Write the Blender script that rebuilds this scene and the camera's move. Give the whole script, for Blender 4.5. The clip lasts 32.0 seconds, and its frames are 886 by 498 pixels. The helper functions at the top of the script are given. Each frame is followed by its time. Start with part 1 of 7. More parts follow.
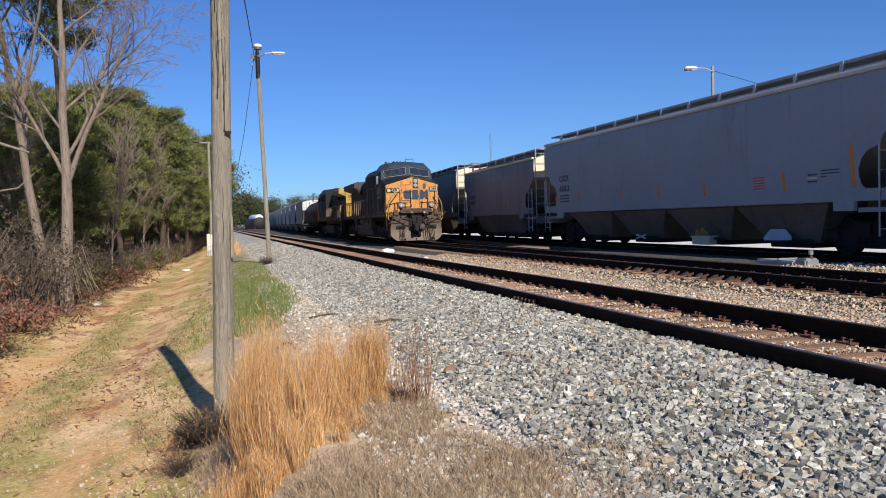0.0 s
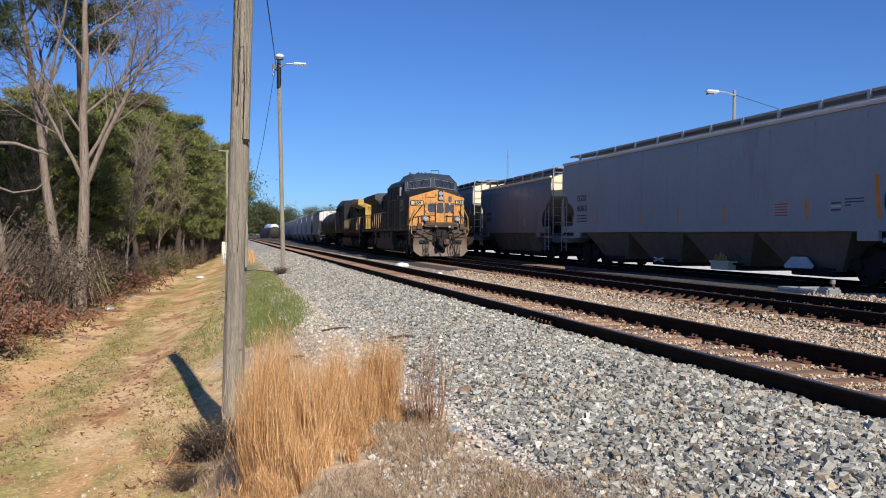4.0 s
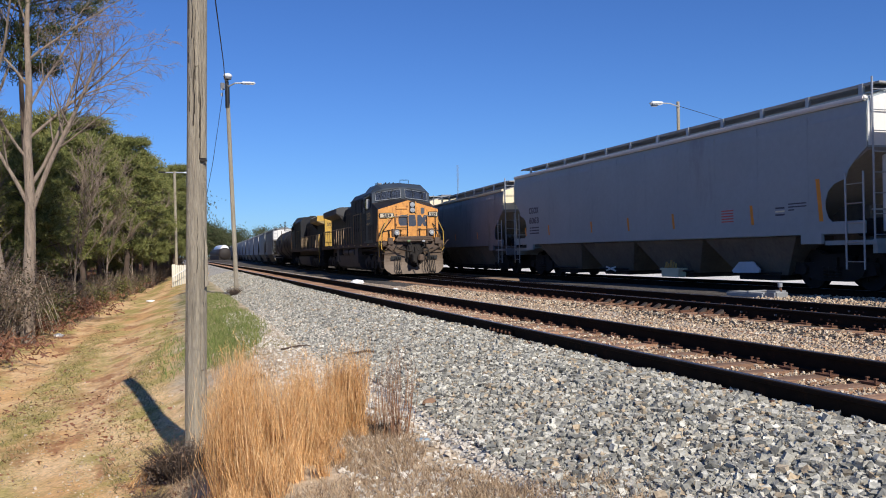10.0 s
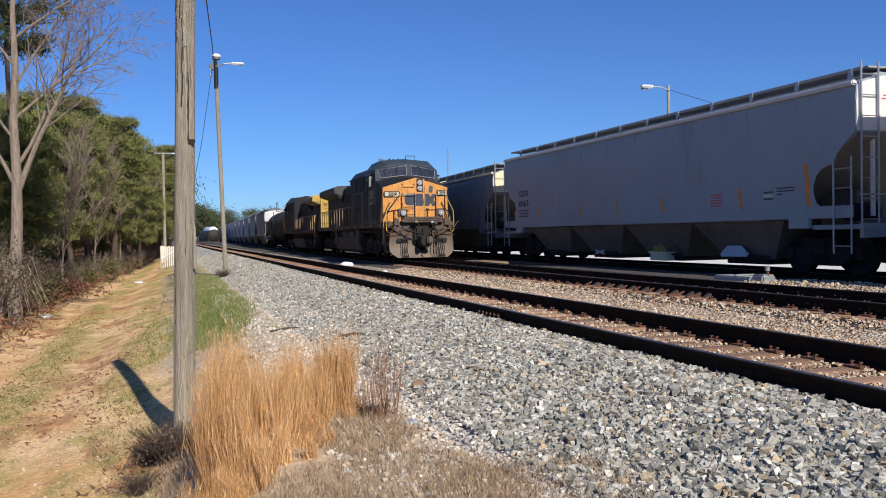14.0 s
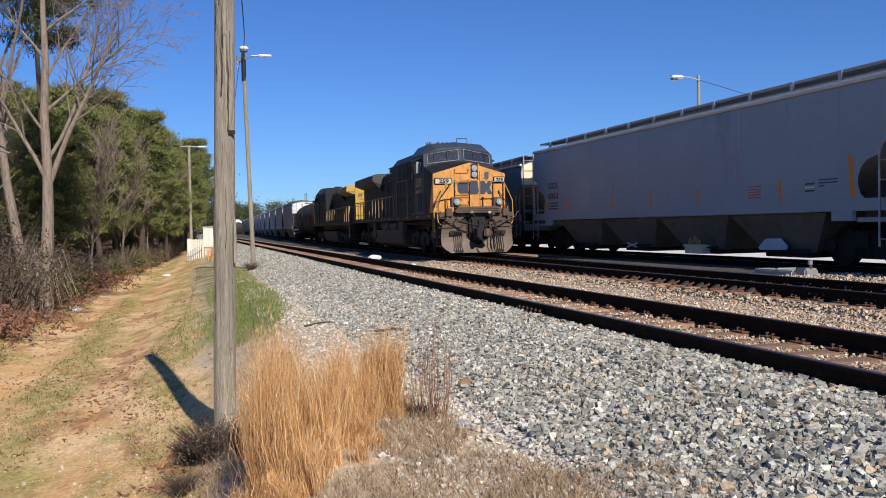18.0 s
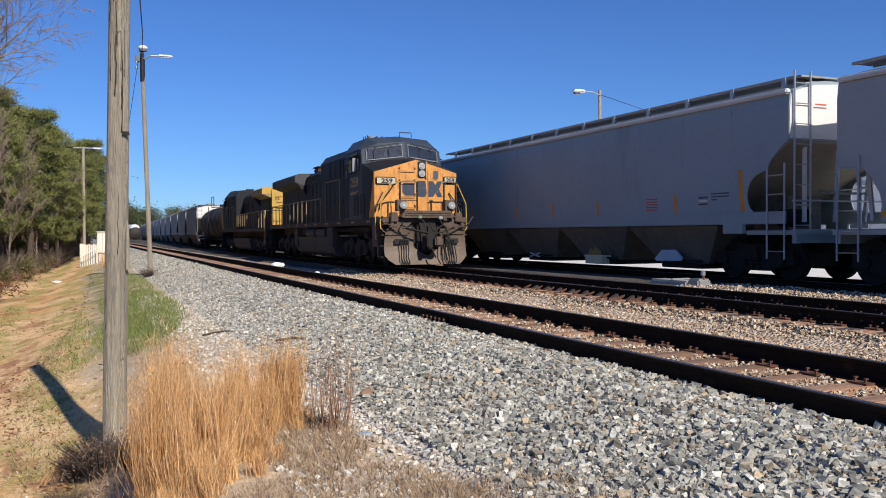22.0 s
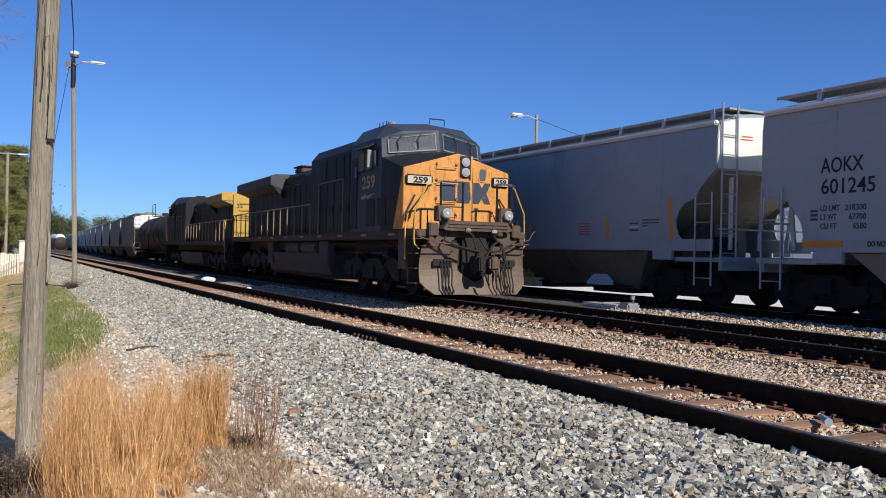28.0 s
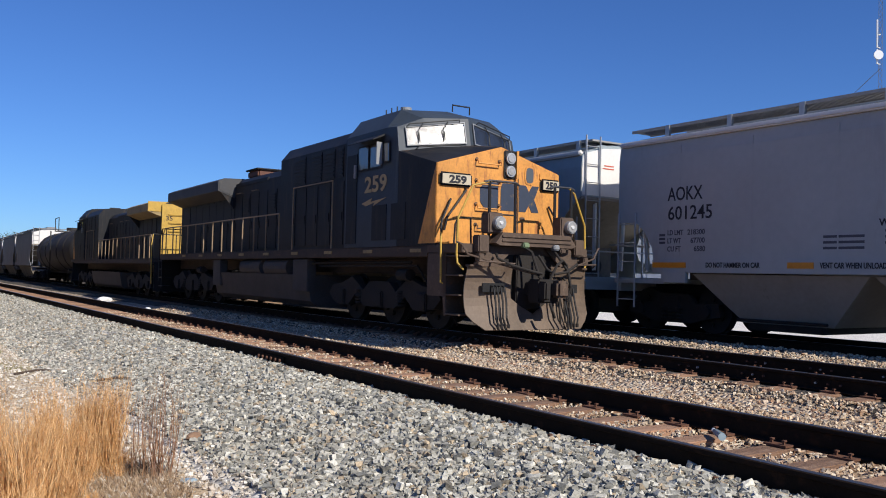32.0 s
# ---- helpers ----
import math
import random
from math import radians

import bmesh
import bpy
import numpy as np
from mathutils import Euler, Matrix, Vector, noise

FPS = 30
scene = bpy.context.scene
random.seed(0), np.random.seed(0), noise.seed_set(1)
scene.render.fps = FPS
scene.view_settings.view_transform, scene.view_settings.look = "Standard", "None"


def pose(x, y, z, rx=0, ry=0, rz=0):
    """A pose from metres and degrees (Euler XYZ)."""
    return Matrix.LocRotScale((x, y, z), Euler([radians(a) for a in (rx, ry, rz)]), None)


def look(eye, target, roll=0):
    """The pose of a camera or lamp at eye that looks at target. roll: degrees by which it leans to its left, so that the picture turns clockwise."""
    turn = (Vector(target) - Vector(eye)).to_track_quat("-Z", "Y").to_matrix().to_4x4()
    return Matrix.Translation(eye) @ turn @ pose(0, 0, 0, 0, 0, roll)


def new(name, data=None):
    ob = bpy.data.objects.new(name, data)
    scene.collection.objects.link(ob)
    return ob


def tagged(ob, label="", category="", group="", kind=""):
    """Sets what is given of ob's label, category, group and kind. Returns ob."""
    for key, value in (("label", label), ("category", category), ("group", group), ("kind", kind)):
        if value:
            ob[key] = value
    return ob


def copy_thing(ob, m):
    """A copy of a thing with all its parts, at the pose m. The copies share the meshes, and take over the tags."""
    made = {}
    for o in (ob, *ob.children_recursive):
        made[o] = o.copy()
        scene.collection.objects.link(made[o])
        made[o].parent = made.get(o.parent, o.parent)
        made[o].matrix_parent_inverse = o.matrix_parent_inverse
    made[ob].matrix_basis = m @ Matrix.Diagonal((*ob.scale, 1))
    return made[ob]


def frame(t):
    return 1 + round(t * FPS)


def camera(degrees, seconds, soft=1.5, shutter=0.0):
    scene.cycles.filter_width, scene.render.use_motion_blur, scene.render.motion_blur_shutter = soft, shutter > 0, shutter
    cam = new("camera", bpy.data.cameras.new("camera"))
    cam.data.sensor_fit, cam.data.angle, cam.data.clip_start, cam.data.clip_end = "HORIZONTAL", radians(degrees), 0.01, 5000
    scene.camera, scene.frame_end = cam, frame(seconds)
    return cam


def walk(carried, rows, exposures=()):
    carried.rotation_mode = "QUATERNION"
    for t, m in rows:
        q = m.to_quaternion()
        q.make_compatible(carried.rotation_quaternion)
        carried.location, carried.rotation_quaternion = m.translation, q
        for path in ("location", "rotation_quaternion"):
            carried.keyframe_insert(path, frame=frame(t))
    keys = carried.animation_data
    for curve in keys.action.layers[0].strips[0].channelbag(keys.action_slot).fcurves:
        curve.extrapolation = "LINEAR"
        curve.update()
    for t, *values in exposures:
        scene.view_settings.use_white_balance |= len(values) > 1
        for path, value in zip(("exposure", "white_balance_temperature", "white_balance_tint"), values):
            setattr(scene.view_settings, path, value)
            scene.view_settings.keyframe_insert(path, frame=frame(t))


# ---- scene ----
cam = camera(55.1, 32.0, 1.0)
PATH = [
    (0, (-0.281, -0.644, 1.085), (0.242, 1.286, 1.017), -1.50),
    (0.5, (-0.144, -0.575, 1.100), (0.357, 1.360, 1.058), -1.00),
    (1, (-0.133, -0.531, 1.093), (0.317, 1.417, 1.059), -0.40),
    (1.5, (-0.228, -0.505, 1.084), (0.216, 1.445, 1.051), 0.10),
    (2, (-0.341, -0.550, 1.075), (0.124, 1.395, 1.034), -0.20),
    (2.5, (-0.370, -0.530, 1.088), (0.144, 1.402, 1.038), -0.80),
    (3, (-0.339, -0.507, 1.087), (0.197, 1.419, 1.037), -0.20),
    (3.5, (-0.276, -0.453, 1.093), (0.236, 1.480, 1.061), 0.30),
    (5.5, (-0.270, -0.436, 1.100), (0.187, 1.511, 1.057), -0.00),
    (6, (-0.321, -0.445, 1.107), (0.140, 1.500, 1.048), -0.10),
    (6.5, (-0.361, -0.485, 1.080), (0.126, 1.454, 1.031), 0.10),
    (7, (-0.392, -0.486, 1.078), (0.142, 1.441, 1.045), 0.70),
    (7.5, (-0.380, -0.506, 1.075), (0.201, 1.407, 1.045), 0.80),
    (8, (-0.385, -0.508, 1.072), (0.219, 1.399, 1.050), 0.70),
    (8.5, (-0.382, -0.490, 1.072), (0.205, 1.422, 1.059), 0.10),
    (9, (-0.387, -0.508, 1.070), (0.188, 1.408, 1.065), -0.70),
    (9.5, (-0.383, -0.503, 1.067), (0.201, 1.410, 1.068), -1.10),
    (10, (-0.378, -0.506, 1.068), (0.222, 1.401, 1.073), -1.20),
    (10.5, (-0.378, -0.500, 1.069), (0.224, 1.408, 1.069), -1.10),
    (11, (-0.372, -0.497, 1.060), (0.229, 1.411, 1.045), -1.00),
    (11.5, (-0.368, -0.506, 1.058), (0.240, 1.400, 1.033), -1.10),
    (12, (-0.366, -0.513, 1.061), (0.250, 1.390, 1.031), -1.20),
    (12.5, (-0.363, -0.520, 1.063), (0.254, 1.382, 1.029), -1.10),
    (13, (-0.365, -0.506, 1.061), (0.256, 1.395, 1.022), -0.90),
    (13.5, (-0.375, -0.516, 1.064), (0.252, 1.383, 1.024), -0.80),
    (15.5, (-0.296, -0.497, 1.092), (0.299, 1.412, 1.074), -1.80),
    (16, (-0.199, -0.478, 1.086), (0.354, 1.444, 1.051), -0.70),
    (16.5, (-0.252, -0.363, 1.076), (0.225, 1.578, 1.015), -0.90),
    (17, (-0.523, -0.243, 1.067), (-0.027, 1.694, 1.018), -2.40),
    (17.5, (-0.577, -0.175, 1.067), (-0.042, 1.751, 1.016), -2.10),
    (18, (-0.518, -0.169, 1.082), (0.054, 1.747, 1.029), -1.00),
    (18.5, (-0.477, -0.145, 1.083), (0.151, 1.754, 1.041), 0.00),
    (19, (-0.484, -0.163, 1.084), (0.202, 1.715, 1.057), 0.10),
    (19.5, (-0.490, -0.159, 1.085), (0.223, 1.710, 1.058), -0.10),
    (20, (-0.487, -0.139, 1.085), (0.233, 1.727, 1.056), -0.60),
    (20.5, (-0.481, -0.136, 1.083), (0.257, 1.723, 1.052), -0.80),
    (21, (-0.461, -0.126, 1.084), (0.305, 1.721, 1.045), -1.00),
    (21.5, (-0.471, -0.112, 1.084), (0.309, 1.729, 1.043), -0.80),
    (22, (-0.478, -0.115, 1.084), (0.303, 1.726, 1.048), -0.30),
    (22.5, (-0.478, -0.114, 1.094), (0.303, 1.727, 1.059), -0.30),
    (23, (-0.472, -0.097, 1.090), (0.304, 1.746, 1.056), -0.40),
    (23.5, (-0.466, -0.077, 1.088), (0.313, 1.765, 1.053), -0.30),
    (24, (-0.476, -0.054, 1.095), (0.305, 1.787, 1.064), 0.00),
    (24.5, (-0.478, -0.081, 1.089), (0.333, 1.747, 1.070), 0.30),
    (25, (-0.471, -0.079, 1.081), (0.382, 1.730, 1.079), 0.40),
    (25.5, (-0.474, -0.066, 1.083), (0.392, 1.737, 1.085), 0.40),
    (27.5, (-0.450, -0.092, 1.085), (0.448, 1.695, 1.085), 0.80),
    (28, (-0.449, -0.108, 1.091), (0.469, 1.669, 1.101), 1.20),
    (28.5, (-0.447, -0.110, 1.093), (0.507, 1.647, 1.129), 1.18),
    (29, (-0.451, -0.102, 1.101), (0.556, 1.624, 1.165), 1.05),
    (29.5, (-0.455, -0.102, 1.100), (0.564, 1.618, 1.142), 0.31),
    (30, (-0.452, -0.106, 1.098), (0.566, 1.616, 1.115), 0.29),
    (30.5, (-0.454, -0.106, 1.095), (0.569, 1.612, 1.125), 0.75),
    (31, (-0.455, -0.102, 1.103), (0.587, 1.603, 1.152), 0.91),
    (31.5, (-0.448, -0.105, 1.102), (0.625, 1.581, 1.154), 0.95),
    (32, (-0.446, -0.113, 1.089), (0.658, 1.553, 1.151), 1.36),
]

walk(cam, [(t, look(e, g, r)) for t, e, g, r in PATH])

# ---- light: clear sky, sun behind the camera and a little to its right ----
SUN_EL, SUN_AZ = radians(37.5), radians(8.9)
sun_from = Vector((math.sin(SUN_AZ) * math.cos(SUN_EL), -math.cos(SUN_AZ) * math.cos(SUN_EL), math.sin(SUN_EL)))
world = bpy.data.worlds.new("sky")
scene.world = world
world.use_nodes = True
wn = world.node_tree.nodes
sky = wn.new("ShaderNodeTexSky")
sky.sky_type = "NISHITA"
sky.sun_disc = False
sky.sun_elevation = SUN_EL
sky.sun_rotation = math.pi - SUN_AZ
sky.altitude = 200.0
sky.air_density = 1.0
sky.dust_density = 0.0
sky.ozone_density = 2.0
wn["Background"].inputs["Strength"].default_value = 0.071
deep = wn.new("ShaderNodeMixRGB")
deep.blend_type = "MULTIPLY"
deep.inputs["Fac"].default_value = 1.0
deep.inputs["Color2"].default_value = (0.49, 0.84, 1.52, 1)
world.node_tree.links.new(sky.outputs["Color"], deep.inputs["Color1"])
world.node_tree.links.new(deep.outputs["Color"], wn["Background"].inputs["Color"])
sun = new("sun", bpy.data.lights.new("sun", "SUN"))
sun.data.energy = 5.35
sun.data.angle = radians(0.53)
sun.data.color = (1.0, 0.94, 0.85)
sun.matrix_world = look(sun_from * 50, (0, 0, 0))


# ---- materials ----
def mat(name, color, rough=0.6, metal=0.0, var=0.25, scale=3.0, bump=0.0, bscale=60.0, second=None, spot=0.0, island=0.0, stretch=(1, 1, 1), spec=0.5, streak=None, coords="Object"):
    """A painted, stained or mineral surface: base colour, variation at two scales, wear patches of a second colour, bump."""
    m = bpy.data.materials.new(name)
    m.use_nodes = True
    nt = m.node_tree
    N, L = nt.nodes, nt.links
    b = N["Principled BSDF"]
    b.inputs["Roughness"].default_value = rough
    b.inputs["Metallic"].default_value = metal
    b.inputs["Specular IOR Level"].default_value = spec
    tc = N.new("ShaderNodeTexCoord")
    mp = N.new("ShaderNodeMapping")
    mp.inputs["Scale"].default_value = stretch
    L.new(tc.outputs[coords], mp.inputs["Vector"])
    n1 = N.new("ShaderNodeTexNoise")
    n1.inputs["Scale"].default_value = scale
    n1.inputs["Detail"].default_value = 6
    n1.inputs["Roughness"].default_value = 0.65
    n2 = N.new("ShaderNodeTexNoise")
    n2.inputs["Scale"].default_value = scale * 14
    n2.inputs["Detail"].default_value = 4
    for n in (n1, n2):
        L.new(mp.outputs["Vector"], n.inputs["Vector"])
    hsv = N.new("ShaderNodeHueSaturation")
    hsv.inputs["Color"].default_value = (*color, 1)
    add = N.new("ShaderNodeMath")
    add.operation = "MULTIPLY_ADD"
    add.inputs[1].default_value = 0.5
    L.new(n2.outputs["Fac"], add.inputs[0])
    L.new(n1.outputs["Fac"], add.inputs[2])
    rng = N.new("ShaderNodeMapRange")
    rng.inputs["From Min"].default_value, rng.inputs["From Max"].default_value = 0.35, 1.15
    rng.inputs["To Min"].default_value, rng.inputs["To Max"].default_value = 1 - var, 1 + var
    L.new(add.outputs[0], rng.inputs["Value"])
    value = rng.outputs["Result"]
    if island:
        if island > 0:
            src = N.new("ShaderNodeNewGeometry").outputs["Random Per Island"]
        else:
            src = N.new("ShaderNodeObjectInfo").outputs["Random"]
        r2 = N.new("ShaderNodeMapRange")
        r2.inputs["To Min"].default_value, r2.inputs["To Max"].default_value = 1 - abs(island), 1 + abs(island)
        L.new(src, r2.inputs["Value"])
        mul = N.new("ShaderNodeMath")
        mul.operation = "MULTIPLY"
        L.new(value, mul.inputs[0])
        L.new(r2.outputs["Result"], mul.inputs[1])
        value = mul.outputs[0]
    L.new(value, hsv.inputs["Value"])
    out = hsv.outputs["Color"]
    if second:
        n3 = N.new("ShaderNodeTexNoise")
        n3.inputs["Scale"].default_value = scale * 1.7
        n3.inputs["Detail"].default_value = 8
        n3.inputs["Roughness"].default_value = 0.7
        if streak:
            m2 = N.new("ShaderNodeMapping")
            m2.inputs["Scale"].default_value = streak
            L.new(tc.outputs[coords], m2.inputs["Vector"])
            L.new(m2.outputs["Vector"], n3.inputs["Vector"])
        else:
            L.new(mp.outputs["Vector"], n3.inputs["Vector"])
        ramp = N.new("ShaderNodeMapRange")
        ramp.inputs["From Min"].default_value, ramp.inputs["From Max"].default_value = 0.62 - spot, 0.74 - spot * 0.6
        L.new(n3.outputs["Fac"], ramp.inputs["Value"])
        mix = N.new("ShaderNodeMixRGB")
        mix.inputs["Color2"].default_value = (*second, 1)
        L.new(ramp.outputs["Result"], mix.inputs["Fac"])
        L.new(out, mix.inputs["Color1"])
        out = mix.outputs["Color"]
    L.new(out, b.inputs["Base Color"])
    if bump:
        nb = N.new("ShaderNodeTexNoise")
        nb.inputs["Scale"].default_value = bscale
        nb.inputs["Detail"].default_value = 5
        L.new(mp.outputs["Vector"], nb.inputs["Vector"])
        bp = N.new("ShaderNodeBump")
        bp.inputs["Strength"].default_value = bump
        bp.inputs["Distance"].default_value = 0.03
        L.new(nb.outputs["Fac"], bp.inputs["Height"])
        L.new(bp.outputs["Normal"], b.inputs["Normal"])
    return m


def glow(name, color, strength):
    m = bpy.data.materials.new(name)
    m.use_nodes = True
    b = m.node_tree.nodes["Principled BSDF"]
    b.inputs["Base Color"].default_value = (*color, 1)
    b.inputs["Emission Color"].default_value = (*color, 1)
    b.inputs["Emission Strength"].default_value = strength
    return m


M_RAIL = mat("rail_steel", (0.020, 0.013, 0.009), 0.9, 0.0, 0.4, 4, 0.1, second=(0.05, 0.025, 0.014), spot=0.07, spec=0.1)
M_RAILTOP = mat("rail_top", (0.30, 0.28, 0.27), 0.32, 0.9, 0.2, 6)
M_TIE = mat("tie_wood", (0.27, 0.155, 0.095), 0.9, 0, 0.5, 3, 0.5, 40, second=(0.37, 0.26, 0.18), spot=0.08, island=-0.35, stretch=(0.3, 2, 2))
M_RUST = mat("rust", (0.13, 0.058, 0.033), 0.85, 0.1, 0.4, 8, 0.2)
M_BALLAST = mat("ballast_bed", (0.30, 0.29, 0.275), 0.95, 0, 0.5, 1.2, 0.8, 22)
M_STONE = mat("ballast_stone", (0.50, 0.495, 0.485), 0.9, 0, 0.35, 5, 0.3, 60, island=0.55)
M_TAN = mat("tan_stone", (0.52, 0.42, 0.31), 0.9, 0, 0.35, 5, 0.3, 60, island=0.5)
M_POLE = mat("weathered_pole", (0.37, 0.32, 0.24), 0.95, 0, 0.6, 4, 1.0, 26, second=(0.15, 0.125, 0.095), spot=0.07, stretch=(7, 7, 0.3), streak=(14, 14, 0.45))
M_BLACK = mat("black_iron", (0.012, 0.012, 0.013), 0.6, 0.2, 0.4, 3, second=(0.05, 0.035, 0.025), spot=0.0)
M_GALV = mat("galvanised", (0.42, 0.43, 0.44), 0.5, 0.7, 0.2, 5)
M_NAVY = mat("navy_paint", (0.0155, 0.0165, 0.020), 0.55, 0, 0.5, 1.2, spec=0.22, second=(0.042, 0.034, 0.028), spot=0.10, streak=(1.8, 1.8, 0.3), bump=0.06, bscale=3.0)
M_NOSE = mat("yellow_nose_paint", (0.62, 0.275, 0.058), 0.5, 0, 0.4, 1.8, second=(0.33, 0.125, 0.04), spot=0.10, streak=(3.5, 3.5, 0.9), bump=0.05)
M_HOPPER = mat("grey_hopper_paint", (0.36, 0.36, 0.38), 0.5, 0, 0.16, 0.6, second=(0.26, 0.24, 0.23), spot=0.0, streak=(0.8, 0.8, 0.25))
M_CONC = mat("pale_gravel_lot", (0.55, 0.52, 0.47), 0.95, 0, 0.2, 0.5, 0.3, 30)


# ---- mesh helpers ----
def obj(name, bm, material, parent=None, label="", smooth=False):
    me = bpy.data.meshes.new(name)
    bm.to_mesh(me)
    bm.free()
    for m in material if isinstance(material, (list, tuple)) else [material]:
        me.materials.append(m)
    if smooth:
        me.polygons.foreach_set("use_smooth", [True] * len(me.polygons))
    ob = new(name, me)
    if parent:
        ob.parent = parent
    if label:
        ob["label"] = label
    return ob


def part(name, bm, material, parent, label="", smooth=False):
    return obj(name, bm, material, parent, label, smooth)


def shared(name, data, parent, x, y, z, rz=0.0, sc=None):
    """A piece on mesh data that its like share."""
    ob = new(name, data)
    ob.parent = parent
    ob.location = (x, y, z)
    ob.rotation_euler = (0, 0, rz)
    if sc:
        ob.scale = sc
    return ob


def B(*boxes, bev=0.0):
    """A bmesh of boxes (x0, x1, y0, y1, z0, z1), with bevelled edges."""
    bm = bmesh.new()
    for x0, x1, y0, y1, z0, z1 in boxes:
        bmesh.ops.create_cube(bm, size=1, matrix=Matrix.Translation(((x0 + x1) / 2, (y0 + y1) / 2, (z0 + z1) / 2)) @ Matrix.Diagonal((abs(x1 - x0), abs(y1 - y0), abs(z1 - z0), 1)))
    if bev:
        bmesh.ops.bevel(bm, geom=bm.edges[:], offset=bev, segments=2, affect="EDGES")
    return bm


def tube(points, r, n=8, bm=None, r1=None, caps=True):
    """A round bar along points; radius r (to r1 at its end)."""
    bm = bm or bmesh.new()
    pts = [Vector(p) for p in points]
    rings = []
    ref = None
    for i, p in enumerate(pts):
        d = (pts[min(i + 1, len(pts) - 1)] - pts[max(i - 1, 0)]).normalized()
        a = Vector((0, 0, 1)) if abs(d.z) < 0.9 else Vector((1, 0, 0))
        if ref is not None and abs(ref.dot(d)) < 0.95:
            a = ref
        u = (a - d * a.dot(d)).normalized()
        ref = u
        v = d.cross(u)
        rr = r if r1 is None else r + (r1 - r) * i / max(1, len(pts) - 1)
        rings.append([bm.verts.new(p + rr * (math.cos(k * math.tau / n) * u + math.sin(k * math.tau / n) * v)) for k in range(n)])
    for a, b in zip(rings, rings[1:]):
        for k in range(n):
            bm.faces.new((a[k], a[(k + 1) % n], b[(k + 1) % n], b[k]))
    if caps:
        bm.faces.new(rings[0][::-1])
        bm.faces.new(rings[-1])
    return bm


def disc(c, axis, r, w, n=28, bm=None):
    """A round plate: centre, axis, radius, thickness."""
    a = Vector(axis).normalized() * w / 2
    return tube([Vector(c) - a, Vector(c) + a], r, n, bm)


def prism(profile, axis, a, b, bm=None):
    """A profile of 2D points pushed along an axis from a to b. x: (y, z); y: (x, z); z: (x, y)."""
    bm = bm or bmesh.new()
    put = {"x": lambda p, v: (v, p[0], p[1]), "y": lambda p, v: (p[0], v, p[1]), "z": lambda p, v: (p[0], p[1], v)}[axis]
    r0 = [bm.verts.new(put(p, a)) for p in profile]
    r1 = [bm.verts.new(put(p, b)) for p in profile]
    n = len(profile)
    fs = [bm.faces.new(r0), bm.faces.new(r1[::-1])]
    for i in range(n):
        fs.append(bm.faces.new((r0[i], r1[i], r1[(i + 1) % n], r0[(i + 1) % n])))
    bmesh.ops.recalc_face_normals(bm, faces=fs)
    return bm


def thing(name, label, category, group="", kind="", m=None):
    ob = tagged(new(name), label, category, group, kind)
    if m is not None:
        ob.matrix_world = m
    return ob


def loft(sections, caps=True):
    """Closed rings of equal count, joined: each a list of (x, y, z)."""
    bm = bmesh.new()
    rings = [[bm.verts.new(p) for p in s] for s in sections]
    n = len(rings[0])
    for a, b in zip(rings, rings[1:]):
        for k in range(n):
            bm.faces.new((a[k], a[(k + 1) % n], b[(k + 1) % n], b[k]))
    if caps:
        bm.faces.new(rings[0])
        bm.faces.new(rings[-1])
    bmesh.ops.recalc_face_normals(bm, faces=bm.faces[:])
    return bm


def mirror(half):
    """A half profile of (x, z) from the foot up to the middle, closed round the other side."""
    return [(x, z) for x, z in half] + [(-x, z) for x, z in reversed(half) if x > 1e-6]


def sect(y, half):
    return [(x, y, z) for x, z in mirror(half)]


# ---- ground ----
PROFILE = [(-1500, 3), (-80, 0.6), (-25, -0.5), (-9, -0.85), (-5.8, -1.1), (-4.6, -1.34), (-3.6, -1.47), (-2.6, -1.40), (-1.9, -1.34), (-1.4, -1.25), (-0.9, -1.20), (-0.6, -1.15), (-0.35, -1.02), (-0.1, -0.85), (0.3, -0.62), (1.0, -0.56), (1.6, -0.52), (2.6, -0.66), (17, -0.66), (18.6, -0.36), (60, -0.35), (1500, 2)]


def ground_z(x, y=0):
    for (a, za), (b, zb) in zip(PROFILE, PROFILE[1:]):
        if x <= b:
            return za + (zb - za) * (x - a) / (b - a)
    return PROFILE[-1][1]


def grade(y):
    """The yard track falls slightly away from the near end."""
    return -0.0035 * min(46.0, max(0.0, y - 14))


def lean2(y):
    """How far the second track has drawn away from the near one."""
    return 0.0312 * max(0.0, y - 18)


def lean3(y):
    """How far the yard track bends away beyond the first parked car."""
    return 0.05 * max(0.0, y - 33)


def smooth01(a, b, v):
    t = min(1.0, max(0.0, (v - a) / (b - a)))
    return t * t * (3 - 2 * t)


def height(x, y):
    z = ground_z(x - 0.03 * min(60.0, max(0.0, y - 40)) if x < 1.6 else x)
    if -2.0 < x < 1.0:
        # the bank is gentler beyond the pole
        z += (-1.35 + 0.26 * (x + 2.0) - z) * smooth01(10.5, 14.5, y)
    if x < 1.6:
        z -= 0.035 * (math.exp(-((x + 1.75) / 0.28) ** 2) + math.exp(-((x + 3.35) / 0.28) ** 2))
        z += 0.03 * (1 - 0.7 * smooth01(14, 30, y)) * noise.noise((x * 0.8, y * 0.22, 1.0)) + 0.022 * noise.noise((x * 3, y * 2, 4.0)) * (1 - smooth01(9, 16, y))
    return z


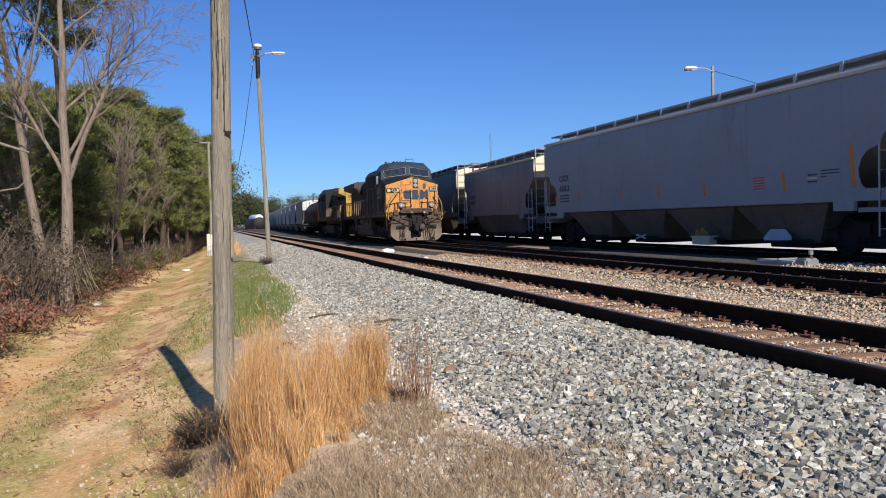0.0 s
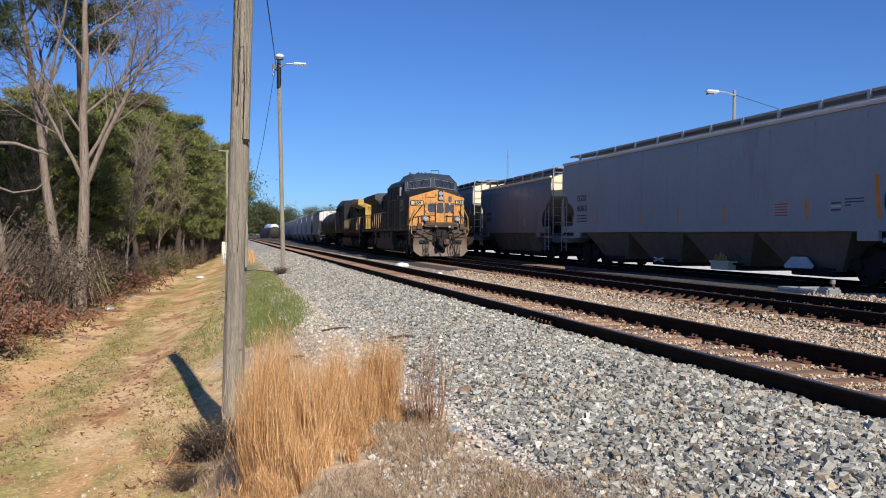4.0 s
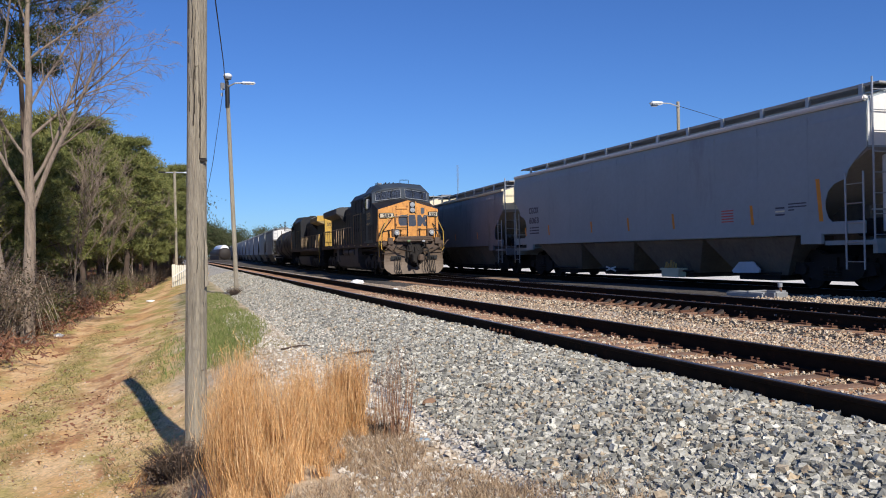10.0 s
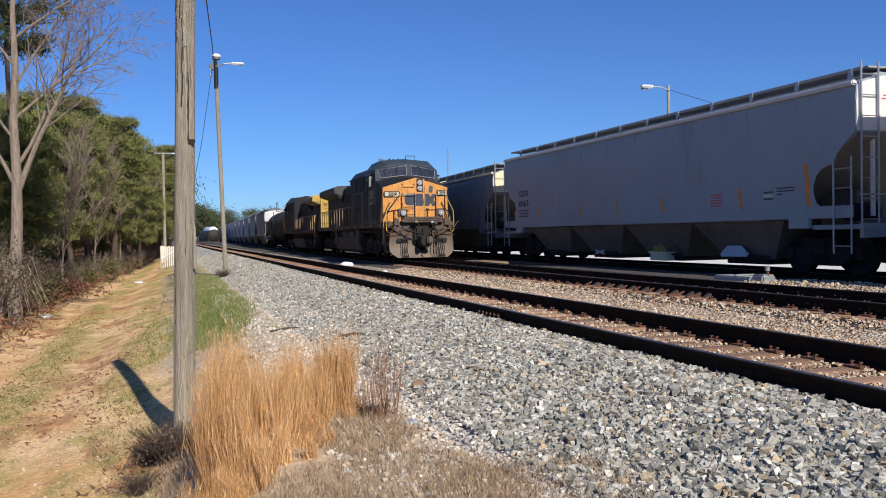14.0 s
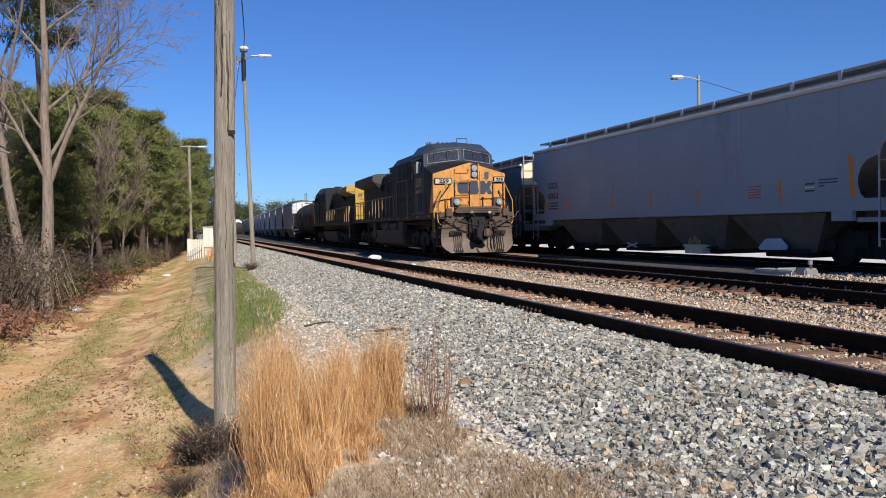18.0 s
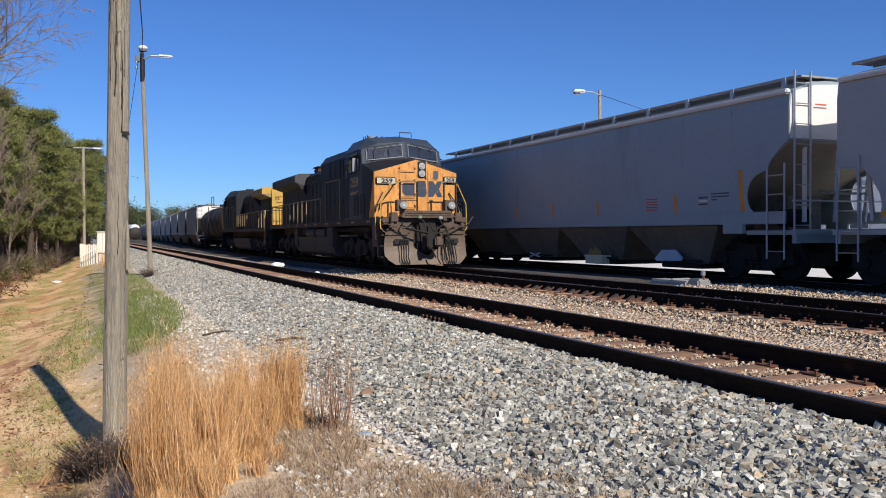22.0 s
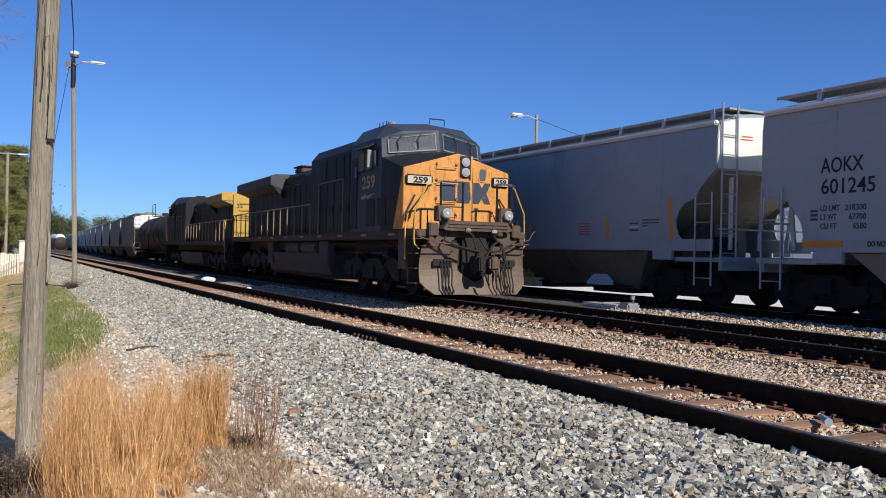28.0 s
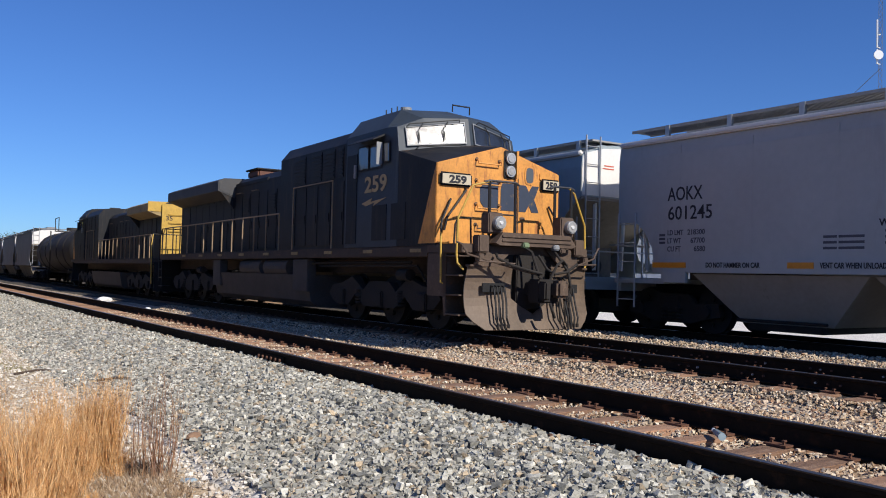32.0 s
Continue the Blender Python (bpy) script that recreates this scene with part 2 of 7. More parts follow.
# ---- ground: one sheet, its dirt, ruts, grass and lot told apart by where they lie ----
def ground_material():
    m = bpy.data.materials.new("dirt_road_and_verges")
    m.use_nodes = True
    nt = m.node_tree
    N, L = nt.nodes, nt.links
    b = N["Principled BSDF"]
    b.inputs["Roughness"].default_value = 0.95
    b.inputs["Specular IOR Level"].default_value = 0.15
    tc = N.new("ShaderNodeTexCoord")
    sep = N.new("ShaderNodeSeparateXYZ")
    L.new(tc.outputs["Object"], sep.inputs[0])

    def tex(scale, detail=6, rough=0.6, stretch=(1, 1, 1)):
        mp = N.new("ShaderNodeMapping")
        mp.inputs["Scale"].default_value = stretch
        L.new(tc.outputs["Object"], mp.inputs["Vector"])
        n = N.new("ShaderNodeTexNoise")
        n.inputs["Scale"].default_value, n.inputs["Detail"].default_value, n.inputs["Roughness"].default_value = scale, detail, rough
        L.new(mp.outputs["Vector"], n.inputs["Vector"])
        return n.outputs["Fac"]

    def rng(v, a, c, lo=0.0, hi=1.0):
        r = N.new("ShaderNodeMapRange")
        r.inputs["From Min"].default_value, r.inputs["From Max"].default_value = a, c
        r.inputs["To Min"].default_value, r.inputs["To Max"].default_value = lo, hi
        L.new(v, r.inputs["Value"])
        return r.outputs["Result"]

    def math2(op, a, c):
        n = N.new("ShaderNodeMath")
        n.operation = op
        for i, v in enumerate((a, c)):
            if isinstance(v, (int, float)):
                n.inputs[i].default_value = v
            else:
                L.new(v, n.inputs[i])
        return n.outputs[0]

    def mix(f, a, c):
        n = N.new("ShaderNodeMixRGB")
        L.new(f, n.inputs["Fac"])
        for k, v in (("Color1", a), ("Color2", c)):
            if isinstance(v, tuple):
                n.inputs[k].default_value = (*v, 1)
            else:
                L.new(v, n.inputs[k])
        return n.outputs["Color"]

    bent = math2("SUBTRACT", sep.outputs["X"], rng(sep.outputs["Y"], 40, 100, 0.0, 1.8))
    x = math2("ADD", bent, rng(tex(0.5), 0.3, 0.7, -0.5, 0.5))
    big, mid, fine = tex(0.45), tex(2.2, 8, 0.7), tex(18, 5)
    dirt = mix(rng(mid, 0.35, 0.65), (0.62, 0.385, 0.18), (0.80, 0.57, 0.32))
    dirt = mix(rng(big, 0.48, 0.6), dirt, (0.63, 0.375, 0.165))
    worn = math2("MULTIPLY", rng(tex(0.9, 8, 0.7, (1, 0.45, 1)), 0.52, 0.6), rng(mid, 0.3, 0.6, 0.4, 1.0))
    dirt = mix(worn, dirt, (0.33, 0.15, 0.07))
    olive = mix(rng(mid, 0.4, 0.62), (0.30, 0.25, 0.07), (0.52, 0.40, 0.16))
    # grass grows along the middle and the edges of the track
    def band(c, w):
        return rng(math2("ABSOLUTE", math2("ADD", x, -c), 0.0), w, w * 0.45)
    strip = math2("MAXIMUM", math2("MAXIMUM", band(-2.55, 0.75), band(-0.85, 0.6)), band(-4.5, 0.8))
    strip = math2("MULTIPLY", strip, rng(tex(1.1, 6, 0.7, (1, 0.5, 1)), 0.40, 0.54))
    col = mix(strip, dirt, olive)
    litter = mix(rng(mid, 0.4, 0.6), (0.25, 0.115, 0.055), (0.16, 0.085, 0.05))
    col = mix(rng(x, -4.4, -5.2), col, litter)
    verge = mix(rng(mid, 0.38, 0.62), (0.42, 0.31, 0.19), (0.58, 0.47, 0.34))
    col = mix(rng(x, -0.55, -0.1), col, verge)
    green = mix(rng(mid, 0.4, 0.6), (0.15, 0.17, 0.05), (0.30, 0.26, 0.11))
    gm = math2("MULTIPLY", math2("MULTIPLY", band(0.65, 1.15), rng(sep.outputs["Y"], 13.0, 15.5)), rng(sep.outputs["Y"], 60, 40))
    col = mix(math2("MULTIPLY", gm, rng(tex(1.4), 0.36, 0.5)), col, green)
    lot = mix(rng(mid, 0.35, 0.65), (0.62, 0.59, 0.54), (0.72, 0.69, 0.63))
    col = mix(rng(sep.outputs["X"], 17.6, 18.2), col, lot)
    far = mix(rng(big, 0.4, 0.6), (0.10, 0.10, 0.045), (0.20, 0.15, 0.08))
    col = mix(rng(sep.outputs["X"], 60, 70), col, far)
    col = mix(rng(sep.outputs["Y"], 230, 260), col, far)
    v = N.new("ShaderNodeHueSaturation")
    L.new(col, v.inputs["Color"])
    L.new(rng(fine, 0.3, 0.7, 0.72, 1.28), v.inputs["Value"])
    L.new(v.outputs["Color"], b.inputs["Base Color"])
    bp = N.new("ShaderNodeBump")
    bp.inputs["Strength"].default_value, bp.inputs["Distance"].default_value = 0.5, 0.03
    L.new(math2("ADD", fine, mid), bp.inputs["Height"])
    L.new(bp.outputs["Normal"], b.inputs["Normal"])
    return m


M_GROUND = ground_material()
xs = sorted(set([-1500, -400, -150] + [p[0] for p in PROFILE] + [round(-8 + 0.22 * k, 3) for k in range(48)]))
ys = [-300, -60, -20] + [round(-4 + 0.4 * k, 2) for k in range(90)] + [33 + 2 * k for k in range(30)] + [100, 130, 200, 400, 1500]
bm = bmesh.new()
grid = [[bm.verts.new((x, y, height(x, y))) for y in ys] for x in xs]
for a, b in zip(grid, grid[1:]):
    for j in range(len(ys) - 1):
        bm.faces.new((a[j], b[j], b[j + 1], a[j + 1]))
ground = tagged(obj("ground", bm, M_GROUND, smooth=True), "sandy dirt track, dry verges and pale gravel lot", "ground", kind="structure")


# ---- ballast bed ----
def stone_bed(name, cols, scale, mound):
    m = bpy.data.materials.new(name)
    m.use_nodes = True
    nt = m.node_tree
    N, L = nt.nodes, nt.links
    b = N["Principled BSDF"]
    b.inputs["Roughness"].default_value = 0.92
    b.inputs["Specular IOR Level"].default_value = 0.2
    tc = N.new("ShaderNodeTexCoord")
    vo = N.new("ShaderNodeTexVoronoi")
    vo.inputs["Scale"].default_value = scale
    L.new(tc.outputs["Object"], vo.inputs["Vector"])
    cr = N.new("ShaderNodeValToRGB")
    sp = N.new("ShaderNodeSeparateColor")
    L.new(vo.outputs["Color"], sp.inputs["Color"])
    L.new(sp.outputs["Red"], cr.inputs["Fac"])
    e = cr.color_ramp.elements
    e[0].color, e[1].color = (*cols[0], 1), (*cols[-1], 1)
    for i, c in enumerate(cols[1:-1]):
        q = e.new((i + 1) / (len(cols) - 1))
        q.color = (*c, 1)
    n = N.new("ShaderNodeTexNoise")
    n.inputs["Scale"].default_value = 0.8
    n.inputs["Detail"].default_value = 6
    L.new(tc.outputs["Object"], n.inputs["Vector"])
    r = N.new("ShaderNodeMapRange")
    r.inputs["From Min"].default_value, r.inputs["From Max"].default_value, r.inputs["To Min"].default_value, r.inputs["To Max"].default_value = 0.3, 0.7, 0.8, 1.15
    L.new(n.outputs["Fac"], r.inputs["Value"])
    h = N.new("ShaderNodeHueSaturation")
    L.new(cr.outputs["Color"], h.inputs["Color"])
    L.new(r.outputs["Result"], h.inputs["Value"])
    L.new(h.outputs["Color"], b.inputs["Base Color"])
    bp = N.new("ShaderNodeBump")
    bp.invert = True
    bp.inputs["Strength"].default_value, bp.inputs["Distance"].default_value = 1.0, mound
    L.new(vo.outputs["Distance"], bp.inputs["Height"])
    L.new(bp.outputs["Normal"], b.inputs["Normal"])
    return m


GREYS = [(0.15, 0.143, 0.133), (0.56, 0.54, 0.50), (0.28, 0.27, 0.25), (0.48, 0.43, 0.37), (0.70, 0.67, 0.62), (0.21, 0.203, 0.19)]
TANS = [(0.19, 0.13, 0.085), (0.58, 0.47, 0.34), (0.40, 0.29, 0.20), (0.64, 0.56, 0.44), (0.31, 0.17, 0.10), (0.48, 0.38, 0.27)]
M_BED = stone_bed("grey_ballast", GREYS, 20, 0.03)
M_BEDT = stone_bed("tan_ballast", TANS, 19, 0.045)
# oily stone, its colours lowered further to carry the trains' shade
M_BEDD = stone_bed("dark_ballast", [(0.045, 0.04, 0.036), (0.12, 0.105, 0.09), (0.07, 0.063, 0.056), (0.16, 0.135, 0.11)], 18, 0.045)
BED = [(1.35, -0.62), (2.0, -0.47), (2.7, -0.30), (3.3, -0.175)]


def bed_z(x):
    if x >= 3.3:
        return -0.165
    for (a, za), (b, zb) in zip(BED, BED[1:]):
        if x <= b:
            return za + (zb - za) * (x - a) / (b - a)
    return -0.165


def strip(name, xs_, ys_, zf, material, label, category="ballast"):
    bm = bmesh.new()
    g = [[bm.verts.new((x + (0.16 * noise.noise((y * 0.5, 3, 0)) + 0.1 * noise.noise((y * 1.7, 9, 0)) if i == 0 and name == "ballast_shoulder" else 0), y, zf(x, y))) for y in ys_] for i, x in enumerate(xs_)]
    for a, b in zip(g, g[1:]):
        for j in range(len(ys_) - 1):
            bm.faces.new((a[j], b[j], b[j + 1], a[j + 1]))
    return tagged(obj(name, bm, material, smooth=True), label, category, kind="structure")


ysb = [-60, -20] + [round(-6 + 0.5 * k, 2) for k in range(100)] + [46 + 4 * k for k in range(20)] + [140, 200, 300, 420]
strip("ballast_shoulder", [1.35, 1.6, 1.85, 2.1, 2.4, 2.7, 3.0, 3.3, 4.0], ysb, lambda x, y: bed_z(x) + (0.02 * noise.noise((x * 2, y, 0))), M_BED, "grey crushed stone ballast shoulder beside the near track")
strip("ballast_near_track", [3.98, 4.6, 5.3, 6.02], ysb, lambda x, y: -0.24, M_BEDT, "tan stone ballast between the rails of the near track")
def trough(x):
    """A dip added between the two tracks to narrow the sunlit band beside the locomotive's shadow."""
    return -0.17 * smooth01(6.15, 7.0, x) * (1 - smooth01(7.9, 8.6, x))


strip("ballast_middle", [6.0, 6.2, 6.5, 6.8, 7.1, 7.5, 7.9, 8.3], ysb, lambda x, y: -0.21 + trough(x) + 0.03 * noise.noise((x * 2, y * 0.7, 0)) + grade(y) * smooth01(6, 9, x), M_BEDT, "tan stone ballast between the two tracks")
# locomotive shadow painted into this oily strip, and car shade into the next
strip("ballast_oily_shade", [8.3, 8.5, 8.8, 9.2], ysb, lambda x, y: -0.21 + trough(x) + 0.03 * noise.noise((x * 2, y * 0.7, 0)) + grade(y) * smooth01(6, 9, x), M_BEDD, "oily ballast beside the second track, coloured darker for the locomotive's shadow")
strip("ballast_yard", [9.2, 10.5, 10.9, 11.3, 12.4, 13.4, 13.8, 14.2, 16, 17.9], ysb, lambda x, y: -0.225 + 0.14 * smooth01(10.8, 11.3, x) * (1 - smooth01(13.3, 13.8, x)) * (1 - smooth01(24, 34, y)) + grade(y) * (1 - smooth01(10.5, 14, x)) - (0.2 if x > 17 else 0), M_BEDD, "oily ballast under the yard tracks, coloured darker for the shade of the cars")


# ---- loose stones of the ballast ----
ICO = bmesh.new()
bmesh.ops.create_cube(ICO, size=1.5)
bmesh.ops.triangulate(ICO, faces=ICO.faces[:])
ICO_V = np.array([v.co[:] for v in ICO.verts])
ICO_F = np.array([[v.index for v in f.verts] for f in ICO.faces])
ICO.free()


def mesh_from(name, verts, faces, material):
    me = bpy.data.meshes.new(name)
    me.vertices.add(len(verts))
    me.vertices.foreach_set("co", np.asarray(verts, dtype=np.float32).ravel())
    k = faces.shape[1]
    me.loops.add(faces.size)
    me.loops.foreach_set("vertex_index", faces.ravel().astype(np.int32))
    me.polygons.add(len(faces))
    me.polygons.foreach_set("loop_start", np.arange(0, faces.size, k, dtype=np.int32))
    me.polygons.foreach_set("loop_total", np.full(len(faces), k, dtype=np.int32))
    me.materials.append(material)
    me.update(calc_edges=True)
    me.shade_flat()
    return me


def stones(name, x0, x1, y0, y1, n, r0, r1, zf, material, label):
    rs = np.random.RandomState(len(name) + n)
    x, y = rs.uniform(x0, x1, n), y0 + (y1 - y0) * rs.uniform(0, 1, n) ** 1.5
    r = rs.uniform(r0, r1, n) * (0.75 + 0.5 * rs.uniform(0, 1, n) ** 3)
    z = np.array([zf(a, b) for a, b in zip(x, y)])
    sc = rs.uniform(0.7, 1.3, (n, 1, 3)) * np.array([1.0, 1.0, 0.75]) * r[:, None, None]
    jit = 1 + rs.uniform(-0.6, 0.25, (n, len(ICO_V), 3))
    v = ICO_V[None] * jit * sc
    a, b = rs.uniform(0, 6.283, n), rs.normal(size=n) * 0.9
    ca, sa, cb, sb = np.cos(a), np.sin(a), np.cos(b), np.sin(b)
    vx, vy, vz = v[..., 0], v[..., 1], v[..., 2]
    vy, vz = vy * cb[:, None] - vz * sb[:, None], vy * sb[:, None] + vz * cb[:, None]
    vx, vy = vx * ca[:, None] - vy * sa[:, None], vx * sa[:, None] + vy * ca[:, None]
    v = np.stack([vx + x[:, None], vy + y[:, None], vz + (z + rs.uniform(-0.3, 0.9, n) * r)[:, None]], -1)
    f = (ICO_F[None] + (np.arange(n) * len(ICO_V))[:, None, None]).reshape(-1, 3)
    return tagged(new(name, mesh_from(name, v.reshape(-1, 3), f, material)), label, "stones", kind="stuff")


def island_ramp(name, cols, rough=0.9):
    m = bpy.data.materials.new(name)
    m.use_nodes = True
    nt = m.node_tree
    N, L = nt.nodes, nt.links
    b = N["Principled BSDF"]
    b.inputs["Roughness"].default_value = rough
    b.inputs["Specular IOR Level"].default_value = 0.25
    g = N.new("ShaderNodeNewGeometry")
    cr = N.new("ShaderNodeValToRGB")
    L.new(g.outputs["Random Per Island"], cr.inputs["Fac"])
    e = cr.color_ramp.elements
    e[0].color, e[1].color = (*cols[0], 1), (*cols[-1], 1)
    for i, c in enumerate(cols[1:-1]):
        q = e.new((i + 1) / (len(cols) - 1))
        q.color = (*c, 1)
    tc = N.new("ShaderNodeTexCoord")
    n = N.new("ShaderNodeTexNoise")
    n.inputs["Scale"].default_value, n.inputs["Detail"].default_value = 45, 4
    L.new(tc.outputs["Object"], n.inputs["Vector"])
    r = N.new("ShaderNodeMapRange")
    r.inputs["From Min"].default_value, r.inputs["From Max"].default_value, r.inputs["To Min"].default_value, r.inputs["To Max"].default_value = 0.3, 0.7, 0.75, 1.25
    L.new(n.outputs["Fac"], r.inputs["Value"])
    h = N.new("ShaderNodeHueSaturation")
    L.new(cr.outputs["Color"], h.inputs["Color"])
    L.new(r.outputs["Result"], h.inputs["Value"])
    L.new(h.outputs["Color"], b.inputs["Base Color"])
    bp = N.new("ShaderNodeBump")
    bp.inputs["Strength"].default_value, bp.inputs["Distance"].default_value = 0.4, 0.02
    L.new(n.outputs["Fac"], bp.inputs["Height"])
    L.new(bp.outputs["Normal"], b.inputs["Normal"])
    return m


M_ST_G = island_ramp("grey_stones", [(0.075, 0.075, 0.066), (0.45, 0.43, 0.365), (0.18, 0.178, 0.158), (0.56, 0.525, 0.435), (0.26, 0.253, 0.222), (0.50, 0.385, 0.25), (0.11, 0.108, 0.096), (0.72, 0.69, 0.59), (0.215, 0.21, 0.183), (0.38, 0.36, 0.305), (0.135, 0.133, 0.118), (0.60, 0.575, 0.495), (0.32, 0.305, 0.262)])
M_ST_T = island_ramp("tan_stones", [(0.27, 0.18, 0.11), (0.66, 0.53, 0.37), (0.46, 0.33, 0.21), (0.80, 0.70, 0.54), (0.38, 0.21, 0.12), (0.58, 0.46, 0.32), (0.20, 0.17, 0.14), (0.52, 0.37, 0.24), (0.40, 0.36, 0.31)])
M_ST_E = island_ramp("earthy_stones", [(0.34, 0.24, 0.15), (0.56, 0.44, 0.30), (0.26, 0.19, 0.13), (0.64, 0.53, 0.40), (0.42, 0.31, 0.20)])
M_ST_P = island_ramp("pale_stones", [(0.36, 0.29, 0.22), (0.66, 0.59, 0.49), (0.30, 0.27, 0.23), (0.78, 0.73, 0.64), (0.48, 0.40, 0.31)])
stones("ballast_stones_near", 1.9, 4.05, 2.4, 13, 46000, 0.015, 0.036, lambda x, y: bed_z(x), M_ST_G, "loose grey crushed stones on the near shoulder")
stones("ballast_stones_behind", 1.6, 4.05, -4, 2.9, 9000, 0.02, 0.036, lambda x, y: bed_z(x), M_ST_G, "loose grey crushed stones behind the start of the walk")
stones("verge_pebbles", -1.6, 0.9, 4.6, 10.5, 2200, 0.005, 0.016, lambda x, y: height(x, y) - 0.004, M_ST_E, "pale pebbles on the bare bank by the pole")
stones("ballast_stones_far", 1.5, 4.05, 11, 36, 30000, 0.018, 0.033, lambda x, y: bed_z(x), M_ST_G, "loose grey crushed stones farther along the shoulder")
stones("ballast_stones_distant", 1.5, 4.05, 34, 66, 15000, 0.022, 0.042, lambda x, y: bed_z(x), M_ST_G, "loose grey crushed stones far along the shoulder")
stones("ballast_stones_edge", 0.75, 2.4, 2.6, 24, 15000, 0.009, 0.026, lambda x, y: max(bed_z(x) if x > 1.35 else -9, height(x, y)), M_ST_P, "pale stones scattered along the edge of the ballast")
stones("ballast_stones_middle", 5.95, 8.62, 1.5, 32, 36000, 0.014, 0.031, lambda x, y: -0.205 + trough(x) + grade(y) * smooth01(6, 9, x), M_ST_T, "tan stones between the two tracks")
stones("ballast_stones_crib", 4.2, 5.5, 1.5, 26, 9500, 0.012, 0.024, lambda x, y: -0.2 if 0.13 < (y + 9.0) % 0.52 < 0.39 else (-0.186 if noise.noise((x * 2, y * 2, 3.0)) > 0.3 else -0.33), M_ST_T, "tan stones between the ties")
stones("ballast_stones_yard", 10.95, 13.2, 3, 15, 6500, 0.016, 0.034, lambda x, y: -0.09 - 0.1 * smooth01(18, 26, y), M_ST_T, "tan stones between the yard tracks")
stones("road_pebbles", -4.6, 0.4, 6, 26, 1800, 0.008, 0.024, lambda x, y: height(x, y) - 0.006, M_ST_E, "pebbles on the dirt track")


stones("bank_rubble", -1.3, 0.1, 4.7, 7.6, 1100, 0.006, 0.024, lambda x, y: height(x, y) - 0.008, M_ST_E, "pale broken stones on the bank below the pole")
stones("road_gravel", -5.0, -0.9, 6.5, 20, 5000, 0.004, 0.012, lambda x, y: height(x, y) - 0.003, M_ST_E, "fine pale gravel bedded in the dirt track")


# ---- tracks ----
def rail_profile(c):
    return [(c - 0.07, -0.185), (c + 0.07, -0.185), (c + 0.07, -0.172), (c + 0.012, -0.155), (c + 0.010, -0.045), (c + 0.036, -0.034), (c + 0.036, -0.006), (c + 0.028, 0.0), (c - 0.028, 0.0), (c - 0.036, -0.006), (c - 0.036, -0.034), (c - 0.010, -0.045), (c - 0.012, -0.155), (c - 0.07, -0.172)]


def swept(profile, ys_, zf, xf=lambda y: 0.0):
    return loft([[(x + xf(y), y, z + zf(y)) for x, z in profile] for y in ys_])


TIE = B((-1.28, 1.28, -0.11, 0.11, -0.18, 0), bev=0.012)
tie_me = bpy.data.meshes.new("tie")
TIE.to_mesh(tie_me)
TIE.free()
tie_me.materials.append(M_TIE)
PL = B((-0.17, 0.17, -0.1, 0.1, 0, 0.016))
for sx in (-0.115, -0.135, 0.115, 0.135):
    sy = 0.06 if abs(sx) < 0.12 else -0.06
    bmesh.ops.create_cube(PL, size=1, matrix=Matrix.Translation((sx, sy, 0.028)) @ Matrix.Diagonal((0.016, 0.016, 0.03, 1)))
    bmesh.ops.create_cube(PL, size=1, matrix=Matrix.Translation((sx * 0.95, sy, 0.046)) @ Matrix.Diagonal((0.034, 0.026, 0.012, 1)))
pl_me = bpy.data.meshes.new("tie_plate")
PL.to_mesh(pl_me)
PL.free()
pl_me.materials.append(M_RUST)
CLIP = tube([(0, 0.05, 0), (0.05, 0.05, 0.05), (0.09, 0.0, 0.07), (0.05, -0.05, 0.06), (0.0, -0.03, 0.03)], 0.014, 6)
clip_me = bpy.data.meshes.new("rail_clip")
CLIP.to_mesh(clip_me)
CLIP.free()
clip_me.materials.append(M_RUST)


def far_ties(parent, c, y0, y1, zf, xf):
    bm = bmesh.new()
    y = y0
    while y < y1:
        bmesh.ops.create_cube(bm, size=1, matrix=Matrix.Translation((c + xf(y), y, -0.27 + zf(y))) @ Matrix.Diagonal((2.56, 0.22, 0.18, 1)))
        y += 0.52
    tagged(part("far_tie_run", bm, M_TIE, parent), kind="stuff")


def track(label, c, zf, near0, near1, plates, far=200, xf=lambda y: 0.0):
    T = thing("railway_track", label, "railway track", "parallel tracks", "structure")
    ysr = [-60, -20] + [4 * k for k in range(16)] + [64 + 12 * k for k in range(29)]
    for s in (-0.7525, 0.7525):
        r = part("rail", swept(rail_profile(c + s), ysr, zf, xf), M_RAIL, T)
        part("rail_head", swept([(c + s - 0.024, -0.002), (c + s + 0.024, -0.002), (c + s + 0.022, 0.003), (c + s - 0.022, 0.003)], ysr, zf, xf), M_RAILTOP, r, "polished running surface")
    y = near0
    rs = random.Random(int(c * 10))
    while y < near1:
        j = rs.uniform(-0.03, 0.03)
        shared("tie", tie_me, T, c + xf(y) + rs.uniform(-0.03, 0.03), y + j, -0.187 + zf(y) + rs.uniform(-0.008, 0.004), rs.uniform(-0.02, 0.02))
        if y < plates:
            for s in (-0.7525, 0.7525):
                shared("tie_plate", pl_me, T, c + xf(y) + s, y + j, -0.184 + zf(y))
        y += 0.52
    far_ties(T, c, y, far, zf, xf)
    return T


t1 = track("near track with dark rusty rails on weathered wooden ties", 4.85, lambda y: 0.0, -9.0, 55, 24)
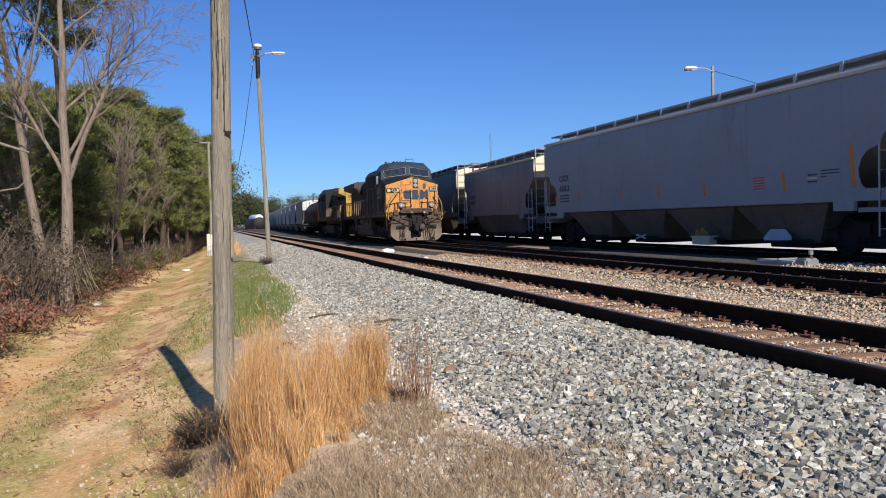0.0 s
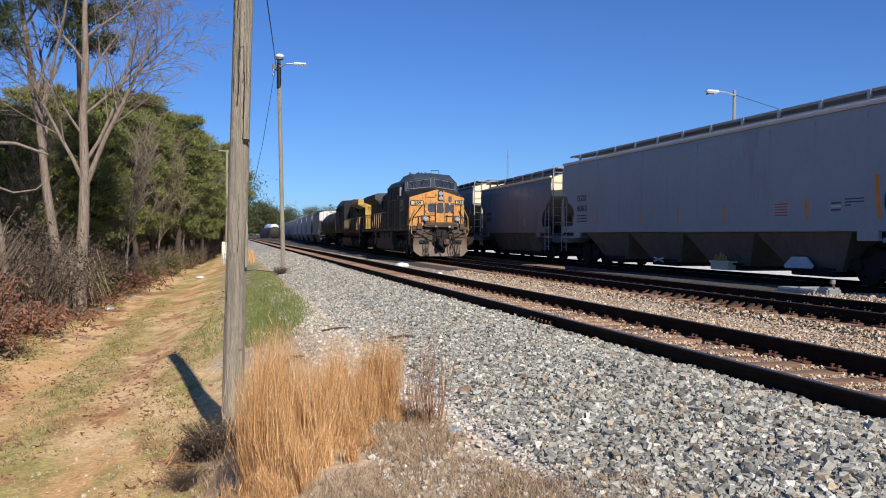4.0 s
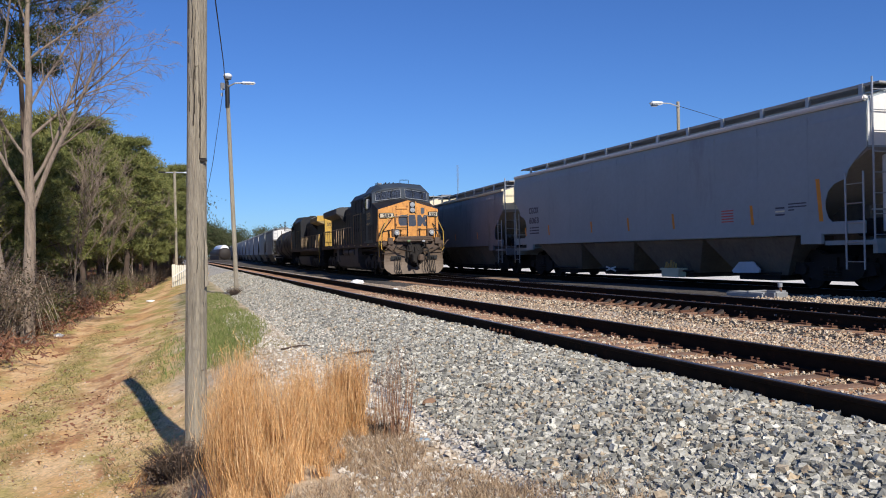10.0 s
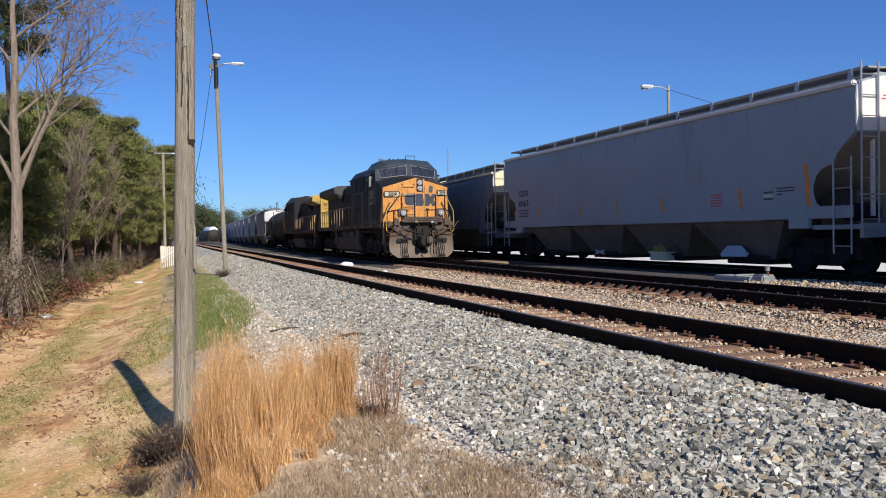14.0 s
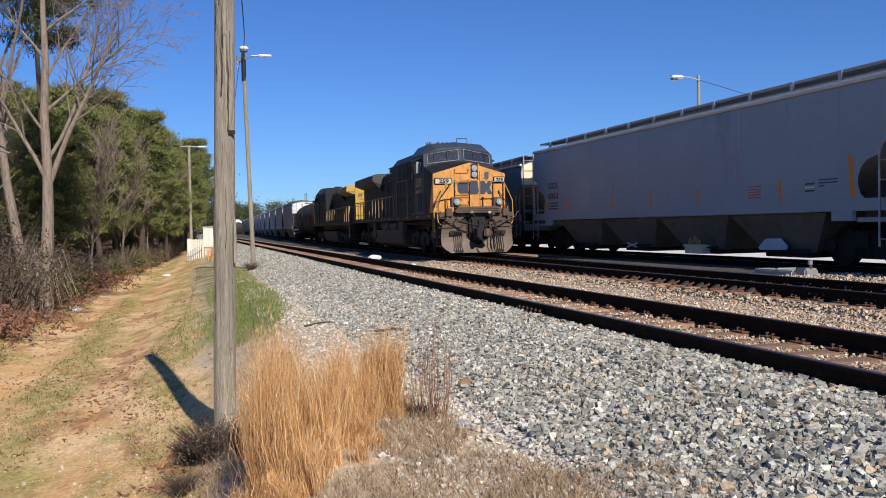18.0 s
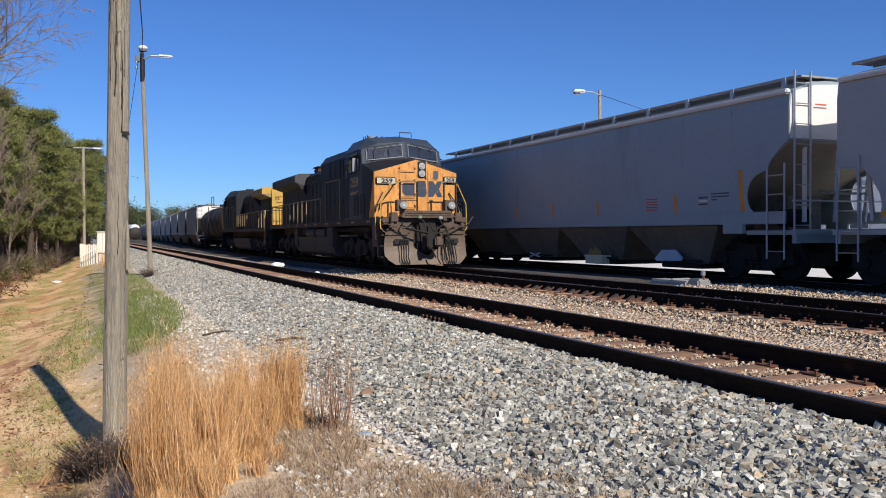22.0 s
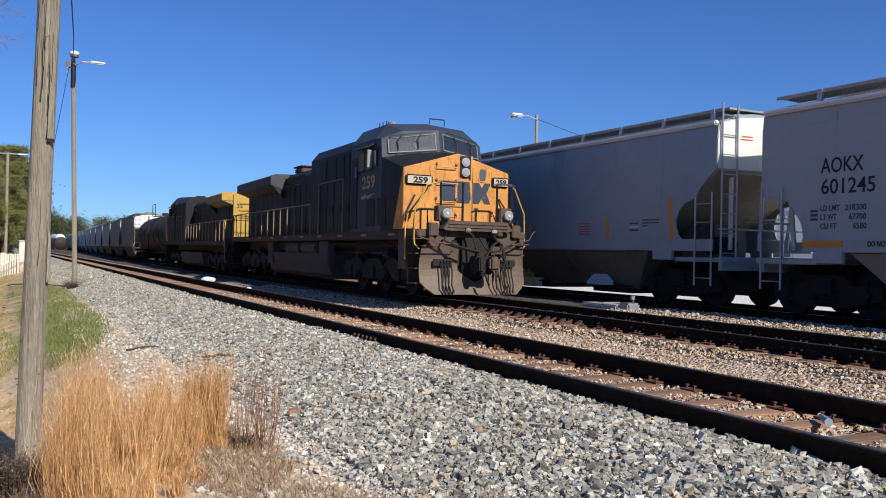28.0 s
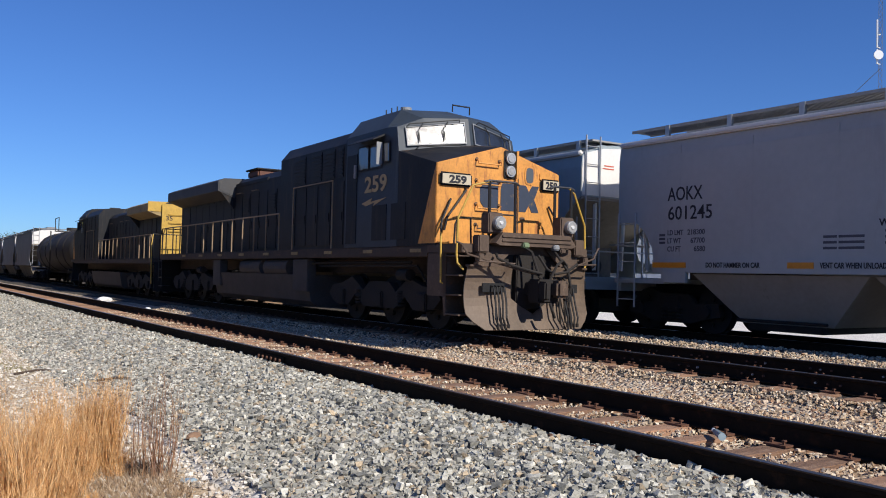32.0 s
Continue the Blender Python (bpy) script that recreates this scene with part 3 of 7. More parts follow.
# bolted joint bars on the near rail
for y in (10.75,):
    jb = part("joint_bar", B((4.0975 - 0.05, 4.0975 - 0.02, 10.45, 11.35, -0.14, -0.05), bev=0.006), M_RAIL, t1)
    for k in range(6):
        part("bolt", disc((4.0975 - 0.06, 10.52 + 0.15 * k, -0.095), (1, 0, 0), 0.022, 0.03, 8), M_RUST, jb)
t2 = track("second track with oily rails and a turnout", 9.82, grade, -1.0, 48, 30, 200, lean2)
t3 = track("yard track under the parked hopper cars", 14.9, lambda y: 0.0, 2.0, 30, 3, 110, lean3)
M_TRUCKG = mat("greasy_iron", (0.05, 0.035, 0.026), 0.7, 0, 0.4, 5)
# turnout rails that leave the second track towards the yard track
DIV0 = 15.0


def diverge(y):
    u = max(0.0, y - DIV0)
    return min(5.08, u * u / 700 if u < 36 else 36 * 36 / 700 + (u - 36) * 36 / 350)


ysd = [DIV0 + 2 * k for k in range(36)]
turnout = thing("turnout", "turnout with blades, rods and rail braces on the second track", "railway switch", kind="structure")
for s in (-0.7525, 0.7525):
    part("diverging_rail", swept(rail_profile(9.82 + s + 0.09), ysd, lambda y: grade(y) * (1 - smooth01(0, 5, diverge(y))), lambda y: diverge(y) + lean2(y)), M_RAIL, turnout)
for k in range(9):
    y = 12.6 + 0.52 * k * 1.0
    part("rail_brace", prism([(9.0, -0.17), (8.86, -0.17), (8.88, -0.15), (9.0, -0.09)], "y", y - 0.05, y + 0.05), M_TRUCKG, turnout)
    shared("rail_clip", clip_me, turnout, 8.8, y + 0.12, -0.16)
    part("slide_plate", B((8.55, 9.5, y - 0.09, y + 0.09, -0.186, -0.168), bev=0.003), M_TIE, turnout)
for y in (12.9, 13.5):
    part("switch_rod", B((8.7, 12.2, y - 0.03, y + 0.03, -0.2, -0.15), bev=0.005), M_RUST, turnout)
# bolts along the yard side rails
for rx in (9.0675, 10.5725):
    for g in range(9):
        y = 4.6 + g * 1.05
        for k in range(3):
            part("rail_bolt", disc((rx - 0.035, y + 0.16 * k, -0.10), (1, 0, 0), 0.014, 0.03, 8), M_GALV if (g + k) % 5 == 3 else M_RUST, t2)

# ---- lettering, logos as plain shapes ----
SIDE = Matrix(((0, 0, -1, 0), (-1, 0, 0, 0), (0, 1, 0, 0), (0, 0, 0, 1)))
FRONT = Matrix(((1, 0, 0, 0), (0, 0, -1, 0), (0, 1, 0, 0), (0, 0, 0, 1)))


def lettering(name, text, size, material, parent, place, face, width=None, bold=0.0):
    cu = bpy.data.curves.new(name, "FONT")
    cu.body = text
    cu.size = size
    cu.extrude = 0.003
    cu.offset = bold
    cu.resolution_u = 3
    tmp = bpy.data.objects.new("tmp", cu)
    scene.collection.objects.link(tmp)
    bpy.context.view_layer.update()
    me = bpy.data.meshes.new_from_object(tmp.evaluated_get(bpy.context.evaluated_depsgraph_get()))
    bpy.data.objects.remove(tmp)
    if width:
        w = max(v.co.x for v in me.vertices)
        me.transform(Matrix.Diagonal((width / w, 1, 1, 1)))
    me.transform(Matrix.Translation(place) @ face)
    me.materials.clear()
    me.materials.append(material)
    ob = new(name, me)
    ob.parent = parent
    return ob


M_GLASS = bpy.data.materials.new("cab_glass")
M_GLASS.use_nodes = True
_b = M_GLASS.node_tree.nodes["Principled BSDF"]
_b.inputs["Base Color"].default_value = (0.10, 0.115, 0.13, 1)
_b.inputs["Roughness"].default_value = 0.06
_b.inputs["Specular IOR Level"].default_value = 0.9
M_SCREEN = mat("dusty_windscreen", (0.055, 0.062, 0.07), 0.24, 0, 0.3, 2.5, spec=1.0)
_s = M_SCREEN.node_tree.nodes["Principled BSDF"]
_s.inputs["Coat Weight"].default_value = 1.0
_s.inputs["Coat Roughness"].default_value = 0.03
_s.inputs["IOR"].default_value = 1.7
M_LAMP = glow("lit_lamp", (0.8, 0.76, 0.7), 0.35)
M_MIRROR = mat("lamp_reflector", (0.75, 0.75, 0.76), 0.22, 0.9, 0.1, 8)
M_CREAM = mat("cream_board", (0.75, 0.66, 0.45), 0.5, 0, 0.1, 6)
M_BOARD = mat("dull_cream_board", (0.50, 0.44, 0.32), 0.5, 0, 0.15, 6)
M_LETTER = mat("dark_lettering", (0.012, 0.013, 0.02), 0.6)
M_BUFF = mat("buff_lettering", (0.42, 0.30, 0.15), 0.6, 0, 0.2, 6)
M_BLUE = mat("blue_logo", (0.028, 0.040, 0.068), 0.55, 0, 0.3, 4, second=(0.2, 0.13, 0.05), spot=0.02)
M_YEL = mat("safety_yellow", (0.50, 0.31, 0.05), 0.55, 0, 0.3, 6, second=(0.25, 0.15, 0.05), spot=0.05)
M_PLOW = mat("dusty_plow", (0.128, 0.090, 0.062), 0.62, 0.1, 0.5, 1.5, 0.12, 12, second=(0.095, 0.062, 0.042), spot=0.08, streak=(2, 2, 0.8))
M_SILL = mat("rusty_sill_paint", (0.050, 0.034, 0.026), 0.75, 0, 0.5, 1.6, 0.1, 20, second=(0.10, 0.058, 0.034), spot=0.08, streak=(1.2, 1.2, 3))
M_PILOT = mat("brown_pilot_iron", (0.085, 0.055, 0.038), 0.7, 0, 0.45, 2.5, 0.15, 25, second=(0.16, 0.11, 0.075), spot=0.06)
M_TRUCK = mat("grimy_running_gear", (0.016, 0.0125, 0.0105), 0.85, 0, 0.4, 3, 0.2, 20)
M_TANKP = mat("dusty_fuel_tank", (0.055, 0.047, 0.043), 0.75, 0, 0.45, 2, second=(0.075, 0.055, 0.042), spot=0.06)
M_ROOFBROWN = mat("sooty_nose_top", (0.10, 0.075, 0.06), 0.7, 0, 0.3, 2)
M_STAN = mat("tan_stanchion", (0.28, 0.20, 0.12), 0.6, 0, 0.25, 5)
M_CABGREY = mat("blue_grey_cab", (0.040, 0.052, 0.068), 0.5, 0, 0.3, 1.5, spec=0.3, second=(0.05, 0.06, 0.075), spot=0.02)
M_REDBROWN = mat("rusty_stack", (0.13, 0.055, 0.035), 0.8, 0, 0.3, 4)
M_WHEEL = mat("wheel_steel", (0.014, 0.0115, 0.010), 0.8, 0.0, 0.3, 4)
M_TREAD = mat("wheel_tread", (0.35, 0.33, 0.31), 0.35, 0.9, 0.1, 5)
M_GASKET = mat("grey_gasket", (0.24, 0.25, 0.26), 0.5)
M_WING = mat("dusty_tan_wing", (0.30, 0.22, 0.10), 0.7, 0, 0.4, 1.5, second=(0.12, 0.10, 0.08), spot=0.08)
M_LENS = mat("lamp_lens", (0.46, 0.46, 0.45), 0.2, 0.35, 0.35, 14)
M_RADGREY = mat("dull_radiator_grey", (0.050, 0.050, 0.053), 0.65, 0, 0.4, 1.5, second=(0.085, 0.078, 0.07), spot=0.05)
M_IRONRAIL = mat("worn_black_rail", (0.06, 0.06, 0.062), 0.4, 0.3, 0.3, 5)
M_WHITELENS = mat("bright_lamp_glass", (0.85, 0.85, 0.84), 0.15, 0.3, 0.05, 8)
M_GREENCOCK = mat("faded_green_paint", (0.16, 0.22, 0.12), 0.6, 0, 0.2, 6)
M_BOLT = mat("buff_bolt", (0.48, 0.28, 0.08), 0.6, 0, 0.2, 5)


def wheelset(parent, x_half, y, z, r, name="wheelset"):
    """An axle with two flanged wheels that turns about its own middle."""
    bm = tube([(-x_half, 0, 0), (x_half, 0, 0)], 0.08, 10)
    for s in (-1, 1):
        disc((s * 0.76, 0, 0), (1, 0, 0), r, 0.13, 26, bm)
        disc((s * 0.69, 0, 0), (1, 0, 0), r + 0.03, 0.03, 26, bm)
        disc((s * 0.84, 0, 0), (1, 0, 0), 0.15, 0.06, 12, bm)
        for k in range(6):
            a = k * math.tau / 6
            bmesh.ops.create_cube(bm, size=0.07, matrix=Matrix.Translation((s * 0.84, 0.28 * r / 0.5 * math.cos(a), 0.28 * r / 0.5 * math.sin(a))))
    ob = part(name, bm, M_WHEEL, parent)
    ob.location = (0, y, z)
    return ob


WHEELS = []


def loco_truck(parent, y0, x_out=1.12):
    axles = (y0 - 1.85, y0, y0 + 1.85)
    # the cast side frame: humped over the boxes, with springs between
    prof = [(-2.55, 0.62), (-2.35, 0.82), (-1.85, 0.86), (-1.3, 1.02), (-0.75, 0.72), (-0.45, 0.92), (0.45, 0.92), (0.75, 0.72), (1.3, 1.02), (1.85, 0.86), (2.35, 0.82), (2.55, 0.62), (2.3, 0.42), (1.5, 0.36), (1.15, 0.62), (0.7, 0.36), (-0.7, 0.36), (-1.15, 0.62), (-1.5, 0.36), (-2.3, 0.42)]
    bm = bmesh.new()
    for s in (-1, 1):
        prism([(y0 + a, b) for a, b in prof], "x", s * x_out - 0.09, s * x_out + 0.09, bm)
    bmesh.ops.create_cube(bm, size=1, matrix=Matrix.Translation((0, y0, 0.75)) @ Matrix.Diagonal((2.0, 1.2, 0.35, 1)))
    tr = part("bogie_frame", bm, M_TRUCK, parent)
    for a in axles:
        WHEELS.append((wheelset(tr, 1.05, a, 0.53, 0.53), 0.53, parent))
        for s in (-1, 1):
            part("axle_box", B((s * x_out - 0.15, s * x_out + 0.15, a - 0.2, a + 0.2, 0.36, 0.72), bev=0.03), M_TRUCK, tr)
    for a in (y0 - 0.95, y0 + 0.95):
        bm = bmesh.new()
        for k in range(5):
            disc((-x_out - 0.06, a, 0.44 + 0.07 * k), (0, 0, 1), 0.11, 0.035, 12, bm)
        part("spring", bm, M_TRUCK, tr)
    part("brake_cylinder", disc((-x_out - 0.12, y0 - 1.2, 1.08), (0, 1, 0), 0.12, 0.42, 14), M_TRUCK, tr)
    part("sand_pipe", tube([(-x_out - 0.05, y0 - 2.7, 1.2), (-x_out - 0.08, y0 - 2.65, 0.7), (-0.78, y0 - 2.5, 0.12)], 0.025, 6), M_TRUCK, tr)
    return tr


def rail_run(parent, pts, r, material, name="handrail"):
    return part(name, tube(pts, r, 7), material, parent)


def locomotive(lead):
    """A six-axle wide-cab diesel; its front faces -y at y = 0, rail top at z = 0."""
    L = thing("locomotive", "dark navy freight diesel locomotive with a weathered yellow nose" if lead else "second dark navy diesel locomotive with a yellow hood end", "locomotive", "locomotives of the moving train")
    H1 = 19.7      # hood's rear end
    R0 = 13.4 if lead else 15.4      # radiator's front
    # frame and walkway
    part("underframe", B((-1.5, 1.5, 0.25, H1 + 0.9, 1.44, 1.66), (-0.7, 0.7, 0.3, H1 + 0.8, 1.1, 1.44), bev=0.02), M_SILL, L, "rusty brown underframe")
    for k in range(9):
        y = 0.5 + k * 2.05
        if y < H1:
            part("reflective_strip", B((-1.512, -1.5, y, y + 0.42, 1.53, 1.60)), M_WING, L)
    # nose and cab, lofted
    n0 = [(1.50, 1.66), (1.50, 2.4), (1.50, 3.24), (0.75, 3.46), (0, 3.68)]
    n1 = [(1.50, 1.66), (1.50, 2.4), (1.50, 3.62), (0.75, 3.75), (0, 3.82)]
    c0 = [(1.50, 1.66), (1.50, 2.6), (1.48, 4.14), (0.95, 4.36), (0, 4.42)]
    c1 = [(1.50, 1.66), (1.50, 2.6), (1.48, 4.18), (1.15, 4.60), (0, 4.70)]
    def front(x, rake=0.0):
        return 1.06 + 0.42 * abs(x) / 1.5 + rake
    part("nose", loft([sect(0.0, n0), [(x, front(x), z) for x, y, z in sect(0, n1)]]), M_NAVY, L, "dark navy short hood")
    cab = part("cab", loft([[(x, front(x) + 0.01, z) for x, y, z in sect(0, n1)], [(x, front(x, 0.14), z) for x, y, z in sect(0, c0)], sect(2.05, c1), sect(3.95, c1)]), M_CABGREY if lead else M_NAVY, L, "blue-grey operator's cab")
    bm = bmesh.new()
    vs = [bm.verts.new(p) for p in ((-1.46, 0.04, 3.252), (0, 0.04, 3.69), (1.46, 0.04, 3.252), (1.46, 1.45, 3.63), (0, 1.04, 3.832), (-1.46, 1.45, 3.63))]
    bm.faces.new((vs[0], vs[1], vs[4], vs[5]))
    bm.faces.new((vs[1], vs[2], vs[3], vs[4]))
    bmesh.ops.solidify(bm, geom=bm.faces[:], thickness=-0.012)
    part("nose_top", bm, M_ROOFBROWN, L, "sooty brown anti-glare nose top")
    # front face
    bm = prism([(-1.5, 1.70), (1.5, 1.70), (1.5, 3.24), (0, 3.68), (-1.5, 3.24)], "y", -0.02, 0.0)
    bmesh.ops.bevel(bm, geom=bm.edges[:], offset=0.012, segments=1, affect="EDGES")
    face = part("nose_front", bm, M_NOSE, L, "weathered yellow nose front")
    for s in (-1, 1):
        part("nose_side_wedge", prism([(0.0, 3.24), (0.0, 1.70), (0.62, 1.70)], "x", s * 1.5, s * 1.506), M_NOSE, L, "yellow wedge on the nose side")
    if lead:
        for i, (x0, x1, zz) in enumerate(((-1.47, -0.72, 2.94), (0.98, 1.49, 2.99))):
            nb = part("number_board", B((x0, x1, -0.09, -0.02, zz - 0.13, zz + 0.13), bev=0.035), M_BLACK, L, "dark frame with a cream face")
            part("board_face", B((x0 + 0.05, x1 - 0.05, -0.096, -0.088, zz - 0.095, zz + 0.095)), M_BOARD, nb)
            lettering("board_number", "259", 0.2, M_LETTER, nb, (x0 + (0.2 if i == 0 else 0.11), -0.1, zz - 0.07), FRONT, 0.40 if i == 0 else 0.3, 0.008)
        hl = part("headlight_cluster", B((0.06, 0.38, -0.05, -0.021, 3.06, 3.62), bev=0.02), M_BLACK, L)
        for zz in (3.46, 3.2):
            part("headlight_rim", disc((0.2, -0.065, zz), (0, 1, 0), 0.115, 0.06, 20), M_GALV, hl)
            part("headlight_lens", disc((0.2, -0.1, zz), (0, 1, 0), 0.085, 0.02, 20), M_LENS, hl)
        part("headlight_shield", B((0.335, 0.385, -0.1, -0.05, 3.06, 3.62)), M_NOSE, hl)
        nd = part("nose_door", B((0.42, 0.98, -0.032, -0.02, 1.85, 3.36), bev=0.006), M_NOSE, L)
        def oval(w, h, z, n=20):
            return [(0.71 + w * math.copysign(abs(math.cos(k * math.tau / n)) ** 0.6, math.cos(k * math.tau / n)), z + h * math.copysign(abs(math.sin(k * math.tau / n)) ** 0.6, math.sin(k * math.tau / n))) for k in range(n)]
        part("door_window_frame", prism(oval(0.125, 0.19, 3.16), "y", -0.045, -0.03), M_NOSE, nd)
        part("door_window", prism(oval(0.095, 0.155, 3.16), "y", -0.05, -0.044), M_GLASS, nd)
        part("door_seam", B((0.425, 0.44, -0.034, -0.03, 1.87, 3.34)), M_PILOT, nd)
        part("door_latch", B((0.48, 0.6, -0.05, -0.032, 2.24, 2.3), bev=0.005), M_PILOT, nd)
        for zz in (2.1, 3.1):
            part("hinge", B((0.97, 1.03, -0.05, -0.03, zz, zz + 0.12)), M_NOSE, nd)
        # railway emblem, as plain blue blocks
        for shape, yy in (([(-0.50, 2.56), (-0.38, 2.41), (-0.06, 2.41), (-0.06, 2.96), (-0.38, 2.96), (-0.50, 2.82)], -0.022), ([(0.0, 2.41), (0.34, 2.41), (0.39, 2.53), (0.34, 2.96), (0.04, 2.96), (0.0, 2.84)], -0.022), ([(0.45, 2.41), (0.62, 2.41), (0.70, 2.55), (0.78, 2.41), (0.96, 2.41), (0.84, 2.68), (0.96, 2.95), (0.78, 2.95), (0.70, 2.82), (0.62, 2.95), (0.45, 2.95)], -0.034)):
            part("emblem_block", prism(shape, "y", yy - 0.006, yy), M_BLUE, L, "plain blue block of the railway emblem")
        for zz in (3.38, 2.97, 2.5, 2.1):
            bm = tube([(-0.6, -0.02, zz), (-0.6, -0.1, zz - 0.02), (-0.6, -0.1, zz - 0.08), (-0.05, -0.1, zz - 0.08), (-0.05, -0.1, zz - 0.02), (-0.05, -0.02, zz)], 0.014, 6)
            part("grab_iron", bm, M_NOSE if zz > 2.3 else M_PILOT, L)
            for xx in (-0.6, -0.05):
                part("grab_foot", disc((xx, -0.03, zz), (0, 1, 0), 0.035, 0.02, 10), M_PILOT, L)
        part("diagonal_grab", tube([(-0.85, -0.03, 2.78), (-0.88, -0.1, 2.74), (-1.3, -0.1, 2.2), (-1.35, -0.08, 1.95)], 0.022, 6), M_BLACK, L)
    # windscreens
    for s in (-1, 1):
        def w(a, b):
            # a: 0 centre to 1 side, b: 0 foot to 1 top
            x = s * (0.1 + a * 1.24)
            return Vector((x, front(x, 0.14 * (0.14 + 0.75 * b)) - 0.024, 3.87 - 0.13 * a + b * (0.45 - 0.05 * a)))
        bm = bmesh.new()
        out, inn = [bm.verts.new(p) for p in (w(0.0, -0.02), w(1.0, -0.02), w(1.0, 1.02), w(0.0, 1.02))], [bm.verts.new(p) for p in (w(0.016, 0.035), w(0.984, 0.035), w(0.984, 0.965), w(0.016, 0.965))]
        for k in range(4):
            bm.faces.new((out[k], out[(k + 1) % 4], inn[(k + 1) % 4], inn[k]))
        bmesh.ops.recalc_face_normals(bm, faces=bm.faces[:])
        bmesh.ops.solidify(bm, geom=bm.faces[:], thickness=0.02)
        ws = part("windscreen_frame", bm, M_GASKET, L)
        bm = bmesh.new()
        vs = [bm.verts.new(p) for p in (w(0.016, 0.035), w(0.984, 0.035), w(0.984, 0.965), w(0.016, 0.965))]
        bm.faces.new(vs)
        bmesh.ops.solidify(bm, geom=bm.faces[:], thickness=0.008)
        part("windscreen_pane", bm, M_SCREEN if lead else M_GLASS, ws)
        if lead:
            for a in (0.3, 0.72):
                o = Vector((0, -0.05, 0.0))
                part("wiper", tube([w(a, 1.1) + o, w(a + 0.1, 0.72) + o, w(a + 0.08, 0.4) + o], 0.012, 5), M_BLACK, ws)
                part("wiper_blade", tube([w(a + 0.08, 0.2) + o, w(a + 0.08, 0.62) + o], 0.014, 5), M_BLACK, ws)
            part("wiper_bar", tube([w(0.08, 1.0), w(0.12, 1.14) + Vector((0, -0.09, 0)), w(0.95, 1.14) + Vector((0, -0.09, 0)), w(1.0, 0.95)], 0.012, 5), M_BLACK, ws)
            part("lower_grab", tube([w(0.1, -0.25), w(0.14, -0.08) + Vector((0, -0.08, 0)), w(0.85, -0.1) + Vector((0, -0.1, 0)), w(0.9, -0.3)], 0.014, 5), M_BLACK, ws)
    # side glazing and doors of the cab
    for s in (-1, 1):
        x = s * 1.5
        for y0, y1, z0, z1 in ((1.84, 2.12, 3.42, 3.88), (2.2, 2.74, 3.34, 3.9), (2.78, 3.3, 3.34, 3.9)):
            fr = part("side_window_frame", B((x - 0.01, x + 0.015 * s + 0.0, y0, y1, z0, z1)), M_BLACK, cab)
            part("side_pane", B((x + 0.016 * s, x + 0.022 * s, y0 + 0.04, y1 - 0.04, z0 + 0.04, z1 - 0.04)), M_GLASS, fr)
        part("window_wind_deflector", B((x + 0.02 * s, x + 0.16 * s, 2.16, 2.19, 3.4, 3.88)), M_GASKET if s < 0 else M_BLACK, cab)
        part("sun_visor", prism([(1.5 * s, 4.06), (1.78 * s, 3.92), (1.78 * s, 3.90), (1.5 * s, 4.02)], "y", 2.1, 3.35), M_BLACK, cab)
        for y0, y1 in ((1.15, 1.75), (1.95, 2.6)):
            part("equipment_door", B((x, x + 0.012 * s, y0, y1, 1.8, 2.55)), M_NAVY, L)
        part("cab_door", B((x, x + 0.014 * s, 3.36, 3.86, 1.75, 3.75)), M_NAVY, cab)
        part("mirror", B((x + 0.05 * s, x + 0.09 * s, 3.3, 3.38, 3.2, 3.5), bev=0.01), M_GASKET, cab)
    if lead:
        lettering("road_number", "259", 0.48, M_BUFF, L, (-1.507, 2.98, 2.86), SIDE, 1.02, 0.012)
        part("side_flash", prism([(3.1, 2.62), (2.62, 2.72), (2.68, 2.64), (1.98, 2.70), (2.55, 2.55), (2.5, 2.62), (2.9, 2.56)], "x", -1.509, -1.5), M_BUFF, L, "buff zigzag stripe")
    # cab roof things
    part("roof_horn_bracket", B((-0.5, 0.1, 3.4, 3.52, 4.69, 4.78), bev=0.01), M_BLACK, cab)
    if lead:
        for dx in (-0.4, -0.2, 0.0):
            part("horn", tube([(dx, 3.5, 4.80), (dx, 3.25, 4.80)], 0.014, 8, None, 0.032), M_BLACK, cab)
        part("roof_loop", tube([(0.05, 1.9, 4.68), (0.05, 1.9, 4.83), (0.5, 1.9, 4.83), (0.5, 1.9, 4.66)], 0.018, 6), M_BLACK, cab)
        part("antenna_dome", disc((-0.95, 2.2, 4.66), (0, 0, 1), 0.12, 0.06, 14), M_GASKET, cab)
        for k in range(3):
            part("aerial", tube([(-1.0, 2.5 + 0.25 * k, 4.6), (-1.0, 2.5 + 0.25 * k, 4.76)], 0.015, 5), M_BLACK, cab)
    # full-width electrical and blower section behind the cab
    h1 = [(1.46, 1.66), (1.46, 2.6), (1.46, 4.08), (1.22, 4.38), (0, 4.46)]
    part("equipment_hood", loft([sect(3.96, h1), sect(8.05, h1)]), M_NAVY, L)
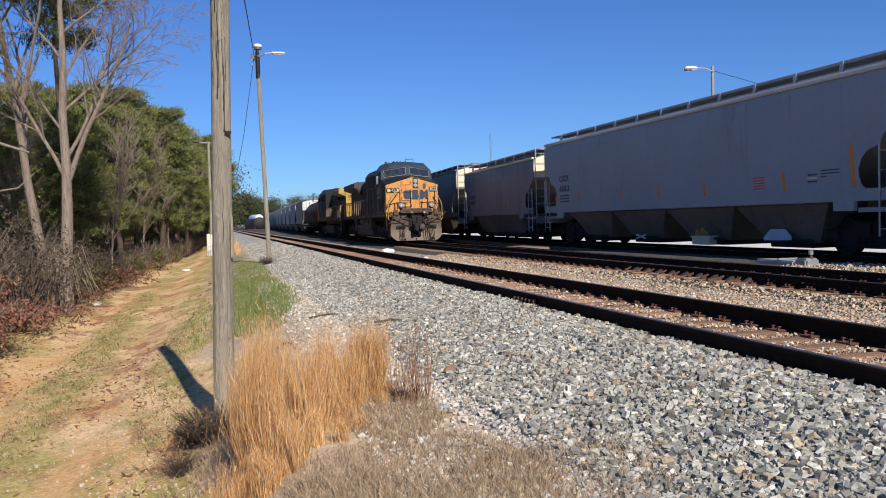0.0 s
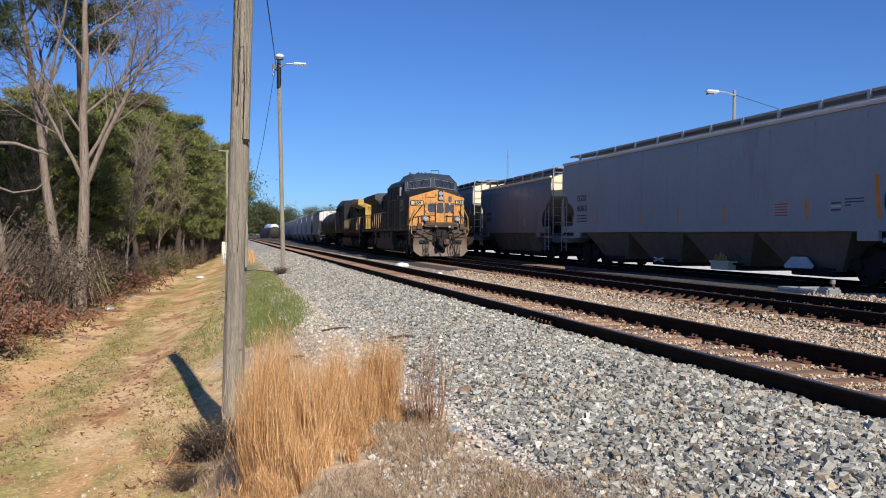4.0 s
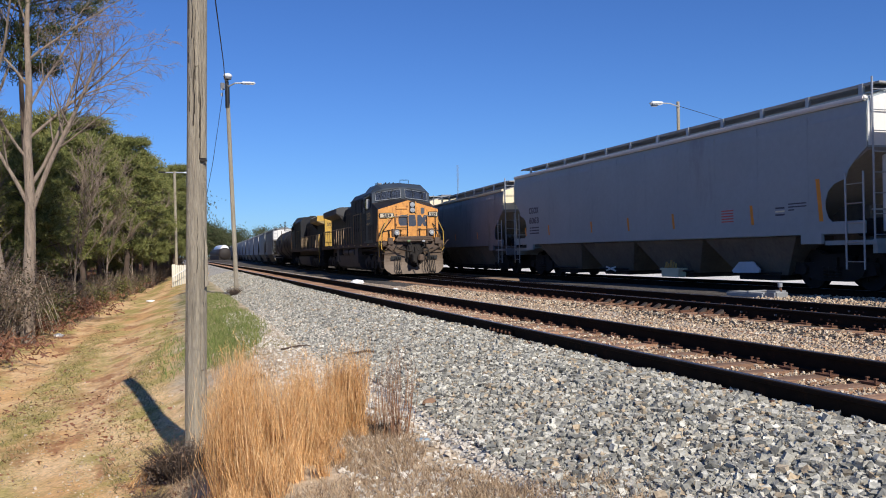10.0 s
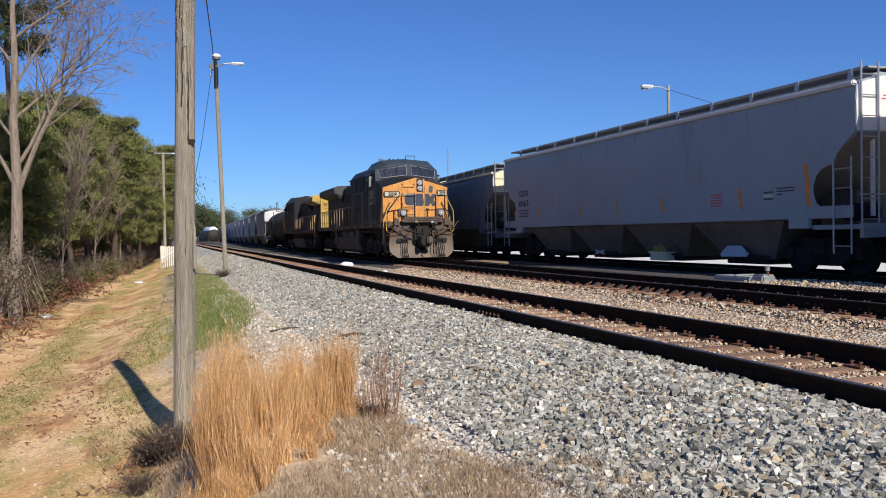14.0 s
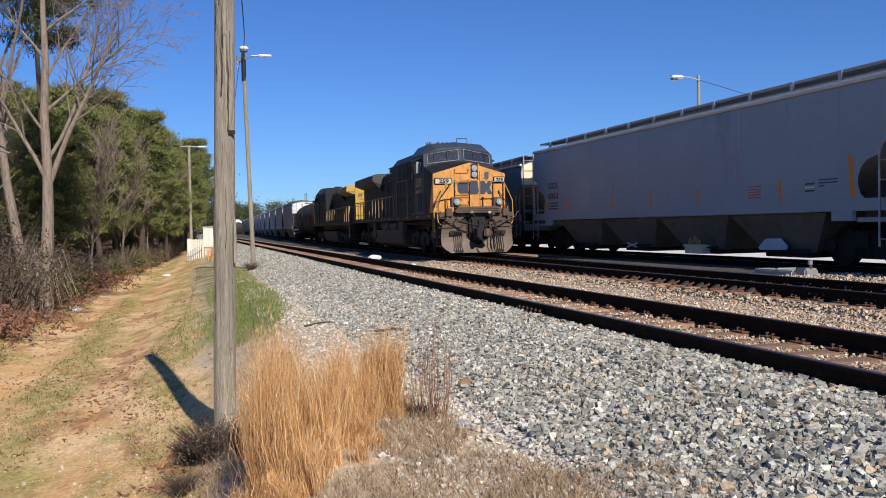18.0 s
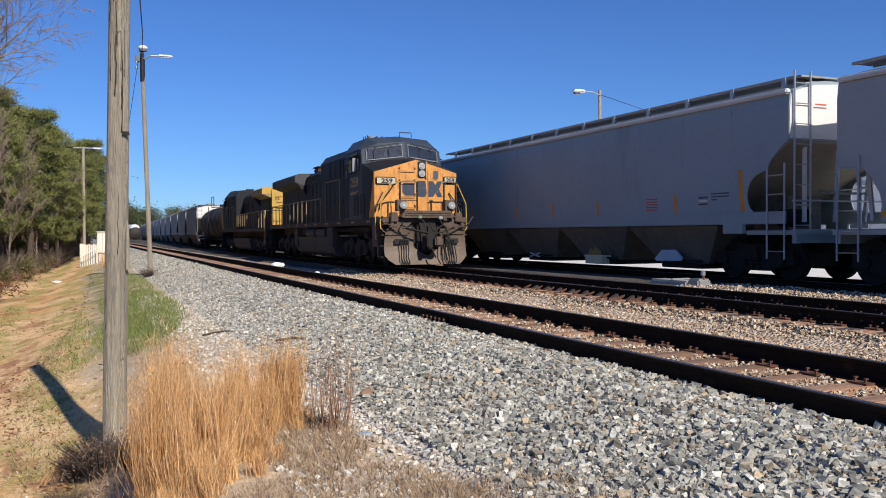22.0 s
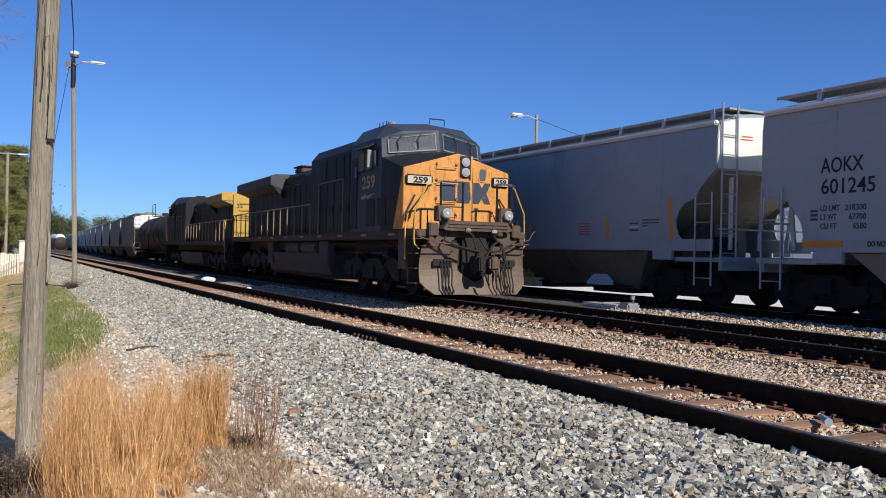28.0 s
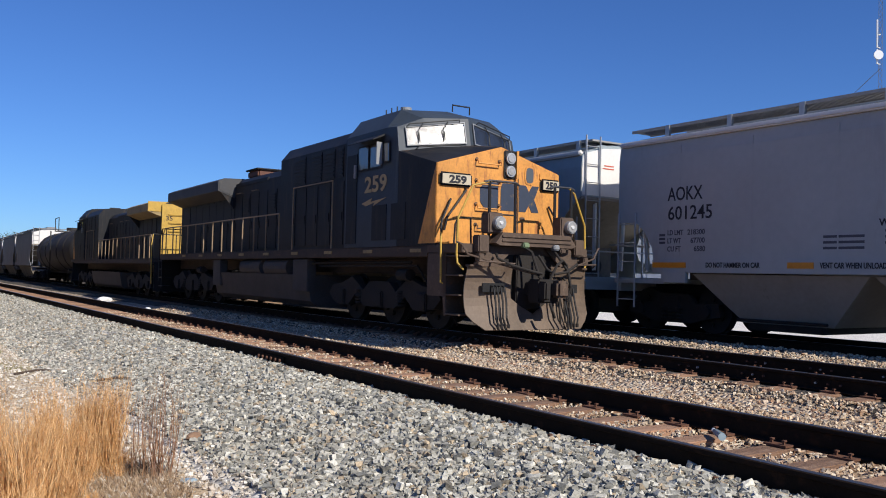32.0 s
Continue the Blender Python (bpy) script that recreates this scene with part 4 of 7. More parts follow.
    for s in (-1, 1):
        for y0, y1 in ((4.15, 4.42), (4.62, 5.3), (5.36, 5.98), (6.35, 7.1)):
            lv = part("air_intake", B((s * 1.46, s * 1.475, y0, y1, 3.32, 4.02)), M_BLACK, L)
            for k in range(7):
                part("louvre", B((s * 1.476, s * 1.49, y0 + 0.03, y1 - 0.03, 3.38 + 0.09 * k, 3.42 + 0.09 * k)), M_BLACK, lv)
        for y0, y1 in ((4.1, 4.75), (4.82, 5.5), (5.57, 6.2), (6.27, 6.9), (6.97, 7.95)):
            dd = part("hood_door", B((s * 1.46, s * 1.474, y0, y1, 1.74, 3.22), bev=0.004), M_NAVY, L)
            part("door_latch", B((s * 1.474, s * 1.492, y0 + 0.06, y0 + 0.1, 2.3, 2.5)), M_BLACK, dd)
    # engine hood
    h2 = [(0.92, 1.66), (0.92, 2.6), (0.92, 3.84), (0.72, 4.06), (0, 4.14)]
    part("engine_hood", loft([sect(8.06, h2), sect(H1, h2)]), M_NAVY, L)
    for s in (-1, 1):
        y = 8.2
        while y + 0.72 < H1 - 1.2:
            dd = part("hood_door", B((s * 0.92, s * 0.938, y, y + 0.68, 1.76, 3.5), bev=0.004), M_NAVY, L)
            part("door_latch", B((s * 0.938, s * 0.956, y + 0.58, y + 0.62, 2.4, 2.62)), M_BLACK, dd)
            y += 0.74
    part("exhaust_stack", B((-0.6, 0.3, 12.2, 13.2, 4.08, 4.32), bev=0.05), M_REDBROWN, L)
    part("exhaust_lip", B((-0.66, 0.36, 12.15, 13.25, 4.32, 4.37), bev=0.015), M_BLACK, L)
    # maker's relief on the long hood: vents, handholds and a duct along the roof edge
    for s in (-1, 1):
        part("hood_edge_duct", B((s * 0.80, s * 0.95, 10.4, R0 - 0.1, 3.78, 3.90), bev=0.02), M_NAVY, L)
        for yy in (8.6, 11.2, 12.6):
            part("hood_grab", tube([(s * 0.93, yy, 3.56), (s * 1.0, yy, 3.56), (s * 1.0, yy + 0.45, 3.56), (s * 0.93, yy + 0.45, 3.56)], 0.012, 5), M_STAN, L)
        for yy in (9.0, 9.74, 11.96):
            vt = part("hood_vent", B((s * 0.938, s * 0.95, yy, yy + 0.5, 2.9, 3.4)), M_BLACK, L)
            for k in range(5):
                part("vent_slat", B((s * 0.95, s * 0.962, yy + 0.03, yy + 0.47, 2.94 + 0.095 * k, 2.98 + 0.095 * k)), M_NAVY, vt)
    # radiator with its overhanging wings
    rp = [(0.93, 3.45), (1.5, 3.66), (1.5, 3.98), (1.3, 4.08), (0, 4.12)]
    rad = part("radiator_wing", loft([sect(R0, rp), sect(H1 - 0.1, rp)]), M_WING if not lead else M_RADGREY, L, "overhanging radiator housing")
    for s in (-1, 1):
        k = 0
        y = R0 + 0.3
        while y + 0.8 < H1 - 0.2:
            part("radiator_screen", B((s * 0.925, s * 0.945, y, y + 0.7, 2.7, 3.4)), M_BLACK, L)
            y += 0.8
        part("wing_bracket", prism([(0.92 * s, 3.1), (0.96 * s, 3.1), (1.4 * s, 3.62), (0.92 * s, 3.62)], "y", R0 + 0.02, R0 + 0.08), M_NAVY, rad)
    part("radiator_front", loft([sect(R0 - 0.012, [(0.95, 3.5), (1.46, 3.69), (1.46, 3.95), (1.28, 4.05), (0, 4.09)]), sect(R0, [(0.95, 3.5), (1.46, 3.69), (1.46, 3.95), (1.28, 4.05), (0, 4.09)])]), M_RADGREY if lead else M_YEL, rad, "dusty sunlit end of the radiator housing")
    part("hood_end", B((-0.5, 0.93, H1, H1 + 0.02, 1.7, 4.0)), M_NOSE if lead else M_YEL, L, "yellow hood end")
    if not lead:
        lettering("end_number", "35", 0.26, M_LETTER, L, (0.78, H1 + 0.022, 3.3), Matrix(((-1, 0, 0, 0), (0, 0, 1, 0), (0, 1, 0, 0), (0, 0, 0, 1))), 0.3, 0.004)
        part("wing_end", B((-0.2, 1.49, H1 - 0.1, H1 - 0.08, 3.66, 4.08)), M_YEL, L)
        for zz in (3.55, 3.2, 2.85):
            part("end_grab", tube([(0.1, H1 + 0.02, zz), (0.1, H1 + 0.09, zz), (0.65, H1 + 0.09, zz), (0.65, H1 + 0.02, zz)], 0.016, 6), M_YEL, L)
    # side rails
    for s in (-1, 1):
        top, n = [], 0
        y = 8.15
        while y < H1 + 0.5:
            part("stanchion", tube([(s * 1.44, y, 1.64), (s * 1.44, y, 2.66)], 0.022, 6), M_STAN, L)
            y += 0.98
        rail_run(L, [(s * 1.44, 8.15, 2.66), (s * 1.44, H1 + 0.4, 2.66), (s * 1.44, H1 + 0.7, 2.4), (s * 1.44, H1 + 0.76, 1.66)], 0.02, M_STAN)
        rail_run(L, [(s * 1.52, 4.6, 1.66), (s * 1.52, 4.6, 3.26), (s * 1.52, 7.0, 3.26), (s * 1.52, 7.0, 1.66)], 0.018, M_STAN)
    for x in (-1.44, -0.5, 0.5, 1.44):
        part("end_rail_post", tube([(x, H1 + 0.8, 1.66), (x, H1 + 0.8, 2.66)], 0.02, 6), M_BLACK, L)
    rail_run(L, [(-1.44, H1 + 0.8, 2.66), (1.44, H1 + 0.8, 2.66)], 0.02, M_BLACK, "end_rail")
    # tank, reservoirs
    T0, T1 = 6.2, 13.8
    tank = part("fuel_tank", prism([(-1.42, 1.02), (-1.3, 0.36), (-1.1, 0.22), (1.1, 0.22), (1.3, 0.36), (1.42, 1.02)], "y", T0, T1), M_TANKP, L, "dusty fuel tank")
    part("tank_end_plate", B((-1.44, -1.2, T0 - 0.06, T0 + 0.9, 0.6, 1.42), bev=0.02), M_TANKP, tank)
    part("tank_end_plate", B((-1.44, -1.2, T1 - 0.7, T1 + 0.06, 0.6, 1.42), bev=0.02), M_TANKP, tank)
    for a in (T0 + 1.3, T0 + 3.3):
        bm = disc((-1.22, a + 0.9, 1.2), (0, 1, 0), 0.24, 1.7, 18)
        bmesh.ops.bevel(bm, geom=[e for e in bm.edges if len(e.link_faces) == 2 and e.calc_face_angle(0) > 1], offset=0.06, segments=2, affect="EDGES")
        part("air_reservoir", bm, M_TANKP, L, "tan air reservoir")
    part("pipe_run", tube([(-1.3, T0, 1.32), (-1.3, 1.2, 1.34)], 0.03, 6), M_TRUCK, L)
    part("pipe_run", tube([(-1.34, 5.6, 1.25), (-1.34, 0.9, 1.27), (-1.2, 0.7, 0.9)], 0.022, 6), M_TRUCK, L)
    loco_truck(L, 2.75)
    loco_truck(L, 17.0)
    # pilot, steps and coupler at the front
    part("buffer_deck", B((-1.5, 1.5, -0.95, 0.3, 1.5, 1.68), bev=0.02), M_PILOT if lead else M_NAVY, L, "dusty brown end deck" if lead else "")
    if lead:
        part("anticlimber", prism([(-0.95, 1.70), (-0.80, 1.90), (0.80, 1.90), (0.95, 1.70), (0.85, 1.66), (-0.85, 1.66)], "y", -1.22, -0.9), M_PILOT, L, "dusty ribbed anticlimber")
        for k in range(2):
            part("anticlimber_rib", B((-0.82, 0.82, -1.245, -1.22, 1.73 + 0.08 * k, 1.77 + 0.08 * k), bev=0.006), M_PILOT, L)
        part("pilot_plate", prism([(-1.35, 1.0), (-0.9, 1.6), (0.9, 1.6), (1.35, 1.0), (1.35, 0.5), (-1.35, 0.5)], "y", -0.92, -0.86), M_TRUCK, L)
        for s in (-1, 1):
            # a slanted gusset from the deck to the plow, beside the dark coupler pocket
            part("pilot_gusset", prism([(s * 0.36, 1.64), (s * 0.98, 1.64), (s * 1.32, 1.26), (s * 0.86, 1.2)], "y", -1.02, -0.97), M_PILOT, L, "brown slanted pilot gusset")
            part("end_bracket", B((s * 1.02, s * 1.26, -1.12, -0.9, 1.52, 1.84), bev=0.02), M_PILOT, L)
            # each plow half is a blade that curls forward at its foot, cut away round the coupler
            cols, rows = 7, 9
            bm = bmesh.new()
            net = []
            for r in range(rows):
                u = r / (rows - 1)
                z = 1.27 - 1.15 * u
                outer = 1.40 + 0.05 * math.sin(u * 2.6) - (0.30 * (u - 0.8) / 0.2 if u > 0.8 else 0.0)
                inner = 0.46 if u < 0.55 else 0.46 * (1 - smooth01(0.55, 0.72, u))
                line = []
                for c in range(cols):
                    v = c / (cols - 1)
                    x = inner + (outer - inner) * v
                    line.append(bm.verts.new((s * x, -1.10 + 0.10 * (x / 1.4) ** 2 - 0.16 * u * u + 0.09 * math.sin(u * math.pi), z)))
                net.append(line)
            for a, b in zip(net, net[1:]):
                for c in range(cols - 1):
                    bm.faces.new((a[c], a[c + 1], b[c + 1], b[c]))
            bmesh.ops.recalc_face_normals(bm, faces=bm.faces[:])
            bmesh.ops.solidify(bm, geom=bm.faces[:], thickness=0.025)
            pl = part("plow_blade", bm, M_PLOW, L, "dusty brown curved steel plow blade")
            part("plow_lip", B((s * 0.46, s * 1.4, -1.06, -0.9, 1.26, 1.30), bev=0.008), M_PILOT, pl)
            part("plow_opening", B((s * 0.88 - 0.25, s * 0.88 + 0.25, -1.08, -1.045, 0.80, 0.97), bev=0.008), M_BLACK, pl)
            for k in range(4):
                xx = s * 0.70 + 0.08 * k * s
                h = part("mu_hose", tube([(xx, -1.05, 0.93), (xx, -1.16, 0.9), (xx + 0.01, -1.22, 0.62), (xx + 0.03 * s, -1.29, 0.34), (xx + 0.02, -1.29, 0.22)], 0.018, 6), M_BLACK, L)
                part("hose_end", disc((xx + 0.02, -1.29, 0.19), (0, 0, 1), 0.028, 0.07, 8), M_TRUCK, h)
            dl = part("ditch_light", B((s * 0.85 - 0.20, s * 0.85 + 0.13, -1.12, -0.86, 1.88, 2.26), bev=0.02), M_PILOT, L)
            part("lamp_rim", disc((s * 0.85, -1.17, 2.07), (0, 1, 0), 0.122, 0.1, 20), M_GALV, dl)
            part("lamp_lens", disc((s * 0.85, -1.225, 2.07), (0, 1, 0), 0.105, 0.02, 20), M_LENS, dl)
            part("lamp_bulb", disc((s * 0.85, -1.24, 2.07), (0, 1, 0), 0.035, 0.02, 12), M_WHITELENS, dl)
            # step well and its grabs
            for k in range(4):
                part("step", B((s * 1.52, s * 1.12, -0.88, -0.42, 0.36 + 0.36 * k, 0.39 + 0.36 * k), bev=0.005), M_PILOT, L)
            part("step_side", prism([(-0.42, 0.34), (-0.36, 0.34), (-0.2, 1.5), (-0.42, 1.5)], "x", s * 1.1, s * 1.5), M_PILOT, L, "dusty brown step well")
            part("step_panel", B((s * 1.5, s * 1.47, -0.42, 0.25, 0.7, 1.5)), M_PILOT, L)
            part("corner_handrail", tube([(s * 1.42, -0.88, 1.2), (s * 1.53, -0.84, 1.32), (s * 1.54, -0.82, 1.5), (s * 1.52, -0.82, 2.14), (s * 1.22, -0.84, 2.76), (s * 0.95 + 0.12, -0.86, 2.86)], 0.020, 7), M_YEL, L, "yellow handrail")
            part("corner_handrail", tube([(s * 1.43, -0.32, 0.92), (s * 1.54, -0.3, 0.96), (s * 1.54, -0.28, 1.66), (s * 1.52, -0.24, 1.9)], 0.020, 7), M_YEL, L, "yellow handrail")
            part("deck_grab", tube([(s * 1.52, -0.24, 1.9), (s * 1.46, -0.16, 2.12), (s * 1.2, -0.06, 2.56)], 0.022, 6), M_BLACK, L)
            part("deck_bracket", tube([(s * 1.46, -0.6, 1.68), (s * 1.44, -0.6, 2.05), (s * 1.36, -0.6, 2.16), (s * 1.1, -0.6, 2.18), (s * 1.08, -0.6, 1.68)], 0.02, 6), M_BLACK, L)
            a, b = (-0.86, -0.26) if s < 0 else (0.70, 1.12)
            for x in (a, b):
                part("front_rail_post", tube([(x, -0.86, 1.68), (x, -0.86, 2.86)], 0.030, 7), M_BLACK, L)
            part("front_rail", tube([(a - 0.12, -0.86, 2.84), (a, -0.86, 2.87), (b, -0.86, 2.87), (b + 0.08, -0.86, 2.83)], 0.022, 7), M_IRONRAIL, L)
            part("front_rail", tube([(a, -0.86, 2.25), (b, -0.86, 2.25)], 0.016, 7), M_BLACK, L)
            part("uncoupling_lever", tube([(s * 1.70, -1.05, 1.70), (s * 1.62, -1.1, 1.66), (s * 1.5, -1.12, 1.48), (s * 0.6, -1.36, 1.24), (s * 0.15, -1.42, 1.14)], 0.018, 6), M_PILOT, L)
            part("plow_grab", tube([(s * 1.4, -1.2, 1.30), (s * 1.38, -1.32, 1.36), (s * 0.62, -1.36, 1.33), (s * 0.6, -1.22, 1.29)], 0.016, 6), M_PILOT, L)
            part("knuckle_pin_bracket", B((s * 1.18, s * 1.30, -1.2, -1.05, 1.36, 1.5), bev=0.015), M_PILOT, L)
        # looping air lines between the deck and the coupler
        for pts in ([(-0.30, -1.2, 1.66), (-0.20, -1.32, 1.55), (-0.13, -1.46, 1.10), (-0.05, -1.5, 1.02), (0.07, -1.52, 1.04), (0.25, -1.5, 1.32), (0.42, -1.46, 1.42), (0.55, -1.42, 1.34), (0.66, -1.4, 1.05), (0.7, -1.38, 0.8)],
                    [(0.42, -1.15, 1.64), (0.44, -1.35, 1.45), (0.56, -1.45, 1.22), (0.62, -1.47, 0.92), (0.55, -1.45, 0.7)],
                    [(-0.85, -1.1, 1.5), (-0.95, -1.28, 1.42), (-0.72, -1.4, 1.3), (-0.3, -1.46, 1.2), (-0.1, -1.5, 1.16)],
                    [(0.05, -1.2, 1.5), (0.1, -1.4, 1.25), (0.2, -1.5, 1.16), (0.5, -1.48, 1.2), (0.85, -1.38, 1.36)]):
            part("air_hose", tube(pts, 0.026, 7), M_TRUCK, L)
        for x, z, m in ((-0.30, 1.68, M_GREENCOCK), (0.42, 1.66, M_GALV), (0.58, 1.6, M_PILOT)):
            part("hose_cock", B((x - 0.07, x + 0.07, -1.3, -1.16, z - 0.05, z + 0.05), bev=0.02), m, L)
        part("coupler_shank", B((-0.14, 0.14, -1.3, -0.5, 0.74, 1.0), bev=0.02), M_TRUCK, L)
        cp = part("coupler_head", B((-0.24, 0.22, -1.6, -1.25, 0.62, 1.06), (-0.24, -0.1, -1.78, -1.55, 0.68, 1.02), bev=0.03), M_TRUCK, L)
        part("knuckle", B((0.04, 0.32, -1.80, -1.5, 0.72, 1.04), bev=0.05), M_PILOT, cp, "rusty brown knuckle")
        part("lock_lever", tube([(0.0, -1.62, 0.62), (0.03, -1.66, 0.48), (0.1, -1.64, 0.36)], 0.03, 6), M_TRUCK, cp)
        part("drawbar_box", B((-0.34, 0.34, -1.05, -0.7, 0.5, 1.5), bev=0.02), M_TRUCK, L)
        for k in range(3):
            x = 0.42 + 0.12 * k
            part("brake_pipe", tube([(x, -1.2, 1.1), (x + 0.03, -1.36, 0.9), (x - 0.02, -1.42, 0.5), (x + 0.03, -1.4, 0.25)], 0.020, 6), M_TRUCK, L)
    else:
        part("nose_step", B((-1.5, 1.5, -0.9, -0.4, 0.4, 0.45), (-1.4, 1.4, -0.9, -0.84, 0.3, 1.5)), M_NAVY, L)
    rb = H1 + 0.9
    part("rear_pilot", B((-1.4, 1.4, rb, rb + 0.06, 0.3, 1.5)), M_TRUCK, L)
    part("rear_coupler", B((-0.16, 0.16, rb, rb + 1.25, 0.72, 1.02), bev=0.03), M_TRUCK, L)
    for s in (-1, 1):
        for k in range(4):
            part("step", B((s * 1.52, s * 1.12, rb - 0.5, rb - 0.05, 0.4 + 0.33 * k, 0.43 + 0.33 * k)), M_NAVY, L)
        part("corner_handrail", tube([(s * 1.5, rb + 0.02, 0.6), (s * 1.52, rb + 0.02, 2.2), (s * 1.44, rb - 0.1, 2.66)], 0.022, 7), M_YEL if not lead else M_BLACK, L)
    return L


loco = locomotive(True)
loco2 = locomotive(False)


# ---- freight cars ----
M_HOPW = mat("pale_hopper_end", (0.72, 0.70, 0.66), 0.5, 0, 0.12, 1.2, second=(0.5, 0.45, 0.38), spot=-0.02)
# body greys are lowered to suit the shaded sides; the sunlit ends stay pale
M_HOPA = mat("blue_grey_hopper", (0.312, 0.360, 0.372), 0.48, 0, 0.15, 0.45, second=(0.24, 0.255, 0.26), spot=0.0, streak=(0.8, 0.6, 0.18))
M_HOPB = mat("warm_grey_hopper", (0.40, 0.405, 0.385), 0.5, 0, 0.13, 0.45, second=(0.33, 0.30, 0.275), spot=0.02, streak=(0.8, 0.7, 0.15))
M_BAY = mat("dusty_bay", (0.15, 0.128, 0.10), 0.75, 0, 0.4, 0.8, second=(0.07, 0.058, 0.046), spot=0.06, streak=(1, 1, 0.4))
M_SLOPE = mat("tan_slope_sheet", (0.27, 0.235, 0.185), 0.75, 0, 0.3, 0.8, second=(0.14, 0.115, 0.09), spot=0.02)
M_BAYB = mat("tan_bay", (0.30, 0.265, 0.225), 0.7, 0, 0.2, 0.8, second=(0.16, 0.135, 0.11), spot=0.02)
# pale colour of the sunlit background that shows through a bay gap
M_CARP0 = mat("lit_gap_colour", (0.55, 0.62, 0.68), 0.5, 0, 0.15, 3)
M_ORANGE = mat("orange_reflector", (0.75, 0.27, 0.02), 0.45, 0, 0.15, 6)
M_GRATE = mat("walkway_steel", (0.30, 0.295, 0.28), 0.7, 0.1, 0.2, 5)
M_REDTXT = mat("red_lettering", (0.55, 0.10, 0.06), 0.6)
M_GREYTXT = mat("faded_lettering", (0.075, 0.075, 0.09), 0.7)
LEN = 19.15


def freight_truck(parent, y0, r=0.46):
    bm = bmesh.new()
    prof = [(-1.25, 0.36), (-1.2, 0.62), (-0.6, 0.62), (-0.42, 0.82), (0.42, 0.82), (0.6, 0.62), (1.2, 0.62), (1.25, 0.36), (0.95, 0.32), (0.5, 0.2), (-0.5, 0.2), (-0.95, 0.32)]
    for s in (-1, 1):
        prism([(y0 + a, b) for a, b in prof], "x", s * 1.0 - 0.07, s * 1.0 + 0.07, bm)
    bmesh.ops.create_cube(bm, size=1, matrix=Matrix.Translation((0, y0, 0.6)) @ Matrix.Diagonal((2.3, 0.42, 0.3, 1)))
    tr = part("bogie_frame", bm, M_TRUCK, parent)
    for s in (-1, 1):
        bm = bmesh.new()
        for a in (-0.2, 0.0, 0.2):
            for k in range(4):
                disc((s * 1.09, y0 + a, 0.3 + 0.07 * k), (0, 0, 1), 0.085, 0.03, 10, bm)
        part("spring_nest", bm, M_TRUCK, tr)
    for a in (-0.89, 0.89):
        WHEELS.append((wheelset(tr, 1.0, y0 + a, r, r), r, parent))
        for s in (-1, 1):
            part("bearing_cap", disc((s * 1.1, y0 + a, r), (1, 0, 0), 0.13, 0.1, 14), M_TRUCK, tr)
    return tr


def ladder(parent, x, y, z0, z1, w=0.42, axis="y", n=None, material=None):
    material = material or M_GALV
    n = n or max(2, int((z1 - z0) / 0.38))
    d = Vector((0, w, 0)) if axis == "y" else Vector((w, 0, 0))
    a = Vector((x, y, 0))
    ld = part("ladder", tube([a + Vector((0, 0, z0)), a + Vector((0, 0, z1))], 0.022, 6, tube([a + d + Vector((0, 0, z0)), a + d + Vector((0, 0, z1))], 0.022, 6)), material, parent)
    for k in range(n):
        z = z0 + (k + 0.4) * (z1 - z0) / n
        part("rung", tube([a + Vector((0, 0, z)), a + d + Vector((0, 0, z))], 0.013, 5), material, ld)
    return ld


